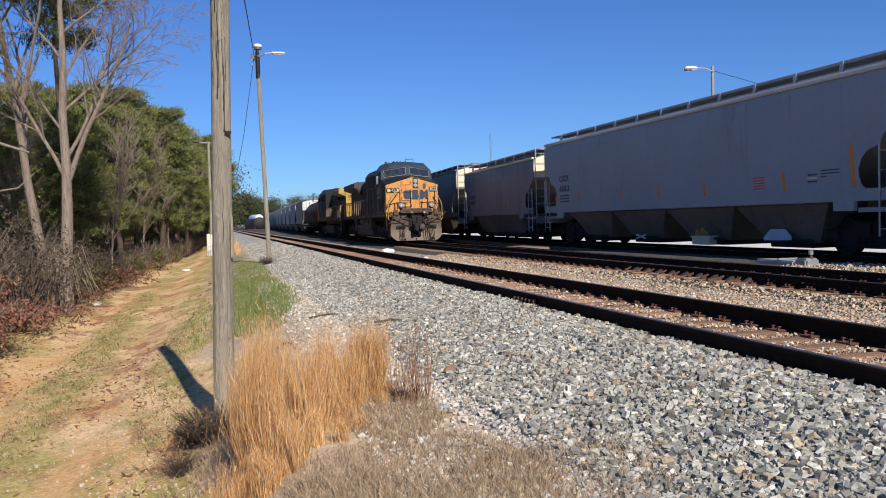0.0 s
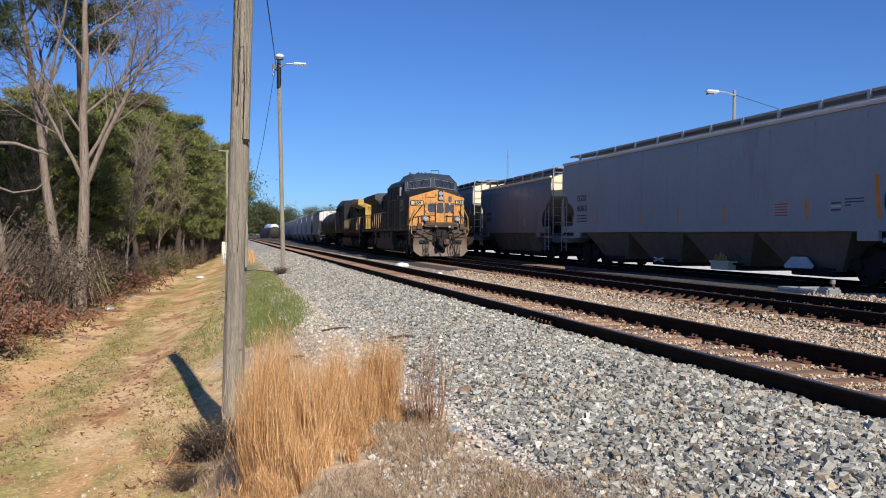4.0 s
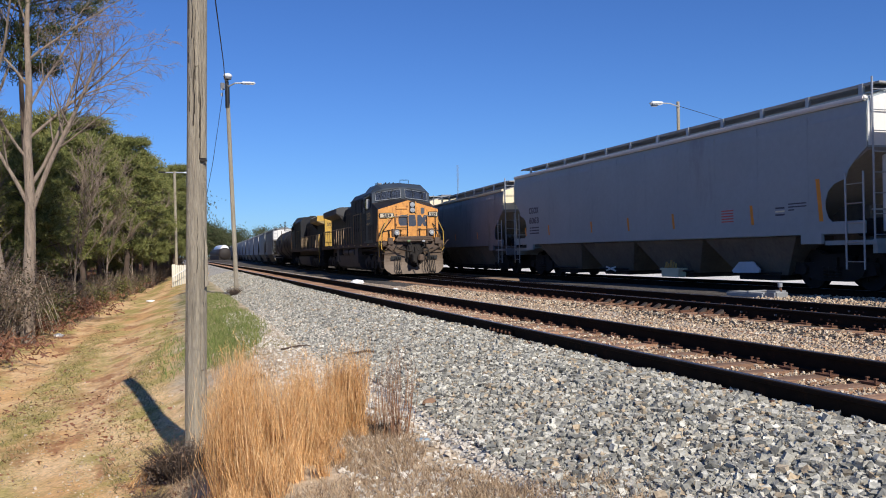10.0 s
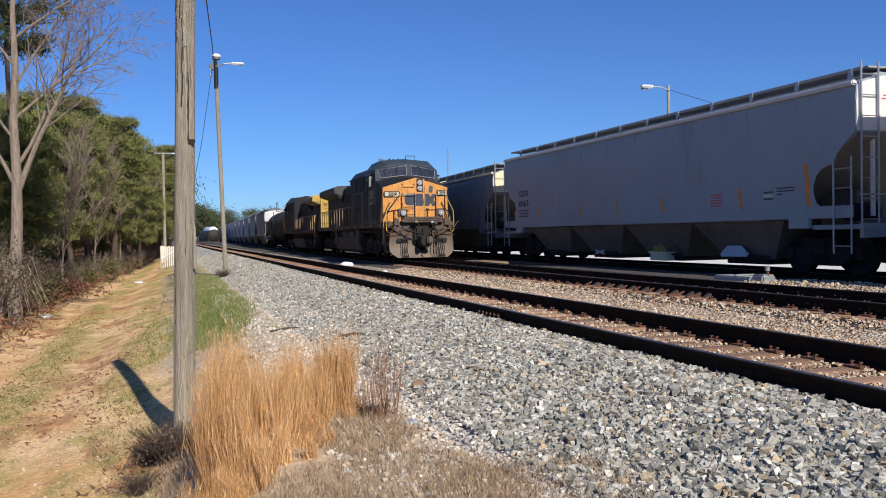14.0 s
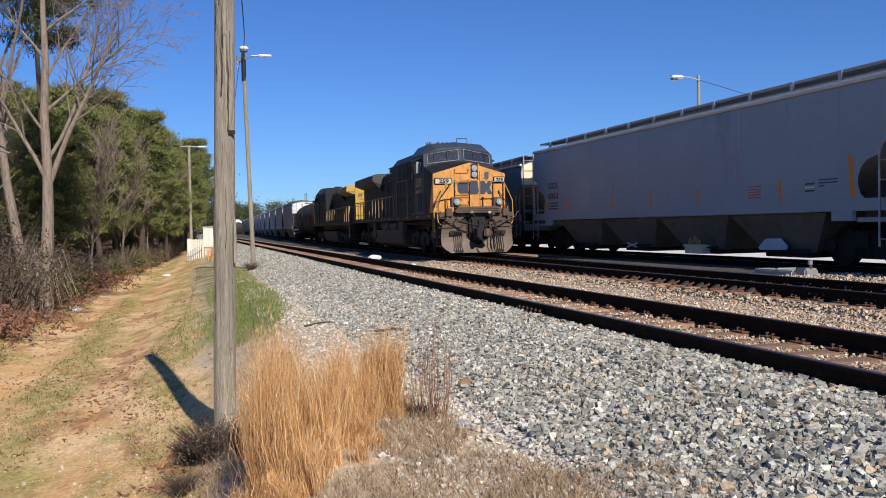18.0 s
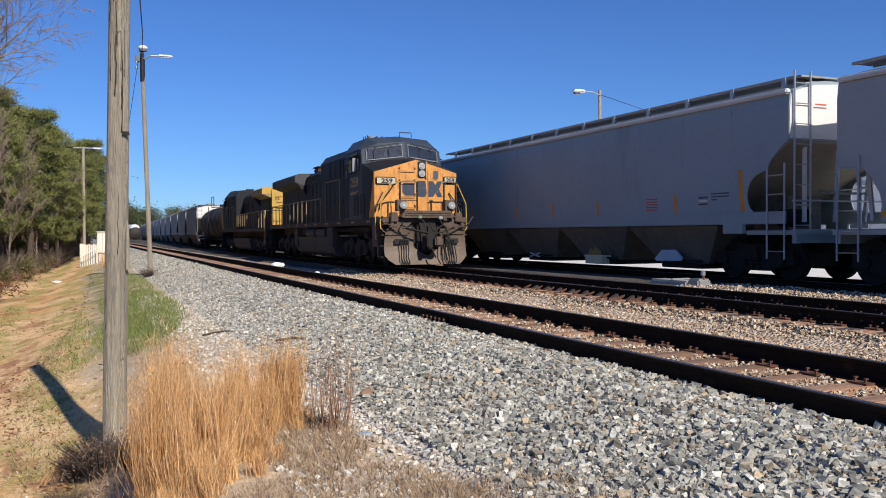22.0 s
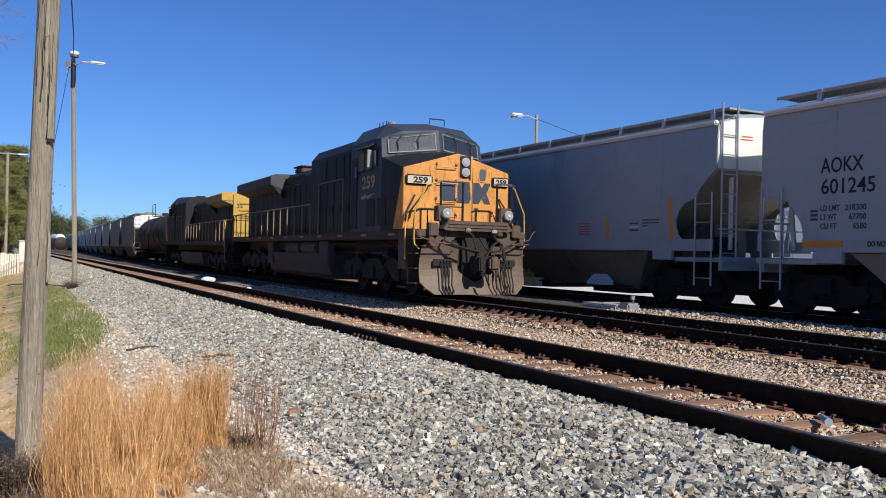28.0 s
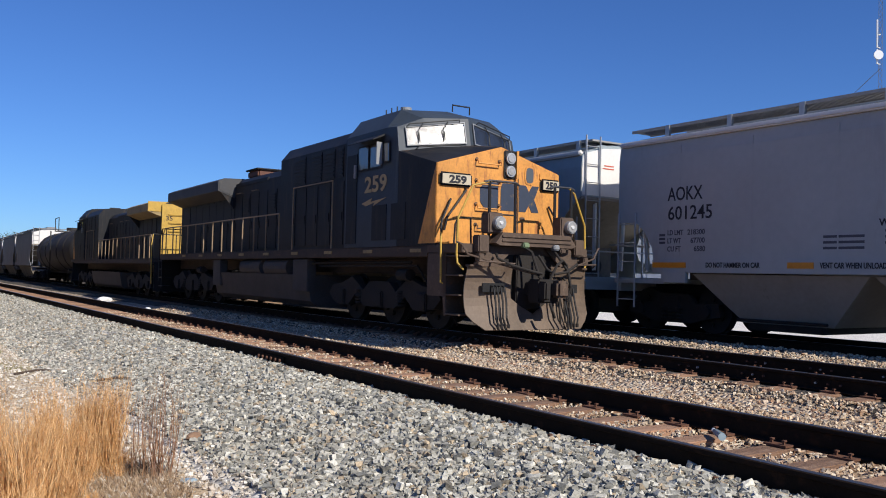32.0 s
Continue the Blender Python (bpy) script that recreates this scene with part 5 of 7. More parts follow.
def hopper_car(label, body, detail=2, length=LEN, group="parked hopper cars", end=None, bays=None, bay0=2.25, truck=1.62, square=False):
    """A covered hopper: its near end at y = 0; sides at x = +-1.6."""
    C = thing("hopper_car", label, "freight car", group)
    end = end or M_HOPW
    n = length
    # side sheets, curved a little, with the corner cut away above the truck
    half = [(1.58, 1.30), (1.60, 1.8), (1.60, 3.7), (1.57, 4.0), (1.50, 4.10), (0.9, 4.30), (0, 4.42)]
    def ring(y, low):
        pts = []
        for x, z in half:
            pts.append((x, max(z, low)))
        return [(x, y, z) for x, z in mirror(pts)]
    stations = [(0.0, 3.05), (3.1, 1.30), (n - 3.1, 1.30), (n, 3.05)]
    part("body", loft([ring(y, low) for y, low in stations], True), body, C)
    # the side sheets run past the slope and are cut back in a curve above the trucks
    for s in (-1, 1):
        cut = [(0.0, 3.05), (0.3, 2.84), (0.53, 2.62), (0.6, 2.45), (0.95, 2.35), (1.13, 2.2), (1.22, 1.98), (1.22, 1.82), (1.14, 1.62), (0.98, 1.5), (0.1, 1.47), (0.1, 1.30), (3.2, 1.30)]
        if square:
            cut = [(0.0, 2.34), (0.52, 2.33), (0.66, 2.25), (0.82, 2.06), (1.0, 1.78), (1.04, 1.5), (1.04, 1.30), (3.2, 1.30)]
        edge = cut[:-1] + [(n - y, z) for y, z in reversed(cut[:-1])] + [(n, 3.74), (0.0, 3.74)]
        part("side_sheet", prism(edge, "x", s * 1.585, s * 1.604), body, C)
    for s, y in ((-1, 0.0), (1, n)):
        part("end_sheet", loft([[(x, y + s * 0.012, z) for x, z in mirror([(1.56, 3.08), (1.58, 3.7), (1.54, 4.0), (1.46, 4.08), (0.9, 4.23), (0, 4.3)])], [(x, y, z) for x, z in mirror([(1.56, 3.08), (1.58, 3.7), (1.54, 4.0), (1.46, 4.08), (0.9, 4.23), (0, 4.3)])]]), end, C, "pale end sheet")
        yy = y - s * 0.0
        bm = prism([(y, 3.04), (y - s * 3.1, 1.28), (y - s * 3.0, 1.25), (y + s * 0.0, 2.98)], "x", -1.58, 1.58)
        part("slope_sheet", bm, M_SLOPE, C, "dusty brown slope sheet")
        part("shear_plate", B((-0.5, 0.5, y - s * 2.2, y - s * 1.1, 1.12, 1.9)), M_BAY, C)
        for xx in (-1.0, 0.0, 1.0):
            part("end_post", tube([(xx, y + s * 0.0 - s * 0.15, 2.95), (xx * 0.9, y - s * 0.25, 1.3)], 0.05, 6), end, C)
        part("end_platform", B((-1.55, 1.55, y - s * 1.3, y + s * 0.15, 1.02, 1.12), (-1.5, 1.5, y + s * 0.0, y + s * 0.12, 0.84, 1.14)), body, C)
        part("draft_sill", B((-0.36, 0.36, y - s * 3.2, y + s * 0.05, 0.62, 1.03), bev=0.02), M_TRUCK, C)
        for a in (0.6, 3.05):
            part("brake_beam", B((-0.95, 0.95, y - s * (a + 0.15), y - s * a, 0.3, 0.62), bev=0.02), M_TRUCK, C)
        part("coupler", B((-0.13, 0.13, y - s * 0.1, y + s * 0.62, 0.72, 0.98), bev=0.03), M_TRUCK, C)
        if detail > 1:
            part("air_line", tube([(0.4, y + s * 0.2, 0.85), (0.4, y + s * 0.5, 0.4), (0.2, y + s * 0.62, 0.5)], 0.03, 6), M_TRUCK, C)
    for s in (-1, 1):
        a = 1.04 if square else 0.1
        part("side_sill", B((s * 1.55, s * 1.64, a, n - a, 1.26, 1.53), bev=0.01), body, C)
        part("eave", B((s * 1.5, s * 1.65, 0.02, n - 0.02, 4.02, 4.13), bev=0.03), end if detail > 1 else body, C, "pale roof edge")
        if detail > 1:
            part("sill_bracket", B((s * 1.56, s * 1.66, 1.3, 1.95, 1.05, 1.3), bev=0.01), body, C)
            part("sill_bracket", B((s * 1.56, s * 1.66, n - 1.95, n - 1.3, 1.05, 1.3), bev=0.01), body, C)
    # hopper bays with their outlets
    nb = 4
    p = (n - 2 * bay0) / nb
    for k in range(nb):
        y0 = bay0 + k * p
        m = y0 + p / 2
        top = [(1.5, y0 + 0.03), (1.5, y0 + p - 0.03)]
        bm = bmesh.new()
        lo = [(0.62, m - 0.85), (0.62, m + 0.85)]
        a = [bm.verts.new((x, y, 1.24)) for x, y in ((-1.5, y0 + 0.03), (1.5, y0 + 0.03), (1.5, y0 + p - 0.03), (-1.5, y0 + p - 0.03))]
        b = [bm.verts.new((x, y, 0.30)) for x, y in ((-1.05, m - 0.95), (1.05, m - 0.95), (1.05, m + 0.95), (-1.05, m + 0.95))]
        for i in range(4):
            bm.faces.new((a[i], a[(i + 1) % 4], b[(i + 1) % 4], b[i]))
        bm.faces.new(a)
        bm.faces.new(b[::-1])
        bmesh.ops.recalc_face_normals(bm, faces=bm.faces[:])
        bay = part("hopper_bay", bm, bays or M_BAY, C, "dusty brown discharge bay")
        part("outlet_gate", B((-1.15, 1.15, m - 0.8, m + 0.8, 0.17, 0.30), bev=0.02), M_TRUCK, bay)
        if detail > 1:
            part("gate_bar", tube([(-1.25, m - 0.95, 0.36), (-1.25, m + 0.95, 0.36)], 0.03, 6), M_TRUCK, bay)
    # roof walkway: a grating either side of the hatches, on brackets
    for s in (-1, 1):
        if s > 0 and detail < 2:
            continue
        x0, x1 = s * 0.72, s * 1.3
        wk = part("roof_walkway", B((x1 - 0.025, x1 + 0.025, 0.1, n - 0.1, 4.37, 4.43), (x0 - 0.02, x0 + 0.02, 0.1, n - 0.1, 4.37, 4.42)), M_GRATE, C)
        bm = bmesh.new()
        if detail > 1:
            k = 0
            yy = 0.15
            while yy < n - 0.15:
                for q in ((x0, yy, x1, yy + 0.012),):
                    bmesh.ops.create_cube(bm, size=1, matrix=Matrix.Translation(((x0 + x1) / 2, yy, 4.395)) @ Matrix.Diagonal((abs(x1 - x0), 0.042, 0.03, 1)))
                yy += 0.07
        else:
            bmesh.ops.create_cube(bm, size=1, matrix=Matrix.Translation(((x0 + x1) / 2, n / 2, 4.395)) @ Matrix.Diagonal((abs(x1 - x0), n - 0.3, 0.02, 1)))
        part("grating", bm, M_GRATE, wk)
        k = 0
        yy = 0.35
        while yy < n:
            part("bracket", prism([(s * 1.30, 4.14), (s * 1.36, 4.14), (s * 1.35, 4.43), (s * 1.28, 4.43)], "y", yy, yy + 0.11), M_GALV, wk)
            yy += 1.6
    hatch = part("roof_hatch", B((-0.36, 0.36, 0.8, n - 0.8, 4.36, 4.57), bev=0.03), body, C)
    if detail > 1:
        for k in range(int((n - 2) / 1.6)):
            part("hatch_clamp", B((-0.42, 0.42, 1.2 + 1.6 * k, 1.28 + 1.6 * k, 4.55, 4.61), bev=0.01), M_GALV, hatch)
    part("end_walkway", B((-1.3, 1.3, -0.05, 0.3, 4.38, 4.42)), M_GRATE, C)
    # ladders at the near end and at the far end
    ladder(C, -1.5, -0.06, 1.05, 4.5, 0.45, "x", 8)
    if detail > 1:
        ladder(C, -1.66, 0.06, 0.5, 2.55, 0.5, "y", 5)
        ladder(C, -1.66, n - 0.56, 0.5, 2.55, 0.5, "y", 5)
        ladder(C, 0.9, n + 0.06, 1.05, 4.4, 0.45, "x", 8)
        br = part("brake_wheel_post", tube([(0.6, 0.1, 1.1), (0.6, 0.1, 2.3)], 0.03, 6), M_GALV, C)
        part("brake_wheel", tube([(0.6 + 0.26 * math.cos(a * math.tau / 14), -0.02, 2.3 + 0.26 * math.sin(a * math.tau / 14)) for a in range(15)], 0.02, 6, None, None, False), M_GALV, br)
        part("brake_reservoir", disc((-0.7, 0.75, 1.4), (0, 1, 0), 0.2, 0.7, 14), M_TRUCK, C)
        part("end_rail", tube([(-1.5, 0.0, 1.75), (1.5, 0.0, 1.75)], 0.02, 6), M_GALV, C)
        part("crossover_step", B((-0.6, 0.6, -0.16, 0.06, 1.9, 1.94), bev=0.005), M_GRATE, C)
        # panel seams
        for k in range(1, 11):
            part("side_seam", B((-1.607, -1.598, k * n / 11 - 0.015, k * n / 11 + 0.015, 1.5, 3.9)), body, C)
    freight_truck(C, truck)
    freight_truck(C, n - truck)
    return C


def stripe(parent, y, z0, z1, w=0.1, lean=0.12):
    part("orange_stripe", prism([(y, z1), (y - w, z1), (y - w - lean, z0), (y - lean, z0)], "x", -1.607, -1.599), M_ORANGE, parent)


def text_bar(parent, y, z, w, h, material):
    part("text_line", B((-1.606, -1.598, y - w, y, z, z + h)), material, parent)


car_a = hopper_car("blue-grey covered hopper car with orange reflectors, on the yard track", M_HOPA)
for y, z0, z1 in ((18.1, 1.62, 1.95), (15.85, 1.6, 1.98), (12.35, 1.6, 1.98), (9.85, 1.58, 2.0), (7.3, 1.57, 2.0), (3.8, 1.55, 2.04)):
    stripe(car_a, y, z0, z1, 0.1, 0.06)
stripe(car_a, 1.5, 1.55, 2.5, 0.12, 0.1)
lettering("reporting_mark", "CGOX", 0.33, M_GREYTXT, car_a, (-1.606, 17.65, 2.5), SIDE, 0.95, 0.01)
lettering("car_number", "6063", 0.33, M_GREYTXT, car_a, (-1.606, 17.65, 2.1), SIDE, 0.95, 0.01)
for k in range(3):
    text_bar(car_a, 17.6, 1.9 - 0.11 * k, 0.9, 0.05, M_GREYTXT)
for k in range(5):
    text_bar(car_a, 4.95, 1.94 - 0.07 * k, 0.5, 0.03, M_REDTXT)
for k in range(3):
    text_bar(car_a, 2.85, 1.9 - 0.08 * k, 0.32, 0.04, M_CREAM if k == 1 else M_GREYTXT)
    text_bar(car_a, 2.4, 1.98 - 0.07 * k, 0.6 if k < 2 else 0.2, 0.03, M_GREYTXT)
for k in range(2):
    part("end_notice", B((-0.92 + 0.05 * k, -0.55, -0.02, -0.014, 3.74 + 0.07 * k, 3.765 + 0.07 * k)), M_REDTXT, car_a)

# near bays: a pale panel and a cream box with rusty debris stand in for sunlit background through the gaps; white
# braces
part("gate_cover", prism([(4.92, 0.40), (4.62, 0.63), (4.06, 0.64), (3.8, 0.44), (3.84, 0.36), (4.86, 0.34)], "x", -1.34, -1.30), M_CARP0, car_a, "pale blue-grey panel standing for lit background seen through the bay gap")
ob_ = part("outlet_box", B((-1.42, -1.16, 7.3, 8.2, 0.17, 0.42), (-1.44, -1.14, 7.24, 8.26, 0.37, 0.43), bev=0.012), M_CREAM, car_a, "cream box with rusty debris, standing for sunlit things seen through the bay gap")
for k in range(5):
    part("debris", tube([(-1.4, 7.45 + 0.14 * k, 0.42), (-1.36, 7.5 + 0.12 * k, 0.56 + 0.05 * (k % 3))], 0.035, 6), M_BOLT, ob_)
for a in (-1, 1):
    part("gate_brace", tube([(-1.36, 11.4 - 0.3 * a, 0.30), (-1.36, 11.4 + 0.3 * a, 0.42)], 0.03, 6), M_HOPW, car_a)

car_b = hopper_car("warm grey covered hopper car with dark lettering and orange patches", M_HOPB, bays=M_BAYB, bay0=1.98, truck=1.12, square=True)
E1 = LEN
lettering("reporting_mark", "AOKX", 0.40, M_LETTER, car_b, (-1.606, E1 - 1.42, 2.76), SIDE, 0.9, 0.003)
lettering("car_number", "601245", 0.40, M_LETTER, car_b, (-1.606, E1 - 1.42, 2.36), SIDE, 1.14, 0.003)
for k, (a, b) in enumerate((("LD LMT", "218300"), ("LT WT", "67700"), ("CU FT", "6580"))):
    lettering("data_line", a, 0.15, M_GREYTXT, car_b, (-1.606, E1 - 1.42, 2.04 - 0.17 * k), SIDE, (0.42, 0.36, 0.36)[k], 0.003)
    lettering("data_line", b, 0.15, M_GREYTXT, car_b, (-1.606, E1 - (1.95, 2.03, 2.12)[k], 2.04 - 0.17 * k), SIDE, (0.44, 0.36, 0.28)[k], 0.003)
part("orange_patch", B((-1.652, -1.64, E1 - 1.95, E1 - 1.06, 1.36, 1.47)), M_ORANGE, car_b)
part("orange_patch", B((-1.652, -1.64, E1 - 4.8, E1 - 4.28, 1.36, 1.47)), M_ORANGE, car_b)
lettering("sill_notice", "DO NOT HAMMER ON CAR", 0.14, M_LETTER, car_b, (-1.645, E1 - 2.45, 1.37), SIDE, 1.25, 0.003)
lettering("sill_notice", "VENT CAR WHEN UNLOADING", 0.14, M_LETTER, car_b, (-1.645, E1 - 4.92, 1.37), SIDE, 1.35, 0.003)
for k in range(3):
    text_bar(car_b, E1 - 4.95, 1.9 - 0.1 * k, 0.75, 0.045, M_GREYTXT)
    text_bar(car_b, E1 - 6.05, 1.98 - 0.1 * k, 0.75, 0.045, M_GREYTXT)
lettering("notice_head", "WARNING", 0.17, M_LETTER, car_b, (-1.606, E1 - 5.95, 2.08), SIDE, 0.8, 0.004)
for k in range(3):
    text_bar(car_b, E1 - 1.2, 2.02 - 0.08 * k, 0.16, 0.05, M_GREYTXT)

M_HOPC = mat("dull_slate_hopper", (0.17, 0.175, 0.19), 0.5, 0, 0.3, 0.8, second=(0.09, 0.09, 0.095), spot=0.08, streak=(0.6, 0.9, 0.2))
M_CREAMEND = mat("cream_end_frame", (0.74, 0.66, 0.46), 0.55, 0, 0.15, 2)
car_c = hopper_car("short dull slate covered hopper car with a cream end frame", M_HOPC, 2, 12.6, end=M_CREAMEND)
for ob in car_c.children_recursive:
    if ob.location.length < 0.01:
        for v in ob.data.vertices:
            if v.co.z > 1.5:
                v.co.z = 1.5 + (v.co.z - 1.5) * 0.85 if v.co.z < 4.1 else 3.71 + (v.co.z - 4.1) * 1.25
for k in range(2):
    text_bar(car_c, 11.2, 2.2 - 0.3 * k, 1.0, 0.2, M_GREYTXT)
stripe(car_c, 4.0, 1.6, 1.95)
stripe(car_c, 8.0, 1.6, 1.95)
car_d = hopper_car("pale grey covered hopper car farther down the yard track", M_HOPC, 1, end=M_CREAMEND)
parked = [(car_b, 13.6 - 1.25 - LEN), (car_a, 13.6), (car_c, 34.2), (car_d, 48.9)]
for k in range(3, 9):
    parked.append((copy_thing(car_d, Matrix()), 48.9 + (k - 2) * (LEN + 1.3)))

# tank car and hoppers behind the locomotives
TLEN, HOP0 = 18.7, 64.6
tank_car = thing("tank_car", "black tank car with a dome platform behind the locomotives", "freight car")
TL = TLEN
bm = loft([[(r * math.cos(a * math.tau / 22), y, 2.35 + r * math.sin(a * math.tau / 22)) for a in range(22)] for y, r in ((0.3, 0.4), (0.42, 0.95), (0.75, 1.38), (1.0, 1.48), (TL - 1.0, 1.48), (TL - 0.75, 1.38), (TL - 0.42, 0.95), (TL - 0.3, 0.4))])
M_TANKC = mat("black_tank", (0.022, 0.019, 0.018), 0.7, 0, 0.4, 1.0, second=(0.06, 0.045, 0.036), spot=0.05, streak=(1, 1, 0.3))
part("tank_shell", bm, M_TANKC, tank_car, smooth=True)
for yy in (3.2, 6.4, TL - 6.4, TL - 3.2):
    part("tank_band", tube([(1.495 * math.cos(a * math.tau / 24), yy, 2.35 + 1.495 * math.sin(a * math.tau / 24)) for a in range(25)], 0.03, 5, None, None, False), M_TANKC, tank_car)
part("underframe", B((-0.4, 0.4, 0, TL, 0.75, 1.05), (-1.5, 1.5, 0.1, 0.7, 0.95, 1.1), (-1.5, 1.5, TL - 0.7, TL - 0.1, 0.95, 1.1)), M_TRUCK, tank_car)
part("dome", disc((0, TL / 2, 3.9), (0, 0, 1), 0.45, 0.35, 18), M_TANKC, tank_car)
part("platform", B((-1.1, 1.1, TL / 2 - 0.9, TL / 2 + 0.9, 3.78, 3.82)), M_GRATE, tank_car)
for x in (-1.1, 1.1):
    for y in (-0.9, 0.9):
        part("rail_post", tube([(x, TL / 2 + y, 3.8), (x, TL / 2 + y, 4.75)], 0.03, 6), M_TANKC, tank_car)
    part("rail", tube([(x, TL / 2 - 0.9, 4.75), (x, TL / 2 + 0.9, 4.75)], 0.03, 6), M_TANKC, tank_car)
ladder(tank_car, -1.5, TL / 2 - 0.2, 1.0, 3.8, 0.4, "y", 7, M_TANKC)
freight_truck(tank_car, 1.5)
freight_truck(tank_car, TL - 1.5)
# darker grey puts the shade of the train's sides into the paint, with grime streaks
M_HOPT = mat("grimy_shaded_train_hopper", (0.20, 0.205, 0.22), 0.55, 0, 0.25, 0.7, second=(0.11, 0.105, 0.10), spot=0.05, streak=(0.6, 0.8, 0.2))
h0 = hopper_car("grimy blue-grey covered hopper with pale ends in the moving train, its grey darkened for shaded sides", M_HOPT, 1, 13.3, "hopper cars of the moving train")
consist = [(loco, 0.0, 0), (loco2, 42.8, 180), (tank_car, 44.3, 0), (h0, HOP0, 0)]
for k in range(1, 15):
    consist.append((copy_thing(h0, Matrix()), HOP0 + 14.6 * k, 0))

LOCO = [(0, 46.3), (1, 45.72), (2, 45.12), (3, 44.5), (4.5, 43.66), (6, 42.7), (7.5, 41.52), (9, 40.36), (10.5, 39.18), (12, 37.9), (13.5, 36.66), (15.5, 34.77), (17, 33.23), (18, 32.11), (19, 30.87), (20, 29.68), (21, 28.47), (22, 27.2), (23, 26.0), (24, 24.69), (25, 23.4), (25.5, 22.71), (26.5, 21.31), (27.5, 19.88), (28.5, 18.36), (29.5, 16.97), (30.5, 15.56), (31.5, 14.1), (32, 13.37)]
CARS = [(0, 0), (27, 0), (28.3, 0.0), (28.7, 0.08), (29, 0.21), (29.5, 0.43), (30, 0.65), (30.5, 0.88), (31, 1.03), (31.5, 1.13), (32, 1.19)]
T2X, T3X = 9.82, 14.9


def rolled(rows, r):
    """Rows of (t, radians) for a wheel of radius r, fine enough for the turn."""
    out = []
    for (t0, y0), (t1, y1) in zip(rows, rows[1:]):
        n = max(1, math.ceil(abs(y1 - y0) / r / 1.2))
        out += [(t0 + (t1 - t0) * k / n, (y0 + (y1 - y0) * k / n)) for k in range(n)]
    out.append(rows[-1])
    return [(t, (y - rows[0][1]) / r) for t, y in out]


def on_track(c, lean, y, reach, turn, fall=1.0):
    """A car with one end at y and the other at y + reach, set on its bending track."""
    a, b = lean(y), lean(y + reach)
    return pose(c + a, y, fall * grade(y), 0, 0, turn - math.degrees(math.atan((b - a) / reach)))


def motions():
    for ob, off, turn in consist:
        walk(ob, [(t, on_track(T2X, lean2, y + off, -20 if turn else 14, turn)) for t, y in LOCO])
    for ob, y0 in parked:
        walk(ob, [(t, on_track(T3X, lean3, y0 + y, 12, 0, 0.0)) for t, y in CARS])
    for w, r, owner in WHEELS:
        if owner in (loco, loco2, car_a, car_b):
            sign = -1 if owner is loco2 else 1
            rows = LOCO if owner in (loco, loco2) else CARS
            c = w.location.copy()
            walk(w, [(t, pose(c.x, c.y, c.z, math.degrees(-sign * a))) for t, a in rolled(rows, r)])


# ---- plants ----
def blades(name, base, tip, width, material, bend=None, segs=1, parent=None, label="", category="", kind="stuff", seed=3):
    """Many thin leaves from base to tip points; width in metres at the foot; bend moves the middle."""
    base, tip, width = np.asarray(base), np.asarray(tip), np.asarray(width)
    n = len(base)
    rs = np.random.RandomState(seed)
    d = tip - base
    side = np.cross(d, rs.normal(size=(n, 3)))
    side /= np.linalg.norm(side, axis=1, keepdims=True) + 1e-9
    rows = []
    for k in range(segs + 1):
        u = k / segs
        p = base + d * u
        if bend is not None:
            p = p + bend * (u * u - u)
        w = width * (1 - 0.85 * u) if segs > 1 else width * (1 - u * 0.6)
        rows += [p - side * w[:, None] / 2, p + side * w[:, None] / 2]
    v = np.stack(rows, 1)
    m = 2 * (segs + 1)
    f = np.array([[2 * k, 2 * k + 1, 2 * k + 3, 2 * k + 2] for k in range(segs)])
    f = (f[None] + (np.arange(n) * m)[:, None, None]).reshape(-1, 4)
    ob = new(name, mesh_from(name, v.reshape(-1, 3), f, material))
    if parent:
        ob.parent = parent
        return tagged(ob, label, kind="stuff")
    return tagged(ob, label, category, kind=kind)


def leafmat(name, cols, rough=0.75, trans=0.25):
    m = island_ramp(name, cols, rough)
    b = m.node_tree.nodes["Principled BSDF"]
    return m


M_PINE = leafmat("pine_needles", [(0.06, 0.074, 0.025), (0.20, 0.215, 0.062), (0.11, 0.125, 0.038), (0.28, 0.27, 0.095), (0.15, 0.165, 0.05)])
M_PINE_DEEP = leafmat("deep_green_needles", [(0.025, 0.036, 0.014), (0.075, 0.095, 0.03), (0.045, 0.058, 0.02), (0.12, 0.13, 0.045)])
M_PINE_LIGHT = leafmat("sunny_pine_needles", [(0.075, 0.088, 0.027), (0.23, 0.235, 0.066), (0.135, 0.145, 0.044), (0.31, 0.285, 0.095), (0.18, 0.18, 0.055)])
M_PINE_FAR = leafmat("far_foliage", [(0.03, 0.045, 0.018), (0.07, 0.09, 0.03), (0.10, 0.09, 0.05), (0.05, 0.07, 0.025)])
M_TRUNK = mat("pine_bark", (0.085, 0.06, 0.045), 0.95, 0, 0.5, 4, 0.6, 25, stretch=(3, 3, 0.6))
M_BARE = mat("grey_bark", (0.27, 0.21, 0.16), 0.95, 0, 0.65, 4, 0.9, 22, second=(0.11, 0.083, 0.063), spot=0.09, stretch=(3, 3, 0.5))
M_TWIG = mat("bare_twigs", (0.20, 0.15, 0.115), 0.95, 0, 0.3, 2)
M_STRAW = leafmat("broom_straw", [(0.57, 0.285, 0.095), (0.80, 0.48, 0.21), (0.36, 0.16, 0.052), (0.92, 0.66, 0.36), (0.67, 0.365, 0.145), (0.42, 0.235, 0.10)])
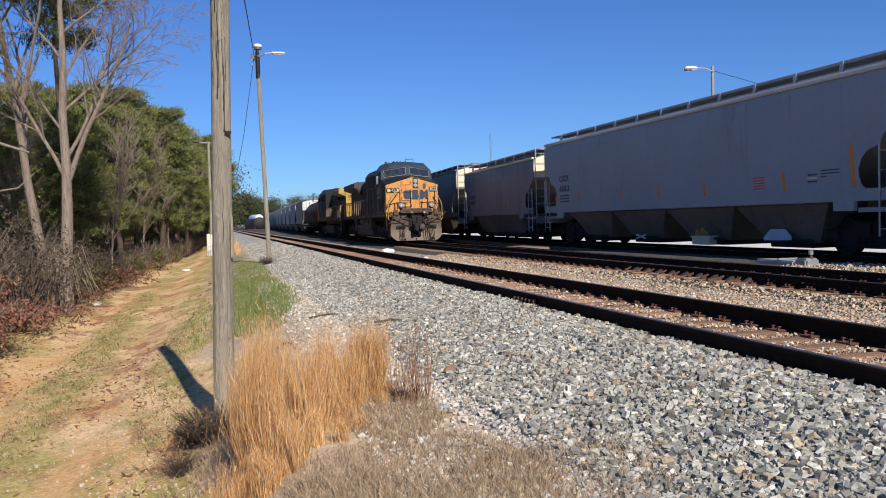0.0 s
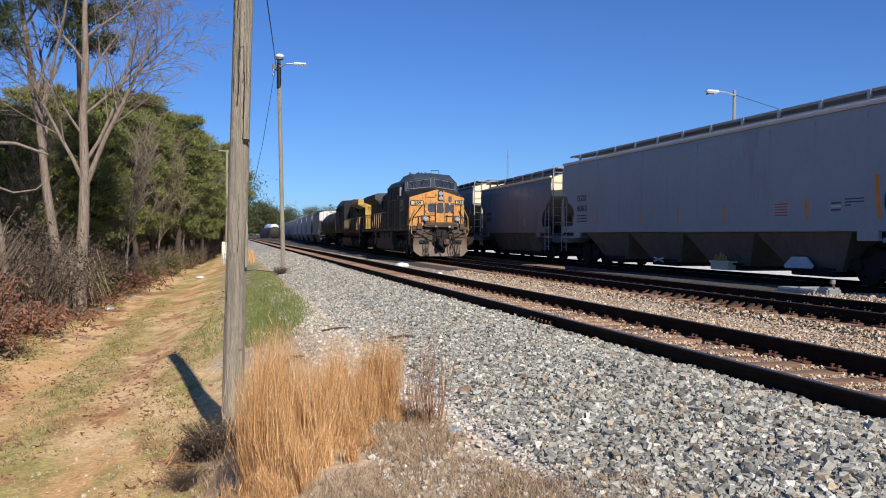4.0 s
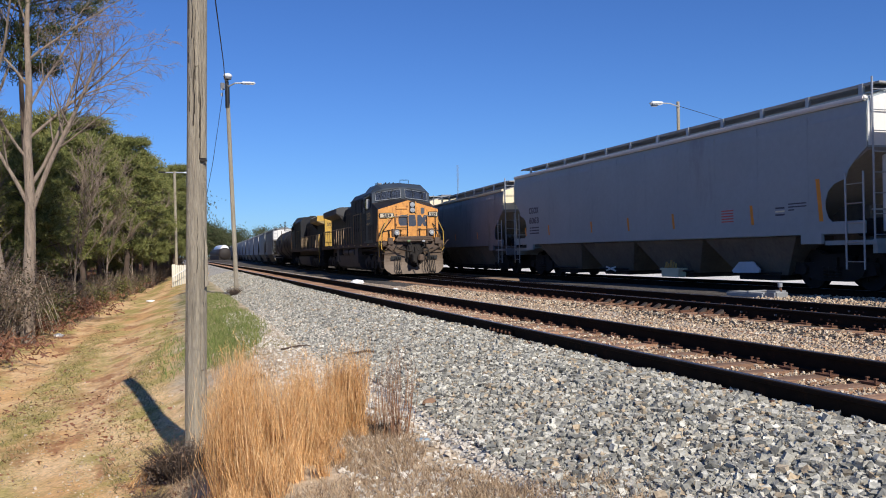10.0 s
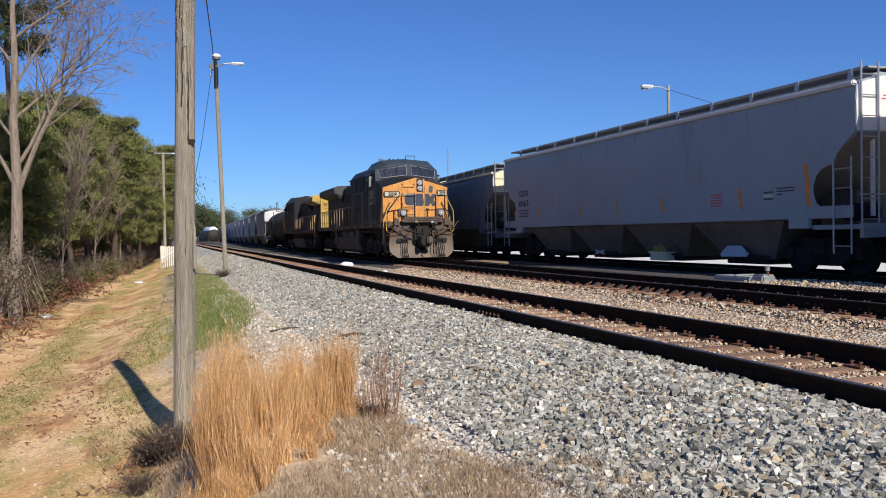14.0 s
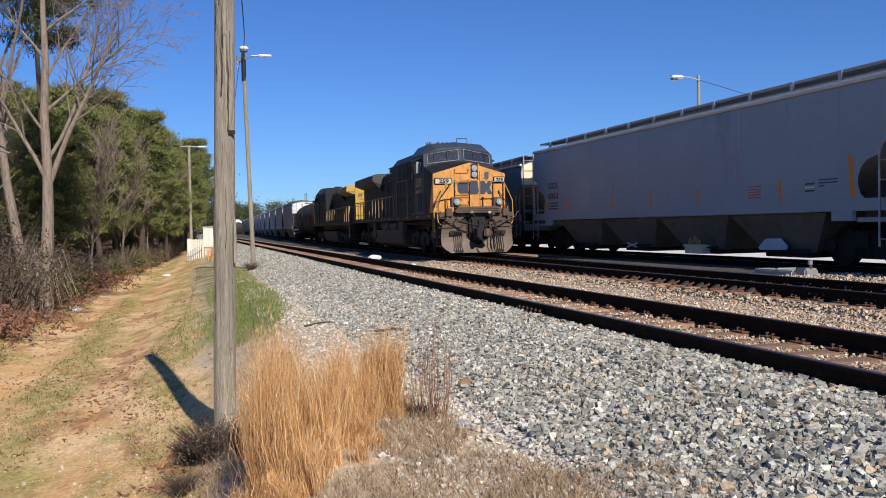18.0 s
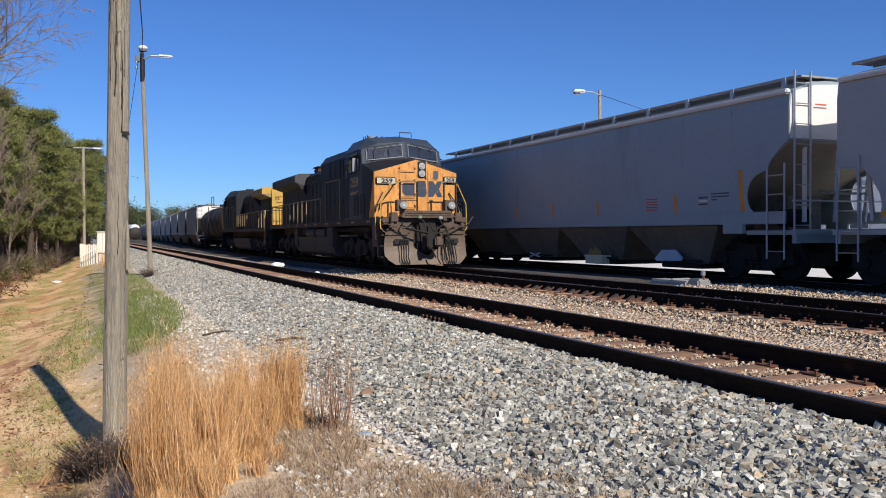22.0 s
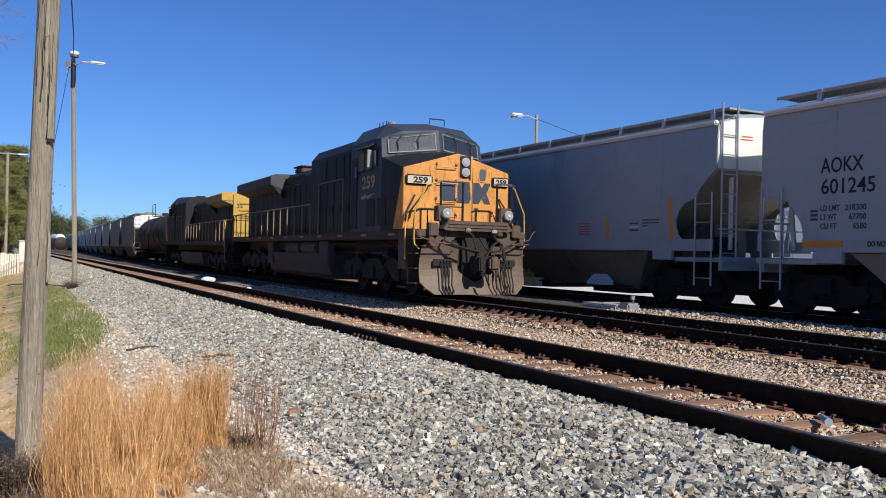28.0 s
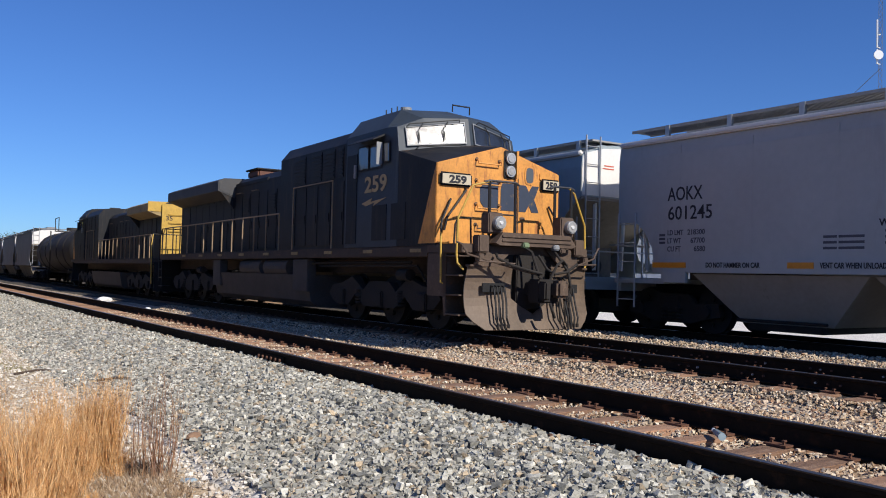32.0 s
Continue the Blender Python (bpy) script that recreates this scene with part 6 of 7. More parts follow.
M_WEED = leafmat("red_weed", [(0.22, 0.11, 0.06), (0.34, 0.19, 0.10), (0.16, 0.08, 0.05)])
M_DRY = leafmat("dry_turf", [(0.28, 0.19, 0.11), (0.48, 0.35, 0.22), (0.22, 0.145, 0.09), (0.55, 0.42, 0.28)])
M_GREEN = leafmat("green_grass", [(0.09, 0.13, 0.03), (0.20, 0.23, 0.07), (0.13, 0.17, 0.045), (0.34, 0.30, 0.13)])
M_RUSTLEAF = leafmat("rust_leaves", [(0.20, 0.085, 0.05), (0.29, 0.14, 0.085), (0.14, 0.062, 0.042), (0.35, 0.21, 0.125)])
M_BRUSH = leafmat("dark_brush", [(0.055, 0.042, 0.03), (0.11, 0.08, 0.055), (0.04, 0.045, 0.02), (0.085, 0.06, 0.04), (0.15, 0.10, 0.065)])
M_DEADBRUSH = leafmat("dead_bramble_leaves", [(0.09, 0.062, 0.045), (0.17, 0.12, 0.085), (0.06, 0.045, 0.034), (0.25, 0.17, 0.11)])
M_THATCH = leafmat("dry_thatch", [(0.42, 0.33, 0.17), (0.60, 0.50, 0.30), (0.30, 0.25, 0.10), (0.24, 0.22, 0.075), (0.48, 0.34, 0.18)])
M_OLIVE = leafmat("olive_shrub", [(0.06, 0.07, 0.02), (0.13, 0.13, 0.04), (0.09, 0.09, 0.03), (0.20, 0.15, 0.06)])


def pine(label, h, r, crown0, seed, clumps=70, per=46, material=None, foot=None):
    """A tall pine: a tapering trunk, whorled limbs and a ragged crown of needle tufts."""
    rs = np.random.RandomState(seed)
    P = thing("pine_tree", label, "tree", "pines along the dirt track")
    pts = [(0.12 * math.sin(seed + k * 0.9), 0.12 * math.cos(seed * 2 + k * 0.7), h * k / 7) for k in range(8)]
    pts[0] = (0, 0, -0.3)
    bm = tube(pts, foot or h * 0.014 + 0.04, 9, None, 0.03)
    limbs = bmesh.new()
    base, tip = [], []
    for k in range(clumps):
        u = rs.uniform(0, 1) ** 0.8
        z = h * (crown0 + (1.0 - crown0) * u)
        rad = r * (0.35 + 0.75 * math.sin(math.pi * min(1, (1 - u) * 0.8 + 0.12))) * rs.uniform(0.3, 1.05)
        a = rs.uniform(0, math.tau)
        c = np.array([rad * math.cos(a), rad * math.sin(a), z])
        if k % 2 == 0:
            tube([(0, 0, z - 0.35 * rad), tuple(c * np.array([0.55, 0.55, 1]) - np.array([0, 0, 0.12 * rad])), tuple(c)], 0.035, 4, limbs, 0.01, False)
        s = rs.uniform(0.16, 0.42) * (r / 2.0)
        o = rs.normal(size=(per, 3)) * np.array([s, s, s * 0.55]) * 0.75
        d = rs.normal(size=(per, 3)) * 0.5 + np.array([0, 0, 0.35]) + (c - np.array([0, 0, z])) * 0.25
        d /= np.linalg.norm(d, axis=1, keepdims=True)
        base.append(c + o)
        tip.append(c + o + d * rs.uniform(0.10, 0.24, (per, 1)))
    part("trunk", bm, M_TRUNK, P)
    tagged(part("limb_work", limbs, M_TRUNK, P), kind="stuff")
    base = np.concatenate(base)
    blades("crown", base, np.concatenate(tip), rs.uniform(0.016, 0.038, len(base)), material or M_PINE, parent=P, seed=seed)
    return P


def bare_tree(label, h, seed, lean=(0.0, 0.0), spread=1.0, levels=4, name="bare_tree", r0=None, kids=(4, 5, 6, 6), fork=0.35):
    """A leafless broadleaf: forks again and again into fine twigs."""
    rs = random.Random(seed)
    P = thing(name, label, "tree")
    trunk, twigs, limbs = bmesh.new(), bmesh.new(), []

    def grow(p, d, length, r, lvl, into):
        n = 5
        pts = [p]
        q, dd = p.copy(), d.copy()
        for k in range(n):
            dd = (dd + Vector((rs.uniform(-1, 1), rs.uniform(-1, 1), rs.uniform(-0.5, 0.8))) * (0.07 if lvl == 0 else 0.13)).normalized()
            q = q + dd * length / n
            pts.append(q.copy())
        if lvl == 1:
            into = bmesh.new()
            limbs.append(into)
        tube([tuple(v) for v in pts], r, (9, 6, 4, 3, 3)[lvl], twigs if lvl > 2 else into, r * (0.35 if lvl == 0 else 0.4), False)
        if lvl >= levels:
            return
        for k in range(kids[lvl]):
            u = fork + (1 - fork) * (k + rs.uniform(0.2, 0.9)) / kids[lvl]
            i = min(n - 1, int(u * n))
            at = pts[i].lerp(pts[i + 1], u * n - i)
            a = rs.uniform(0, math.tau)
            out = Vector((math.cos(a), math.sin(a), 0))
            nd = (dd * 0.7 + out * rs.uniform(0.5, 0.9) * spread + Vector((0, 0, 0.3 if lvl < 2 else 0.1))).normalized()
            grow(at, nd, length * rs.uniform(0.42, 0.6), max(0.011, r * (1 - 0.6 * u) * 0.5), lvl + 1, into)

    grow(Vector((0, 0, -0.3)), Vector((lean[0], lean[1], 1)).normalized(), h * 0.8, r0 or h * 0.019, 0, trunk)
    part("trunk", trunk, M_BARE, P)
    for b in limbs:
        part("limb", b, M_BARE, P)
    tagged(part("twig_haze", twigs, M_TWIG, P), kind="stuff")
    return P


def shrub(label, w, d, h, n, material, seed, leaf=(0.08, 0.16), name="shrub", group="undergrowth along the wood", twigs=40, stem=0.018, wood=None):
    """A loose bush: woody stems and many small leaves in an uneven heap."""
    rs = np.random.RandomState(seed)
    S = thing(name, label, "shrub", group)
    bm = bmesh.new()
    for k in range(twigs):
        a = rs.uniform(0, math.tau)
        e = Vector((math.cos(a) * w * rs.uniform(0.1, 0.55), math.sin(a) * d * rs.uniform(0.1, 0.55), h * rs.uniform(0.5, 1.1)))
        tube([(e.x * 0.15, e.y * 0.15, -0.1), (e.x * 0.6, e.y * 0.5, e.z * 0.6), tuple(e)], stem, 4, bm, stem * 0.3, False)
    tagged(part("stem_tangle", bm, wood or M_TWIG, S), kind="stuff")
    c = rs.normal(size=(14, 3)) * np.array([w * 0.27, d * 0.27, h * 0.22]) + np.array([0, 0, h * 0.45])
    base = c[rs.randint(0, 14, n)] + rs.normal(size=(n, 3)) * np.array([w * 0.13, d * 0.13, h * 0.15])
    base[:, 2] = np.maximum(base[:, 2], 0.02)
    tip = base + rs.normal(size=(n, 3)) * rs.uniform(leaf[0], leaf[1], (n, 1)) * 0.8
    blades("leaf_mass", base, tip, rs.uniform(leaf[0], leaf[1], n) * 0.6, material, parent=S, seed=seed)
    return S


def at(x, y, rz=0.0, s=1.0, sz=None):
    m = pose(x, y, height(x, y), 0, 0, rz) @ Matrix.Diagonal((s, s, sz or s, 1))
    return m


def place(ob, x, y, rz=0.0, s=1.0):
    if -12 < x < -2 and y > 36:
        x += 0.045 * (min(y, 100) - 36)
    ob.location = (x, y, height(x, y))
    ob.rotation_euler = (0, 0, radians(rz))
    ob.scale = (s, s, s)
    return ob


def again(src, x, y, rz, s):
    ob = copy_thing(src, Matrix())
    return place(ob, x, y, rz, s)


rs = random.Random(5)
kinds = [pine("tall green pine with a ragged crown at the wood's edge", 7.6, 1.45, 0.24, 11, 240, 150), pine("dense green pine behind the dirt track", 7.0, 1.6, 0.16, 23, 250, 150, M_PINE_LIGHT), pine("narrow dark pine in the wood", 8.2, 1.1, 0.34, 37, 200, 150)]
used = set()
HS = (7.6, 7.0, 8.2)


def tallest(y):
    """How high the wood stands at this distance along the track."""
    return 0.142 * y + 1.8 if y < 55 else 9.6 + 0.045 * (y - 55)


spots = []
y = 33.0
while y < 128:
    for row in range(3):
        x = -6.4 + (min(y, 100) - 33) * 0.095 - 2.6 * row - rs.uniform(0, 1.4) - max(0, 36 - y) * 0.3
        spots.append((x, y + rs.uniform(-1.6, 1.6), row))
    y += 4.3 + 0.02 * y
for i, (x, yy, row) in enumerate(spots):
    k = i % 3
    sc = tallest(yy) * rs.choice((0.55, 0.74, 0.88, 1.0, 1.1)) / HS[k]
    if k not in used:
        used.add(k)
        place(kinds[k], x - 0.045 * (min(yy, 100) - 36) * (yy > 36) * (-12 < x < -2), yy, rs.uniform(0, 360), sc)
    else:
        again(kinds[k], x - 0.045 * (min(yy, 100) - 36) * (yy > 36) * (-12 < x < -2), yy, rs.uniform(0, 360), sc)
# woods farther left, beyond the edge of the first trees
for i in range(10):
    again(kinds[i % 3], -10.5 - 1.5 * (i % 3) - 0.2 * i, 21 + 2.1 * i, 40 * i, tallest(21 + 2.1 * i) * 0.95 / HS[i % 3])
over = pine("near pine with a slender trunk and a high sparse crown", 13.6, 2.3, 0.60, 51, 84, 230, M_PINE_DEEP, 0.12)
place(over, -4.72, 28.4, 0, 1.0)
again(over, -6.9, 25.0, 140, 0.9)



def spreading_tree(label, seed):
    """A leafless tree that forks low into upswept limbs and ends in a haze of fine twigs."""
    rs = random.Random(seed)
    P = thing("bare_tree", label, "tree")
    twigs = bmesh.new()

    def branch(p, d, length, r, lvl, into, droop):
        pts, q, dd = [p.copy()], p.copy(), d.normalized()
        n = 6 if lvl < 2 else 4
        for k in range(n):
            dd = (dd + Vector((rs.uniform(-1, 1), rs.uniform(-1, 1), rs.uniform(-0.6, 0.6) - droop)) * 0.11).normalized()
            q = q + dd * length / n
            pts.append(q.copy())
        tube([tuple(v) for v in pts], r, (8, 6, 4, 3, 3)[lvl], twigs if lvl > 1 else into, max(0.003, r * 0.35), False)
        if lvl == 3:
            return
        count = (9, 8, 6, 4)[lvl]
        for k in range(count):
            u = 0.25 + 0.75 * (k + rs.uniform(0.1, 0.9)) / count
            i = min(n - 1, int(u * n))
            at = pts[i].lerp(pts[i + 1], u * n - i)
            side = dd.cross(Vector((rs.uniform(-1, 1), rs.uniform(-1, 1), rs.uniform(-0.4, 0.4)))).normalized()
            nd = dd * 0.85 + side * rs.uniform(0.45, 0.8)
            branch(at, nd, length * rs.uniform(0.30, 0.48) * (1.1 - 0.3 * u), max(0.0055, r * (1 - 0.6 * u) * 0.5), lvl + 1, into, droop + (0.12 if lvl else 0.0))

    spine = [Vector(p) for p in ((0, 0, -0.3), (0.02, 0, 1.4), (0.10, 0.02, 2.8), (0.13, 0, 4.2), (0.08, 0.03, 5.8), (0.16, 0, 7.4), (0.12, 0.05, 9.0), (0.2, 0, 10.6), (0.16, 0.04, 12.0))]
    part("trunk", tube([tuple(v) for v in spine], 0.20, 10, None, 0.03), M_BARE, P)

    def up(z):
        for a, b in zip(spine, spine[1:]):
            if z <= b.z:
                return a.lerp(b, (z - a.z) / (b.z - a.z))
        return spine[-1]

    for z, dx, dy, dz, ln, r in ((3.7, 0.40, -0.1, 1.0, 5.2, 0.085), (3.9, -0.55, 0.1, 1.0, 4.6, 0.065), (4.5, 0.62, 0.15, 1.0, 4.6, 0.060), (5.3, -0.7, -0.2, 0.9, 3.6, 0.045), (5.9, 0.75, 0.1, 0.8, 4.0, 0.050), (6.8, 0.5, 0.3, 1.0, 3.6, 0.045), (7.4, -0.6, 0.1, 0.8, 3.0, 0.040), (8.2, 0.7, -0.2, 0.7, 3.2, 0.040), (9.2, -0.4, 0.2, 1.0, 2.6, 0.03), (9.8, 0.5, 0.1, 0.9, 2.6, 0.03)):
        bm = bmesh.new()
        branch(up(z), Vector((dx, dy, dz)), ln, r, 0, bm, -0.15 if dz == 1.0 else 0.15)
        part("limb", bm, M_BARE, P)
    # dead hanging stems round the foot
    bm = bmesh.new()
    for k in range(46):
        a, z = rs.uniform(0, math.tau), rs.uniform(0.9, 2.0)
        w = rs.uniform(0.25, 1.0)
        e = Vector((math.cos(a) * w, math.sin(a) * w, 0))
        tube([(0, 0, z), tuple(e * 0.55 + Vector((0, 0, z + 0.1))), tuple(e + Vector((0, 0, z * rs.uniform(0.05, 0.5))))], 0.012, 4, bm, 0.006, False)
    tagged(part("hanging_tangle", bm, M_PALEVINE, P, "pale dead hanging stems"), kind="stuff")
    tagged(part("twig_haze", twigs, M_TWIG, P), kind="stuff")
    return P


M_PALEVINE = mat("pale_dead_stems", (0.36, 0.29, 0.22), 0.95, 0, 0.3, 3)
big = spreading_tree("tall leafless tree with pale bark and a haze of fine twigs", 8)
place(big, -4.5, 26.5, 0)
big2 = bare_tree("leaning pale trunk with bare upper limbs", 13.0, 21, (-0.10, 0.0), 0.7, 3, "bare_tree", 0.16, (9, 6, 5, 3), 0.45)
place(big2, -4.98, 27.2, 0)


def snag(label):
    """A dead stub with a splintered top and one long broken branch."""
    P = thing("dead_snag", label, "tree")
    part("trunk", tube([(0.5, 0, -0.3), (0.42, 0, 1.2), (0.2, 0, 2.6), (0.02, 0.02, 3.6), (0.0, 0, 5.7)], 0.11, 8, None, 0.06), M_BARE, P)
    for k, (dx, z) in enumerate(((-0.28, 5.55), (0.24, 5.45), (-0.2, 5.3))):
        part("stub", tube([(0, 0, z), (dx * 0.6, 0.02, z + 0.1), (dx * 1.5, 0, z + 0.06)], 0.05, 6, None, 0.02), M_TRUNK, P)
    part("branch", tube([(-0.9, 0.2, 4.35), (0.0, 0, 4.5), (0.7, -0.1, 4.48), (1.5, -0.2, 4.2)], 0.07, 7, None, 0.03), M_BARE, P)
    part("branch", tube([(0.05, 0, 3.4), (0.6, 0.1, 3.2), (1.1, 0.3, 3.3), (1.5, 0.4, 3.7)], 0.035, 6, None, 0.01), M_BARE, P)
    return P


place(snag("broken dead snag with a long bare side branch"), -6.35, 24.0, 0)
thin = bare_tree("slender leafless tree with grey branches in the wood", 6.0, 33, (0.05, 0.0), 0.6, 4, "bare_tree", 0.05, (9, 7, 5, 3), 0.2)
place(thin, -4.9, 40, 0)
for i, (x, yy) in enumerate(((-5.0, 52), (-4.8, 66), (-4.6, 74), (-5.0, 90), (-7.5, 33))):
    again(thin, x, yy, 70 * i, (0.85 + 0.1 * (i % 4)) * (1.0 if yy < 50 else 1.25))

b1 = shrub("tangled dark leafless brush under the trees", 3.0, 3.0, 2.0, 2600, M_BRUSH, 3, (0.025, 0.09), "brush", twigs=130)
place(b1, -5.5, 25.2)
for i, (x, yy, s) in enumerate(((-5.2, 27.5, 0.9), (-6.5, 23.5, 1.1), (-5.8, 30, 0.9), (-5.4, 33, 0.8), (-5.3, 37, 0.8), (-5.1, 42, 0.7), (-5.0, 47, 0.7), (-5.0, 53, 0.8), (-4.9, 60, 0.7), (-4.7, 68, 0.8), (-4.6, 77, 0.8), (-4.5, 86, 0.9), (-4.4, 96, 1.0), (-4.0, 108, 1.2), (-8.5, 20, 1.2), (-8, 27, 1.3), (-7, 34, 1.2), (-3.6, 120, 1.4), (-1.5, 126, 1.4))):
    again(b1, x, yy, 50 * i, s)
o1 = shrub("low olive shrub at the edge of the wood", 1.8, 1.8, 1.3, 900, M_OLIVE, 9, (0.06, 0.14))
place(o1, -5.0, 31.0)
for i, (x, yy, s) in enumerate(((-5.0, 35, 1.0), (-4.9, 44, 1.0), (-4.8, 52, 1.1), (-4.7, 63, 1.0), (-6.2, 21.5, 0.9))):
    again(o1, x, yy, 40 * i, s)
r1 = shrub("rust-brown bush of dead leaves beside the dirt track", 2.3, 2.6, 1.9, 4600, M_RUSTLEAF, 13, (0.045, 0.11), "dead_leaf_bush")
place(r1, -5.0, 17.2)
again(r1, -5.7, 19.0, 80, 1.0)
again(r1, -6.2, 16.2, 160, 1.2)
l1 = shrub("low rusty brambles at the foot of the trees", 2.0, 1.6, 0.7, 700, M_RUSTLEAF, 17, (0.05, 0.12), "brambles")
place(l1, -4.9, 21.5)
for i, (x, yy) in enumerate(((-5.1, 24), (-4.9, 29), (-4.8, 34), (-4.7, 40), (-4.6, 47), (-4.5, 55), (-4.4, 64), (-4.3, 74), (-4.1, 86), (-3.6, 98), (-2.6, 106), (-4.8, 38))):
    again(l1, x, yy, 33 * i, 0.8 + 0.04 * i)


# far woods that close the view
def woods(name, label, x0, x1, y0, y1, h, n, seed, material, leaf=1.0):
    rs = np.random.RandomState(seed)
    c = np.stack([rs.uniform(x0, x1, n), rs.uniform(y0, y1, n), h * rs.uniform(0.15, 1, n) ** 0.7], -1)
    c[:, 2] *= 0.75 + 0.25 * np.sin(c[:, 0] * 0.21 + seed) * np.cos(c[:, 0] * 0.57)
    per = 36 if leaf == 1.0 else 60
    base = np.repeat(c, per, 0) + rs.normal(size=(n * per, 3)) * np.array([1.4, 1.4, 0.9])
    tip = base + rs.normal(size=(n * per, 3)) * 0.5 * leaf
    blades(name, base, tip, rs.uniform(0.25, 0.5, n * per) * leaf, material, label=label, category="trees", seed=seed)


woods("far_woods", "hazy line of distant trees beyond the rails", -60, 150, 330, 350, 12.5, 3000, 2, M_PINE_FAR, 0.6)
woods("far_left_woods", "dark trees where the rails bend out of sight", 2, 15, 290, 310, 11, 700, 12, M_PINE_FAR, 0.6)
woods("side_woods", "dense dark wood behind the first trees", -26, -11, 48, 125, 7.0, 1300, 6, M_PINE, 0.5)
woods("road_end_woods", "trees where the dirt track bends away", -14, 2.2, 124, 134, 10, 600, 7, M_PINE_FAR, 0.4)


# ---- grass ----
def tuft_field(name, label, spots_, n, h, lean, material, w, seed, category="grass"):
    """spots_: (x, y, rx, ry, share) of each patch."""
    rs = np.random.RandomState(seed)
    tot = sum(s[4] for s in spots_)
    base = []
    for x, y, rx, ry, sh in spots_:
        k = int(n * sh / tot)
        a, q = rs.uniform(0, math.tau, k), np.sqrt(rs.uniform(0, 1, k))
        base.append(np.stack([x + rx * q * np.cos(a), y + ry * q * np.sin(a), np.zeros(k)], -1))
    base = np.concatenate(base)
    base[:, 2] = [max(height(p[0], p[1]), bed_z(p[0]) if p[0] > 1.5 else -9) - 0.02 for p in base]
    m = len(base)
    hh = rs.uniform(h[0], h[1], m)
    tip = base + np.stack([rs.normal(size=m) * lean * hh, rs.normal(size=m) * lean * hh, hh], -1)
    bend = np.stack([rs.normal(size=m) * 0.25 * hh, rs.normal(size=m) * 0.25 * hh, -0.1 * hh], -1)
    return blades(name, base, tip, rs.uniform(w[0], w[1], m), material, bend, 3, None, label, category, "stuff", seed)


def straw(name, label, patches, seed):
    """Bunches of straw: each bunch has its own height and leans its own way."""
    rs = np.random.RandomState(seed)
    base, tip, bend, w = [], [], [], []
    for px, py, rx, ry, n, hmin, hmax in patches:
        for k in range(n):
            a, q = rs.uniform(0, math.tau), math.sqrt(rs.uniform(0, 1))
            cx, cy = px + rx * q * math.cos(a), py + ry * q * math.sin(a)
            m = rs.randint(90, 150)
            hh = rs.uniform(hmin, hmax) * rs.uniform(0.35, 1.0, m) ** 0.55
            o = rs.normal(size=(m, 2)) * 0.03
            lean = rs.normal(size=2) * 0.10
            b = np.stack([cx + o[:, 0], cy + o[:, 1], np.full(m, height(cx, cy) - 0.03)], -1)
            base.append(b)
            tip.append(b + np.stack([(o[:, 0] * 0.6 + lean[0] + rs.normal(size=m) * 0.045) * hh, (o[:, 1] * 0.6 + lean[1] + rs.normal(size=m) * 0.045) * hh, hh], -1))
            bend.append(np.stack([rs.normal(size=m) * 0.26 * hh, rs.normal(size=m) * 0.26 * hh, np.zeros(m)], -1))
            w.append(rs.uniform(0.0024, 0.0055, m))
            # feathery seed heads along the upper half
            f = int(1.7 * m)
            i = rs.randint(0, m, f)
            u = rs.uniform(0.45, 1.0, (f, 1))
            p0 = b[i] + (tip[-1][i] - b[i]) * u + bend[-1][i] * (u * u - u)
            base.append(p0)
            tip.append(p0 + np.stack([rs.normal(size=f) * 0.026, rs.normal(size=f) * 0.026, rs.uniform(0.02, 0.085, f)], -1))
            bend.append(np.zeros((f, 3)))
            w.append(rs.uniform(0.002, 0.0042, f))
    base = np.concatenate(base)
    return blades(name, base, np.concatenate(tip), np.concatenate(w), M_STRAW, np.concatenate(bend), 2, None, label, "grass", "stuff", seed)


straw("tall_straw_grass", "tall golden broom straw grass at the foot of the pole", [(0.05, 5.95, 0.15, 0.30, 20, 0.75, 1.32), (0.1, 5.45, 0.22, 0.2, 7, 0.2, 0.6), (0.34, 6.1, 0.12, 0.2, 7, 0.5, 1.0), (0.52, 6.35, 0.07, 0.2, 5, 0.5, 0.95), (0.72, 6.6, 0.06, 0.12, 5, 0.5, 0.95), (1.02, 6.98, 0.13, 0.16, 14, 0.55, 0.95), (0.84, 6.75, 0.08, 0.12, 5, 0.4, 0.85), (-0.26, 5.2, 0.05, 0.1, 1, 0.3, 0.55)], 5)
straw("straw_foot", "short curled straw round the foot of the tall grass", [(0.0, 5.6, 0.34, 0.4, 16, 0.12, 0.34), (0.5, 6.1, 0.3, 0.35, 12, 0.12, 0.34), (0.98, 6.85, 0.25, 0.22, 8, 0.1, 0.3)], 15)
tuft_field("sparse_weeds", "thin reddish weed stalks beside the straw", [(1.38, 6.62, 0.17, 0.22, 3), (-0.25, 5.4, 0.2, 0.4, 1)], 130, (0.35, 0.9), 0.07, M_WEED, (0.004, 0.008), 6)
tuft_field("dry_turf", "short dry brown turf on the verge", [(0.9, 4.6, 0.9, 1.0, 8), (1.6, 4.0, 0.7, 0.8, 5), (0.3, 4.3, 0.7, 0.7, 5), (-0.3, 6.3, 0.5, 1.6, 3), (1.1, 6.2, 0.4, 0.7, 4), (0.4, 9.5, 0.5, 2.5, 3), (0.6, 13, 0.5, 2.5, 2)], 27000, (0.03, 0.13), 0.5, M_DRY, (0.004, 0.009), 7)
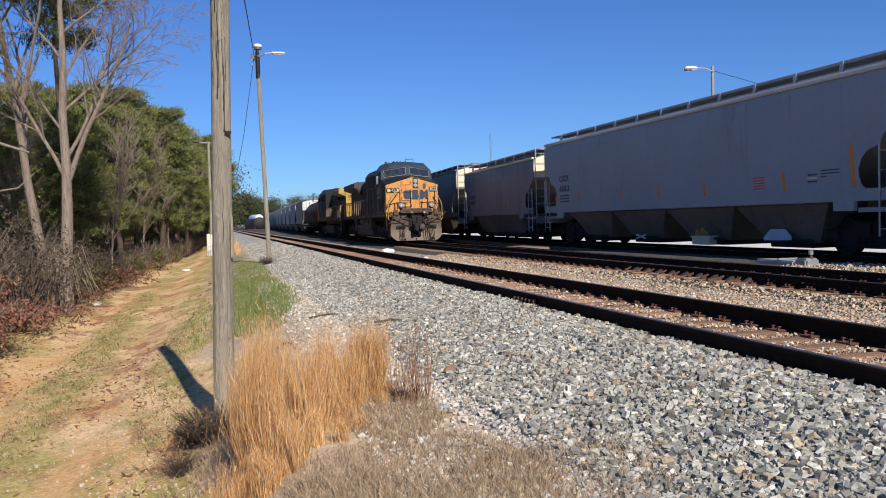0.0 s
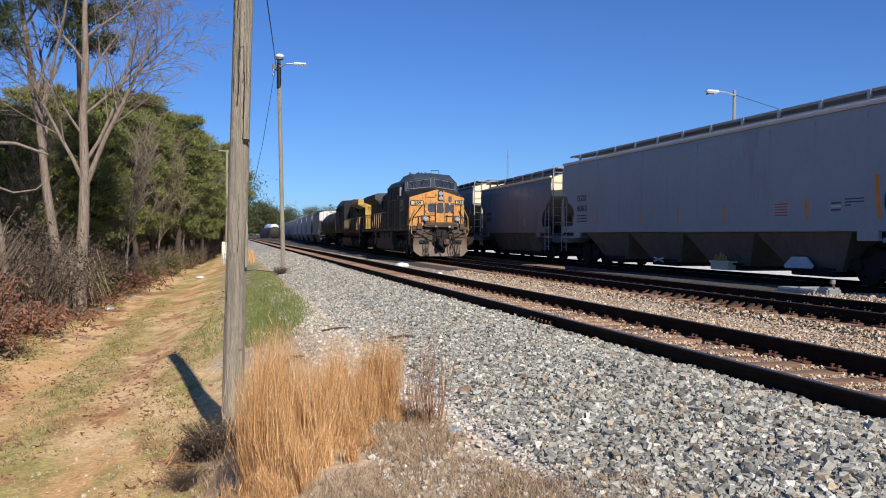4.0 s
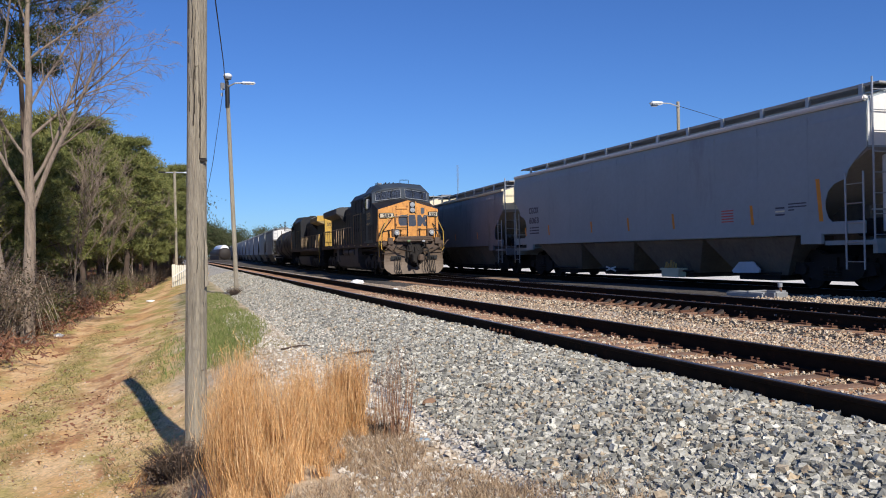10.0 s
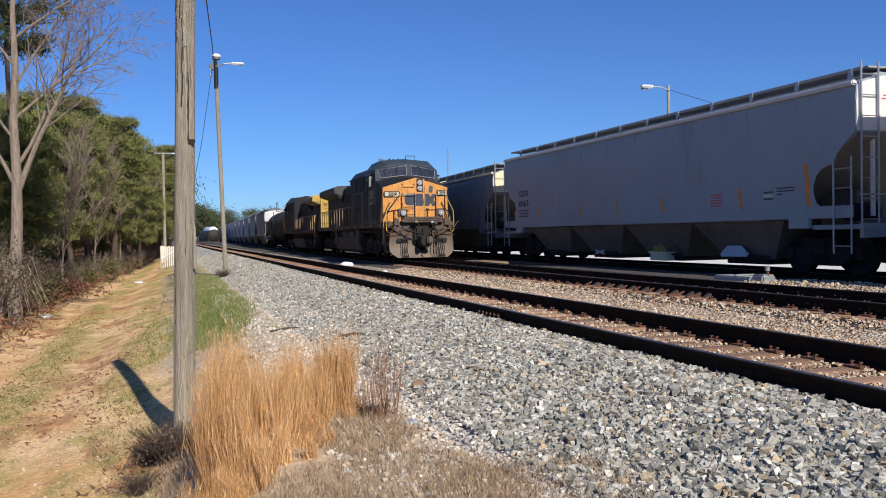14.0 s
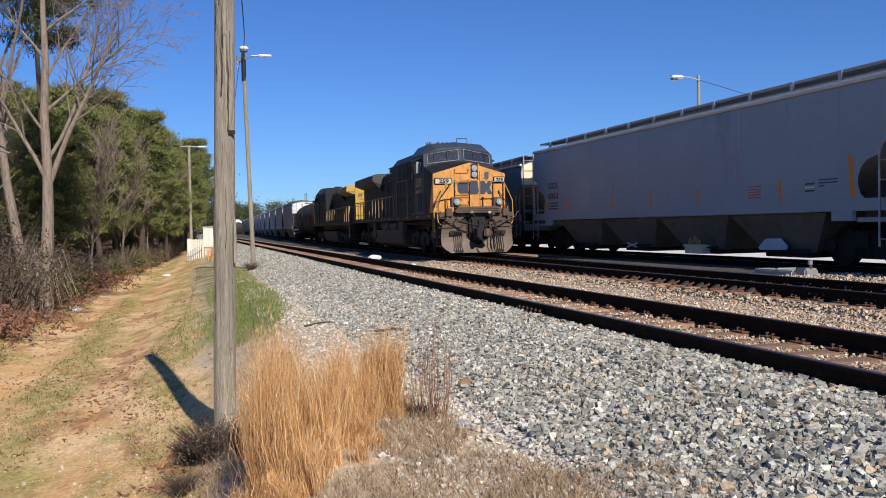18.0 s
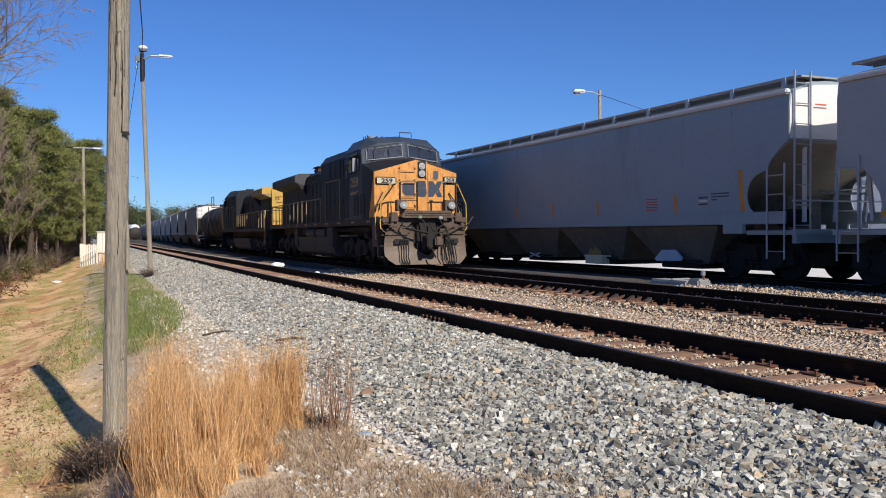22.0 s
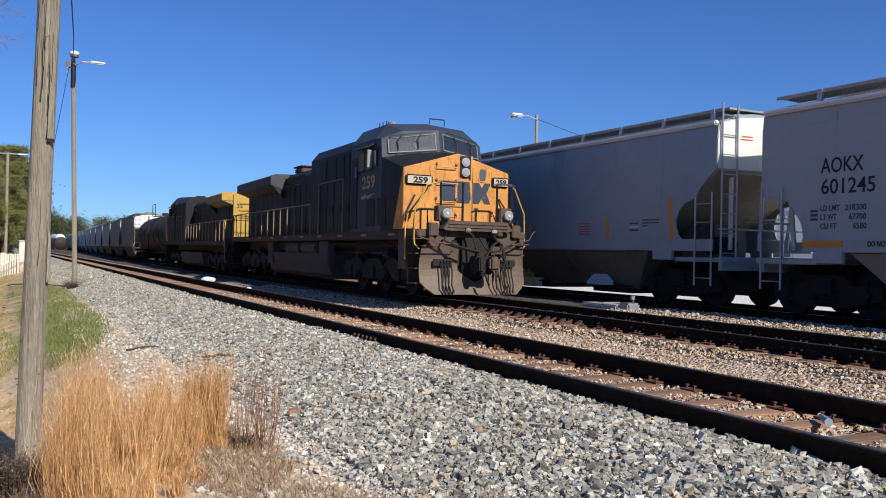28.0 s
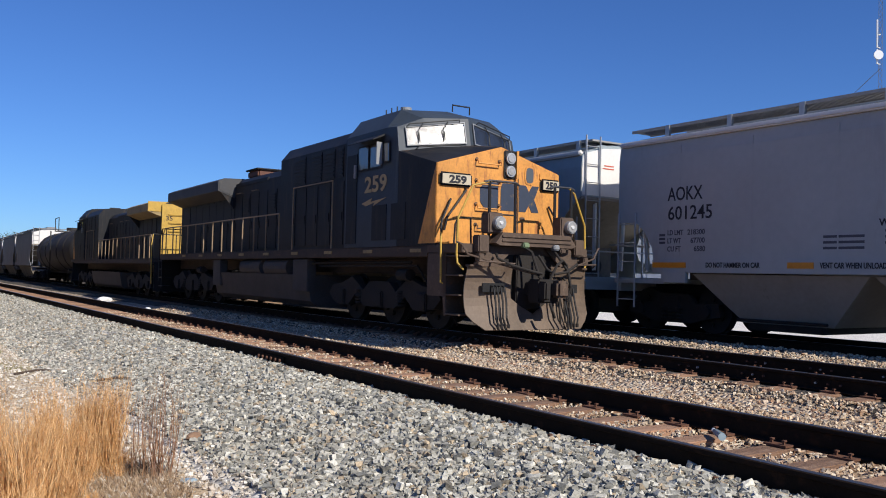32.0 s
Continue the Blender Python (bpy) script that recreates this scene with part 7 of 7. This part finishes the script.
tuft_field("green_verge", "patch of green grass on the bank behind the pole", [(0.75, 17.5, 0.5, 2.6, 5), (0.2, 17, 0.5, 3.0, 4), (0.5, 14.2, 0.45, 0.9, 0.5), (1.3, 19.5, 0.3, 2.5, 0.8), (-0.5, 18, 0.3, 4, 1), (1.05, 22, 0.5, 4.0, 4), (0.4, 24, 0.5, 4.5, 4), (1.1, 31, 0.5, 6, 3)], 11000, (0.05, 0.16), 0.4, M_GREEN, (0.008, 0.02), 8)
tuft_field("track_grass", "thin yellow-green grass along the dirt track", [(-2.6, 15, 0.45, 6, 4), (-0.95, 14, 0.35, 6, 3), (-2.7, 26, 0.45, 7, 3), (-4.5, 17, 0.4, 5, 2)], 7000, (0.02, 0.08), 0.6, M_OLIVE, (0.006, 0.014), 9)
tuft_field("far_straw", "dry straw clumps near the lamp post and fence", [(0.9, 52, 0.4, 3, 1), (-5.0, 60, 0.6, 25, 4)], 1600, (0.3, 0.9), 0.2, M_STRAW, (0.02, 0.05), 10)
pb = shrub("dark dead bramble heap at the foot of the pole", 0.75, 0.8, 0.34, 900, M_DEADBRUSH, 29, (0.012, 0.03), "dead_brambles", "brambles by the poles", 240, 0.004, M_TRUNK)
place(pb, -0.36, 7.95, 0, 1.0)
again(pb, -0.62, 7.3, 70, 0.55)
again(pb, -0.1, 7.4, 200, 0.7)
again(pb, -0.55, 8.3, 140, 0.7)
again(pb, 1.8, 34.0, 20, 1.0)
again(pb, 1.3, 6.75, 120, 0.35)


# ---- fallen leaves on the dirt track and under the trees ----
def fallen(name, label, x0, x1, y0, y1, n, seed):
    rs = np.random.RandomState(seed)
    x, y = rs.uniform(x0, x1, n), y0 + (y1 - y0) * rs.uniform(0, 1, n) ** 1.4
    keep = np.array([noise.noise((a * 0.9, b * 0.4, 7.0)) for a, b in zip(x, y)]) > rs.uniform(-0.25, 0.35, n)
    x, y = x[keep], y[keep]
    base = np.stack([x, y, [height(a, b) + 0.008 for a, b in zip(x, y)]], -1)
    d = rs.normal(size=base.shape) * np.array([1, 1, 0.25])
    d /= np.linalg.norm(d, axis=1, keepdims=True)
    blades(name, base, base + d * rs.uniform(0.03, 0.08, (len(base), 1)), rs.uniform(0.02, 0.05, len(base)), M_RUSTLEAF, None, 1, None, label, "leaves", "stuff", seed)


tuft_field("road_thatch", "flattened dry grass thatch over the dirt track", [(-2.6, 11, 0.7, 4.5, 6), (-1.0, 11, 0.6, 4, 5), (-4.4, 12, 0.8, 5, 5), (-2.6, 19, 0.6, 6, 4), (-1.0, 20, 0.4, 5, 2)], 44000, (0.012, 0.045), 1.4, M_THATCH, (0.004, 0.010), 19)
fallen("near_leaves", "brown leaf scraps in patches on the near track", -4.8, -0.6, 7.5, 17, 2200, 73)
fallen("fallen_leaves", "rusty fallen leaves scattered over the dirt track", -4.4, -0.2, 6, 32, 2600, 71)
fallen("wood_edge_leaves", "thick rusty leaf litter along the edge of the wood", -7.5, -3.9, 12, 45, 14000, 72)


# ---- poles and lamps ----
def utility_pole(label, x, y, z0, z1, r, lean=(0.0, 0.0), group="poles"):
    P = thing("utility_pole", label, "pole", group)
    n = 26
    bm = bmesh.new()
    rings = []
    segs = 40
    for k in range(segs + 1):
        u = k / segs
        ring = []
        for i in range(n):
            a = i * math.tau / n
            rr = r * (1.08 - 0.16 * u) * (1 + 0.035 * noise.noise((math.cos(a) * 2.2, math.sin(a) * 2.2, u * 3 + x)) - 0.05 * max(0, noise.noise((math.cos(a) * 6, math.sin(a) * 6, u * 2.0 + 5 * x))))
            ring.append(bm.verts.new((x + lean[0] * u + rr * math.cos(a), y + lean[1] * u + rr * math.sin(a), z0 + (z1 - z0) * u)))
        rings.append(ring)
    for a, b in zip(rings, rings[1:]):
        for i in range(n):
            bm.faces.new((a[i], a[(i + 1) % n], b[(i + 1) % n], b[i]))
    bm.faces.new(rings[-1])
    part("shaft", bm, M_POLE, P)
    return P


near_pole = utility_pole("weathered grey wooden pole with long splits and cracks", -0.228, 8.6, -1.25, 4.65, 0.103, (0.132, 0.0))


def pole_x(z):
    return -0.228 + 0.132 * (z + 1.25) / 5.9


# splits and a lifted splinter on the side that faces the tracks and the camera
M_CRACK = mat("dark_split", (0.025, 0.02, 0.016), 0.95)
for a, z0, z1, w in ((-1.9, 2.4, 3.3, 0.006), (-1.25, 2.06, 2.75, 0.010), (-1.75, -0.2, 0.9, 0.005), (-1.5, 0.9, 1.5, 0.004), (-2.1, 3.3, 4.1, 0.005)):
    rr = 0.1015
    c = (rr * math.cos(a), 8.6 + rr * math.sin(a))
    bm = tube([(c[0] + pole_x(z0 + (z1 - z0) * k / 6) + 0.006 * math.sin(k * 2.1 + a), c[1] - 0.001, z0 + (z1 - z0) * k / 6) for k in range(7)], w, 5, None, w * 0.4)
    part("split", bm, M_CRACK, near_pole)
rs = random.Random(41)
for k in range(16):
    a, z0, ln, w = rs.uniform(-2.7, -0.5), rs.uniform(-0.4, 4.0), rs.uniform(0.25, 1.1), rs.uniform(0.0015, 0.004)
    c = (0.1012 * math.cos(a), 8.6 + 0.1012 * math.sin(a))
    part("split", tube([(c[0] + pole_x(z0 + ln * q / 5) + 0.004 * math.sin(q * 2.3 + a * 5), c[1], z0 + ln * q / 5) for q in range(6)], w, 4, None, w * 0.4), M_CRACK, near_pole)
for k, (x, z) in enumerate(((-0.155, 3.0), (-0.10, 0.75), (-0.16, -0.1))):
    part("splinter", prism([(x, z), (x + 0.035, z + 0.02), (x + 0.03, z + 0.42), (x + 0.008, z + 0.5)], "y", 8.493, 8.503), M_POLE, near_pole, "lifted splinter of grey wood")
part("splinter", prism([(-0.12, 2.06), (-0.065, 2.06), (-0.07, 2.5), (-0.105, 2.62)], "y", 8.488, 8.505), M_POLE, near_pole, "lifted splinter of grey wood")
part("splinter_gap", prism([(-0.125, 2.035), (-0.055, 2.035), (-0.06, 2.07), (-0.12, 2.07)], "y", 8.483, 8.5), M_CRACK, near_pole)

M_IRON = mat("dull_iron", (0.13, 0.13, 0.135), 0.6, 0.2, 0.3, 5)
M_WHITE = mat("white_enamel", (0.75, 0.76, 0.76), 0.35, 0, 0.08, 6)
lamp_pole = utility_pole("tall wooden lamp post with a dome lamp and a bracket lamp", 1.94, 34.6, -0.9, 8.05, 0.085, (-0.23, 0.0))
LX = 1.71
part("black_sleeve", disc((LX + 0.01, 34.6, 7.45), (0, 0, 1), 0.09, 0.9, 18), M_BLACK, lamp_pole)
part("mast_pipe", tube([(LX, 34.6, 7.9), (LX, 34.6, 8.2)], 0.07, 8), M_GALV, lamp_pole)
arm = part("bracket_arm", tube([(LX + 0.05, 34.5, 7.85), (LX + 0.3, 34.4, 7.97), (LX + 0.6, 34.35, 7.98)], 0.03, 7), M_GALV, lamp_pole)
bm = B((LX + 0.55, LX + 1.1, 34.25, 34.45, 7.93, 8.03), bev=0.04)
part("bracket_lamp", bm, M_WHITE, lamp_pole, "white cobra-head lamp")
bm = bmesh.new()
bmesh.ops.create_uvsphere(bm, u_segments=16, v_segments=10, radius=0.18, matrix=Matrix.Translation((LX + 0.02, 34.4, 8.25)) @ Matrix.Diagonal((1, 1, 0.6, 1)))
part("dome_lamp", bm, M_WHITE, lamp_pole, "white dome lamp", smooth=True)
part("dome_stem", tube([(LX - 0.05, 34.6, 8.0), (LX - 0.02, 34.5, 8.2)], 0.04, 6), M_GALV, lamp_pole)
for k in range(2):
    part("insulator", disc((LX - 0.22, 34.45, 7.75 - 0.25 * k), (0, 0, 1), 0.045, 0.12, 10), M_GALV, lamp_pole)
part("pole_box", B((LX - 0.26, LX - 0.1, 34.4, 34.6, 7.72, 7.98), bev=0.02), M_IRON, lamp_pole)
part("dome_collar", disc((LX + 0.02, 34.4, 8.15), (0, 0, 1), 0.15, 0.06, 14), M_IRON, lamp_pole)
wires = thing("overhead_wire", "thin black wire from the lamp post to the near pole", "wire")
part("wire", tube([(LX - 0.15, 34.5, 7.75 + 0.0), (1.1, 25, 5.9), (0.55, 16, 4.7), (0.0, 8.72, 4.4)], 0.009, 5), M_BLACK, wires)
part("drop_wire", tube([(LX - 0.15, 34.5, 7.75), (LX - 0.42, 33.2, 6.2), (LX - 0.75, 31.5, 4.4), (LX - 1.1, 29.5, 2.9)], 0.01, 5), M_BLACK, wires)

far_pole = utility_pole("distant wooden lamp post beside the white cabinet", -0.35, 78, -1.4, 8.6, 0.12)
part("cross_arm", tube([(-1.4, 78, 8.5), (0.5, 78, 8.5)], 0.05, 6), M_GALV, far_pole)
part("lamp_head", B((-1.7, -1.1, 77.9, 78.1, 8.46, 8.58), bev=0.03), M_BLACK, far_pole)
part("lamp_head", B((0.4, 1.1, 77.9, 78.1, 8.44, 8.56), bev=0.03), M_WHITE, far_pole)

yard_pole = utility_pole("yard lamp post with a white cobra-head lamp", 26.9, 41.3, -0.4, 9.25, 0.095)
part("lamp_arm", tube([(26.9, 41.2, 8.95), (26.3, 41.15, 9.1), (25.7, 41.1, 9.1)], 0.035, 7), M_GALV, yard_pole)
part("lamp_head", B((25.0, 25.75, 40.9, 41.3, 9.0, 9.16), bev=0.06), M_WHITE, yard_pole)
part("lamp_glass", B((25.06, 25.45, 40.95, 41.25, 8.9, 9.0), bev=0.04), M_GLASS, yard_pole)
part("wire", tube([(26.95, 41.3, 9.0), (30.5, 40.5, 7.9), (36, 39, 7.4)], 0.015, 5), M_BLACK, yard_pole)

# ---- masts ----
M_MAST = mat("grey_mast_steel", (0.16, 0.16, 0.17), 0.7, 0, 0.2, 2)


def mast(label, x, y, h, w):
    T = thing("radio_mast", label, "mast", "masts")
    for k in range(3):
        a = k * math.tau / 3
        part("leg", tube([(x + w * math.cos(a), y + w * math.sin(a), 0), (x + w * math.cos(a), y + w * math.sin(a), h)], w * 0.07, 5), M_MAST, T)
    bm = bmesh.new()
    n = int(h / (w * 2.5))
    for k in range(n):
        for i in range(3):
            a, b = i * math.tau / 3, (i + 1) * math.tau / 3
            tube([(x + w * math.cos(a), y + w * math.sin(a), h * k / n), (x + w * math.cos(b), y + w * math.sin(b), h * (k + 1) / n)], w * 0.08, 3, bm, None, False)
    part("lattice", bm, M_MAST, T)
    return T


m1 = mast("slender lattice radio mast far beyond the yard", 100.5, 300, 33, 0.35)
m2 = mast("lattice mast with small dish aerials behind the hopper cars", 80.1, 45.0, 48, 0.22)
for z in (25.5, 24.2, 22.6):
    part("aerial", tube([(79.9, 45, z), (79.4, 45, z), (79.4, 45, z + 1.4)], 0.08, 6), M_WHITE, m2)
part("dish", disc((79.3, 44.8, 23.4), (-0.6, -0.8, 0), 0.45, 0.15, 14), M_WHITE, m2)
part("guy_wire", tube([(80, 45, 22.2), (70.0, 45.6, 15.0)], 0.03, 4), M_BLACK, m2)

# ---- cabinet, gate and litter by the dirt track ----
M_PALE = mat("pale_painted_steel", (0.70, 0.66, 0.55), 0.5, 0, 0.12, 3)
cab_ = thing("signal_cabinet", "tall white steel cabinet on a plinth", "cabinet")
part("housing", B((0.42, 1.1, 61.8, 62.5, -0.1, 1.3), bev=0.03), M_PALE, cab_)
part("roof_lip", B((0.38, 1.14, 61.75, 62.55, 1.3, 1.36), bev=0.02), M_PALE, cab_)
part("plinth", B((0.5, 1.0, 61.9, 62.4, -1.1, -0.1), bev=0.02), M_CONC, cab_)
part("door_seam", B((0.75, 0.77, 61.79, 61.8, -0.05, 1.25)), M_GALV, cab_)
shed = thing("cream_fence_panel", "short cream board fence beside the white cabinet", "fence")
part("corner_post", B((-0.66, -0.42, 60.2, 60.5, -1.3, 0.55), bev=0.03), M_PALE, shed)
for k in range(6):
    part("board", B((-0.40 + 0.135 * k, -0.29 + 0.135 * k, 60.3, 60.34, -1.2, 0.5 - 0.02 * (k % 2)), bev=0.006), M_PALE, shed)
gate = thing("pipe_gate", "white pipe gate leaning beside the track", "gate")
for k in range(7):
    part("bar", tube([(-0.6 + 0.14 * k, 59.6, -1.25 + 0.03 * k), (-0.6 + 0.14 * k, 59.6, -0.3 + 0.085 * k)], 0.02, 5), M_GALV, gate)
part("top_rail", tube([(-0.64, 59.6, -0.32), (0.38, 59.6, 0.30)], 0.03, 6), M_WHITE, gate)
part("post", tube([(0.38, 59.6, -1.2), (0.38, 59.6, 0.45)], 0.04, 6), M_PALE, gate)

M_PLASTIC = mat("white_plastic", (0.80, 0.80, 0.78), 0.4, 0, 0.1, 8)


def litter(label, x, y, z, s, material, name="litter", seed=1, flat=0.6):
    bm = bmesh.new()
    bmesh.ops.create_icosphere(bm, subdivisions=2, radius=s)
    for v in bm.verts:
        q = 1 + 0.35 * noise.noise(v.co * (2.2 / s) + Vector((seed, 0, 0)))
        v.co = Vector((v.co.x * q * 1.3, v.co.y * q, v.co.z * q * flat))
    ob = tagged(obj(name, bm, material), label, "litter", "litter along the tracks")
    ob.location = (x, y, z)
    return ob


litter("crumpled white plastic bag on the ballast", 6.4, 32.4, -0.09, 0.2, M_PLASTIC, "plastic_bag", 1)
litter("small white scrap on the ballast", 7.6, 31.0, -0.35, 0.08, M_PLASTIC, "paper_scrap", 2)
litter("white rag on the dirt track", -1.7, 47, height(-1.7, 47) + 0.05, 0.2, M_PLASTIC, "rag", 3, 0.35)
litter("small white scrap beside the dirt track", -4.0, 29, height(-4.0, 29) + 0.05, 0.12, M_PLASTIC, "paper_scrap", 4)
litter("rusty red stone on the ballast", 3.55, 6.42, -0.2, 0.035, mat("red_stone", (0.35, 0.09, 0.05), 0.9), "red_stone", 5, 0.9)
litter("brown stone at the edge of the ballast", 2.0, 7.6, -0.44, 0.06, mat("brown_stone", (0.25, 0.15, 0.09), 0.9), "brown_stone", 6, 0.8)
M_BOTTLE = mat("pale_blue_plastic", (0.30, 0.38, 0.42), 0.2, 0, 0.1, 8)
bottle = thing("plastic_bottle", "clear blue plastic bottle lying between the rails", "bottle")
part("bottle_body", tube([(5.18, 4.3, -0.14), (5.3, 4.45, -0.14), (5.34, 4.5, -0.14)], 0.032, 12, None, 0.02), M_BOTTLE, bottle)
part("bottle_cap", disc((5.36, 4.525, -0.14), (0.6, 0.75, 0), 0.018, 0.03, 10), M_WHITE, bottle)
litter("flattened bottle in the weeds", 1.55, 6.3, -0.5, 0.05, M_BOTTLE, "flattened_bottle", 7, 0.4)
for i, (x, y, l, a) in enumerate(((1.6, 14.0, 0.7, 20), (2.2, 11.5, 0.5, -15), (6.9, 18.2, 0.5, 30), (7.0, 22.6, 0.45, 10), (0.6, 11, 0.5, 60))):
    st = tagged(obj("stick", tube([(-l / 2, 0, 0), (0, 0.04, 0.03), (l / 2, 0, 0)], 0.018, 5), M_TRUNK), "dark broken stick on the stones", "stick", "sticks")
    st.matrix_world = pose(x, y, bed_z(x) + trough(x) + 0.04 if x > 1.4 else height(x, y) + 0.03, 0, 0, a)


def fallen_wisp(label, x, y, dx, dy, rise, n, seed):
    """A bunch of straw that has toppled over, its tips on the ground."""
    rs = np.random.RandomState(seed)
    base = np.stack([x + rs.normal(size=n) * 0.03, y + rs.normal(size=n) * 0.03, np.full(n, height(x, y) + rise)], -1)
    u = rs.uniform(0.5, 1.0, n)
    tx, ty = x + dx * u + rs.normal(size=n) * 0.05, y + dy * u + rs.normal(size=n) * 0.08
    tip = np.stack([tx, ty, [height(a, b) + 0.03 + 0.03 * rs.uniform() for a, b in zip(tx, ty)]], -1)
    bend = np.stack([rs.normal(size=n) * 0.05, rs.normal(size=n) * 0.05, rs.uniform(-0.45, -0.15, n)], -1)
    return blades("toppled_straw", base, tip, rs.uniform(0.005, 0.009, n), M_STRAW, bend, 4, None, label, "grass", "stuff", seed)


fallen_wisp("bunch of pale straw toppled onto the dirt", -0.5, 8.75, -0.36, -0.6, 0.08, 130, 91)

# ---- switch machine beside the second track ----
sw = thing("switch_machine", "low pale switch machine box beside the turnout", "switch machine")
sw.location = (0.0, 0.7, 0.05)
part("case", B((11.75, 12.2, 14.3, 15.6, -0.2, -0.04), bev=0.03), mat("dull_aluminium", (0.40, 0.40, 0.39), 0.5, 0.2, 0.25, 4), sw)
part("lid_rib", B((11.73, 12.22, 14.75, 14.8, -0.03, 0.0)), M_GALV, sw)
part("end_casting", B((11.8, 12.15, 13.95, 14.32, -0.2, 0.02), bev=0.04), M_GALV, sw)
part("lever_stem", tube([(11.98, 14.0, 0.0), (11.98, 14.02, 0.1)], 0.03, 6), M_RUST, sw)
part("lever_knob", disc((11.98, 14.02, 0.14), (0, 0, 1), 0.05, 0.09, 10), M_GALV, sw)
part("base_board", B((11.6, 12.4, 13.9, 15.7, -0.24, -0.2)), M_TIE, sw)
box = thing("junction_cover", "rusty flat steel cover between the yard tracks", "cover")
part("plate", B((11.4, 12.3, 30.0, 32.6, -0.2, -0.06), bev=0.02), mat("rusty_cover", (0.24, 0.16, 0.10), 0.8, 0, 0.3, 2), box)

# ---- the lot behind the hopper cars ----
bld = thing("yard_building", "long low pale metal building across the lot", "building")
M_SIDING = mat("pale_siding", (0.62, 0.63, 0.62), 0.6, 0, 0.1, 1)
part("wall", B((48, 60, 20, 62, -0.4, 4.2)), M_SIDING, bld)
part("roof", prism([(47.6, 4.2), (60.4, 4.2), (60.4, 4.5), (54, 5.6), (47.6, 4.5)], "y", 19.6, 62.4), M_GALV, bld)
for k in range(20):
    part("siding_rib", B((47.94, 48, 21 + 2 * k, 21.15 + 2 * k, -0.3, 4.1)), M_SIDING, bld)
for k in range(6):
    wf = part("window", B((47.92, 48.0, 23 + 6 * k, 25 + 6 * k, 1.2, 2.6)), M_WHITE, bld)
    part("pane", B((47.9, 47.92, 23.1 + 6 * k, 24.9 + 6 * k, 1.3, 2.5)), M_GLASS, wf)

# ---- a pale car standing far down the line ----
far_car = thing("far_tank_car", "distant dark car with a white rounded top down the line", "freight car", m=pose(10.6, 205, -0.2, 0, 0, 5))
M_FARBODY = mat("dark_brown_tank", (0.022, 0.016, 0.013), 0.7, 0, 0.3, 1)
def barrel(y0, y1, r, z):
    return loft([[(q * math.cos(a * math.tau / 18), y, z + q * math.sin(a * math.tau / 18)) for a in range(18)] for y, q in ((y0, r * 0.8), (y0 + 0.2, r * 0.93), (y0 + 0.6, r), (y1 - 0.6, r), (y1, r * 0.6))])
part("tank_shell", barrel(-0.3, 16, 1.5, 1.75), M_FARBODY, far_car, smooth=True)
part("tank_head", barrel(0.0, 12.0, 1.05, 2.75), M_WHITE, far_car, "white rounded top", smooth=True)
part("underframe", B((-1.4, 1.4, 0, 16, 0.3, 1.3)), M_TRUCK, far_car)


motions()
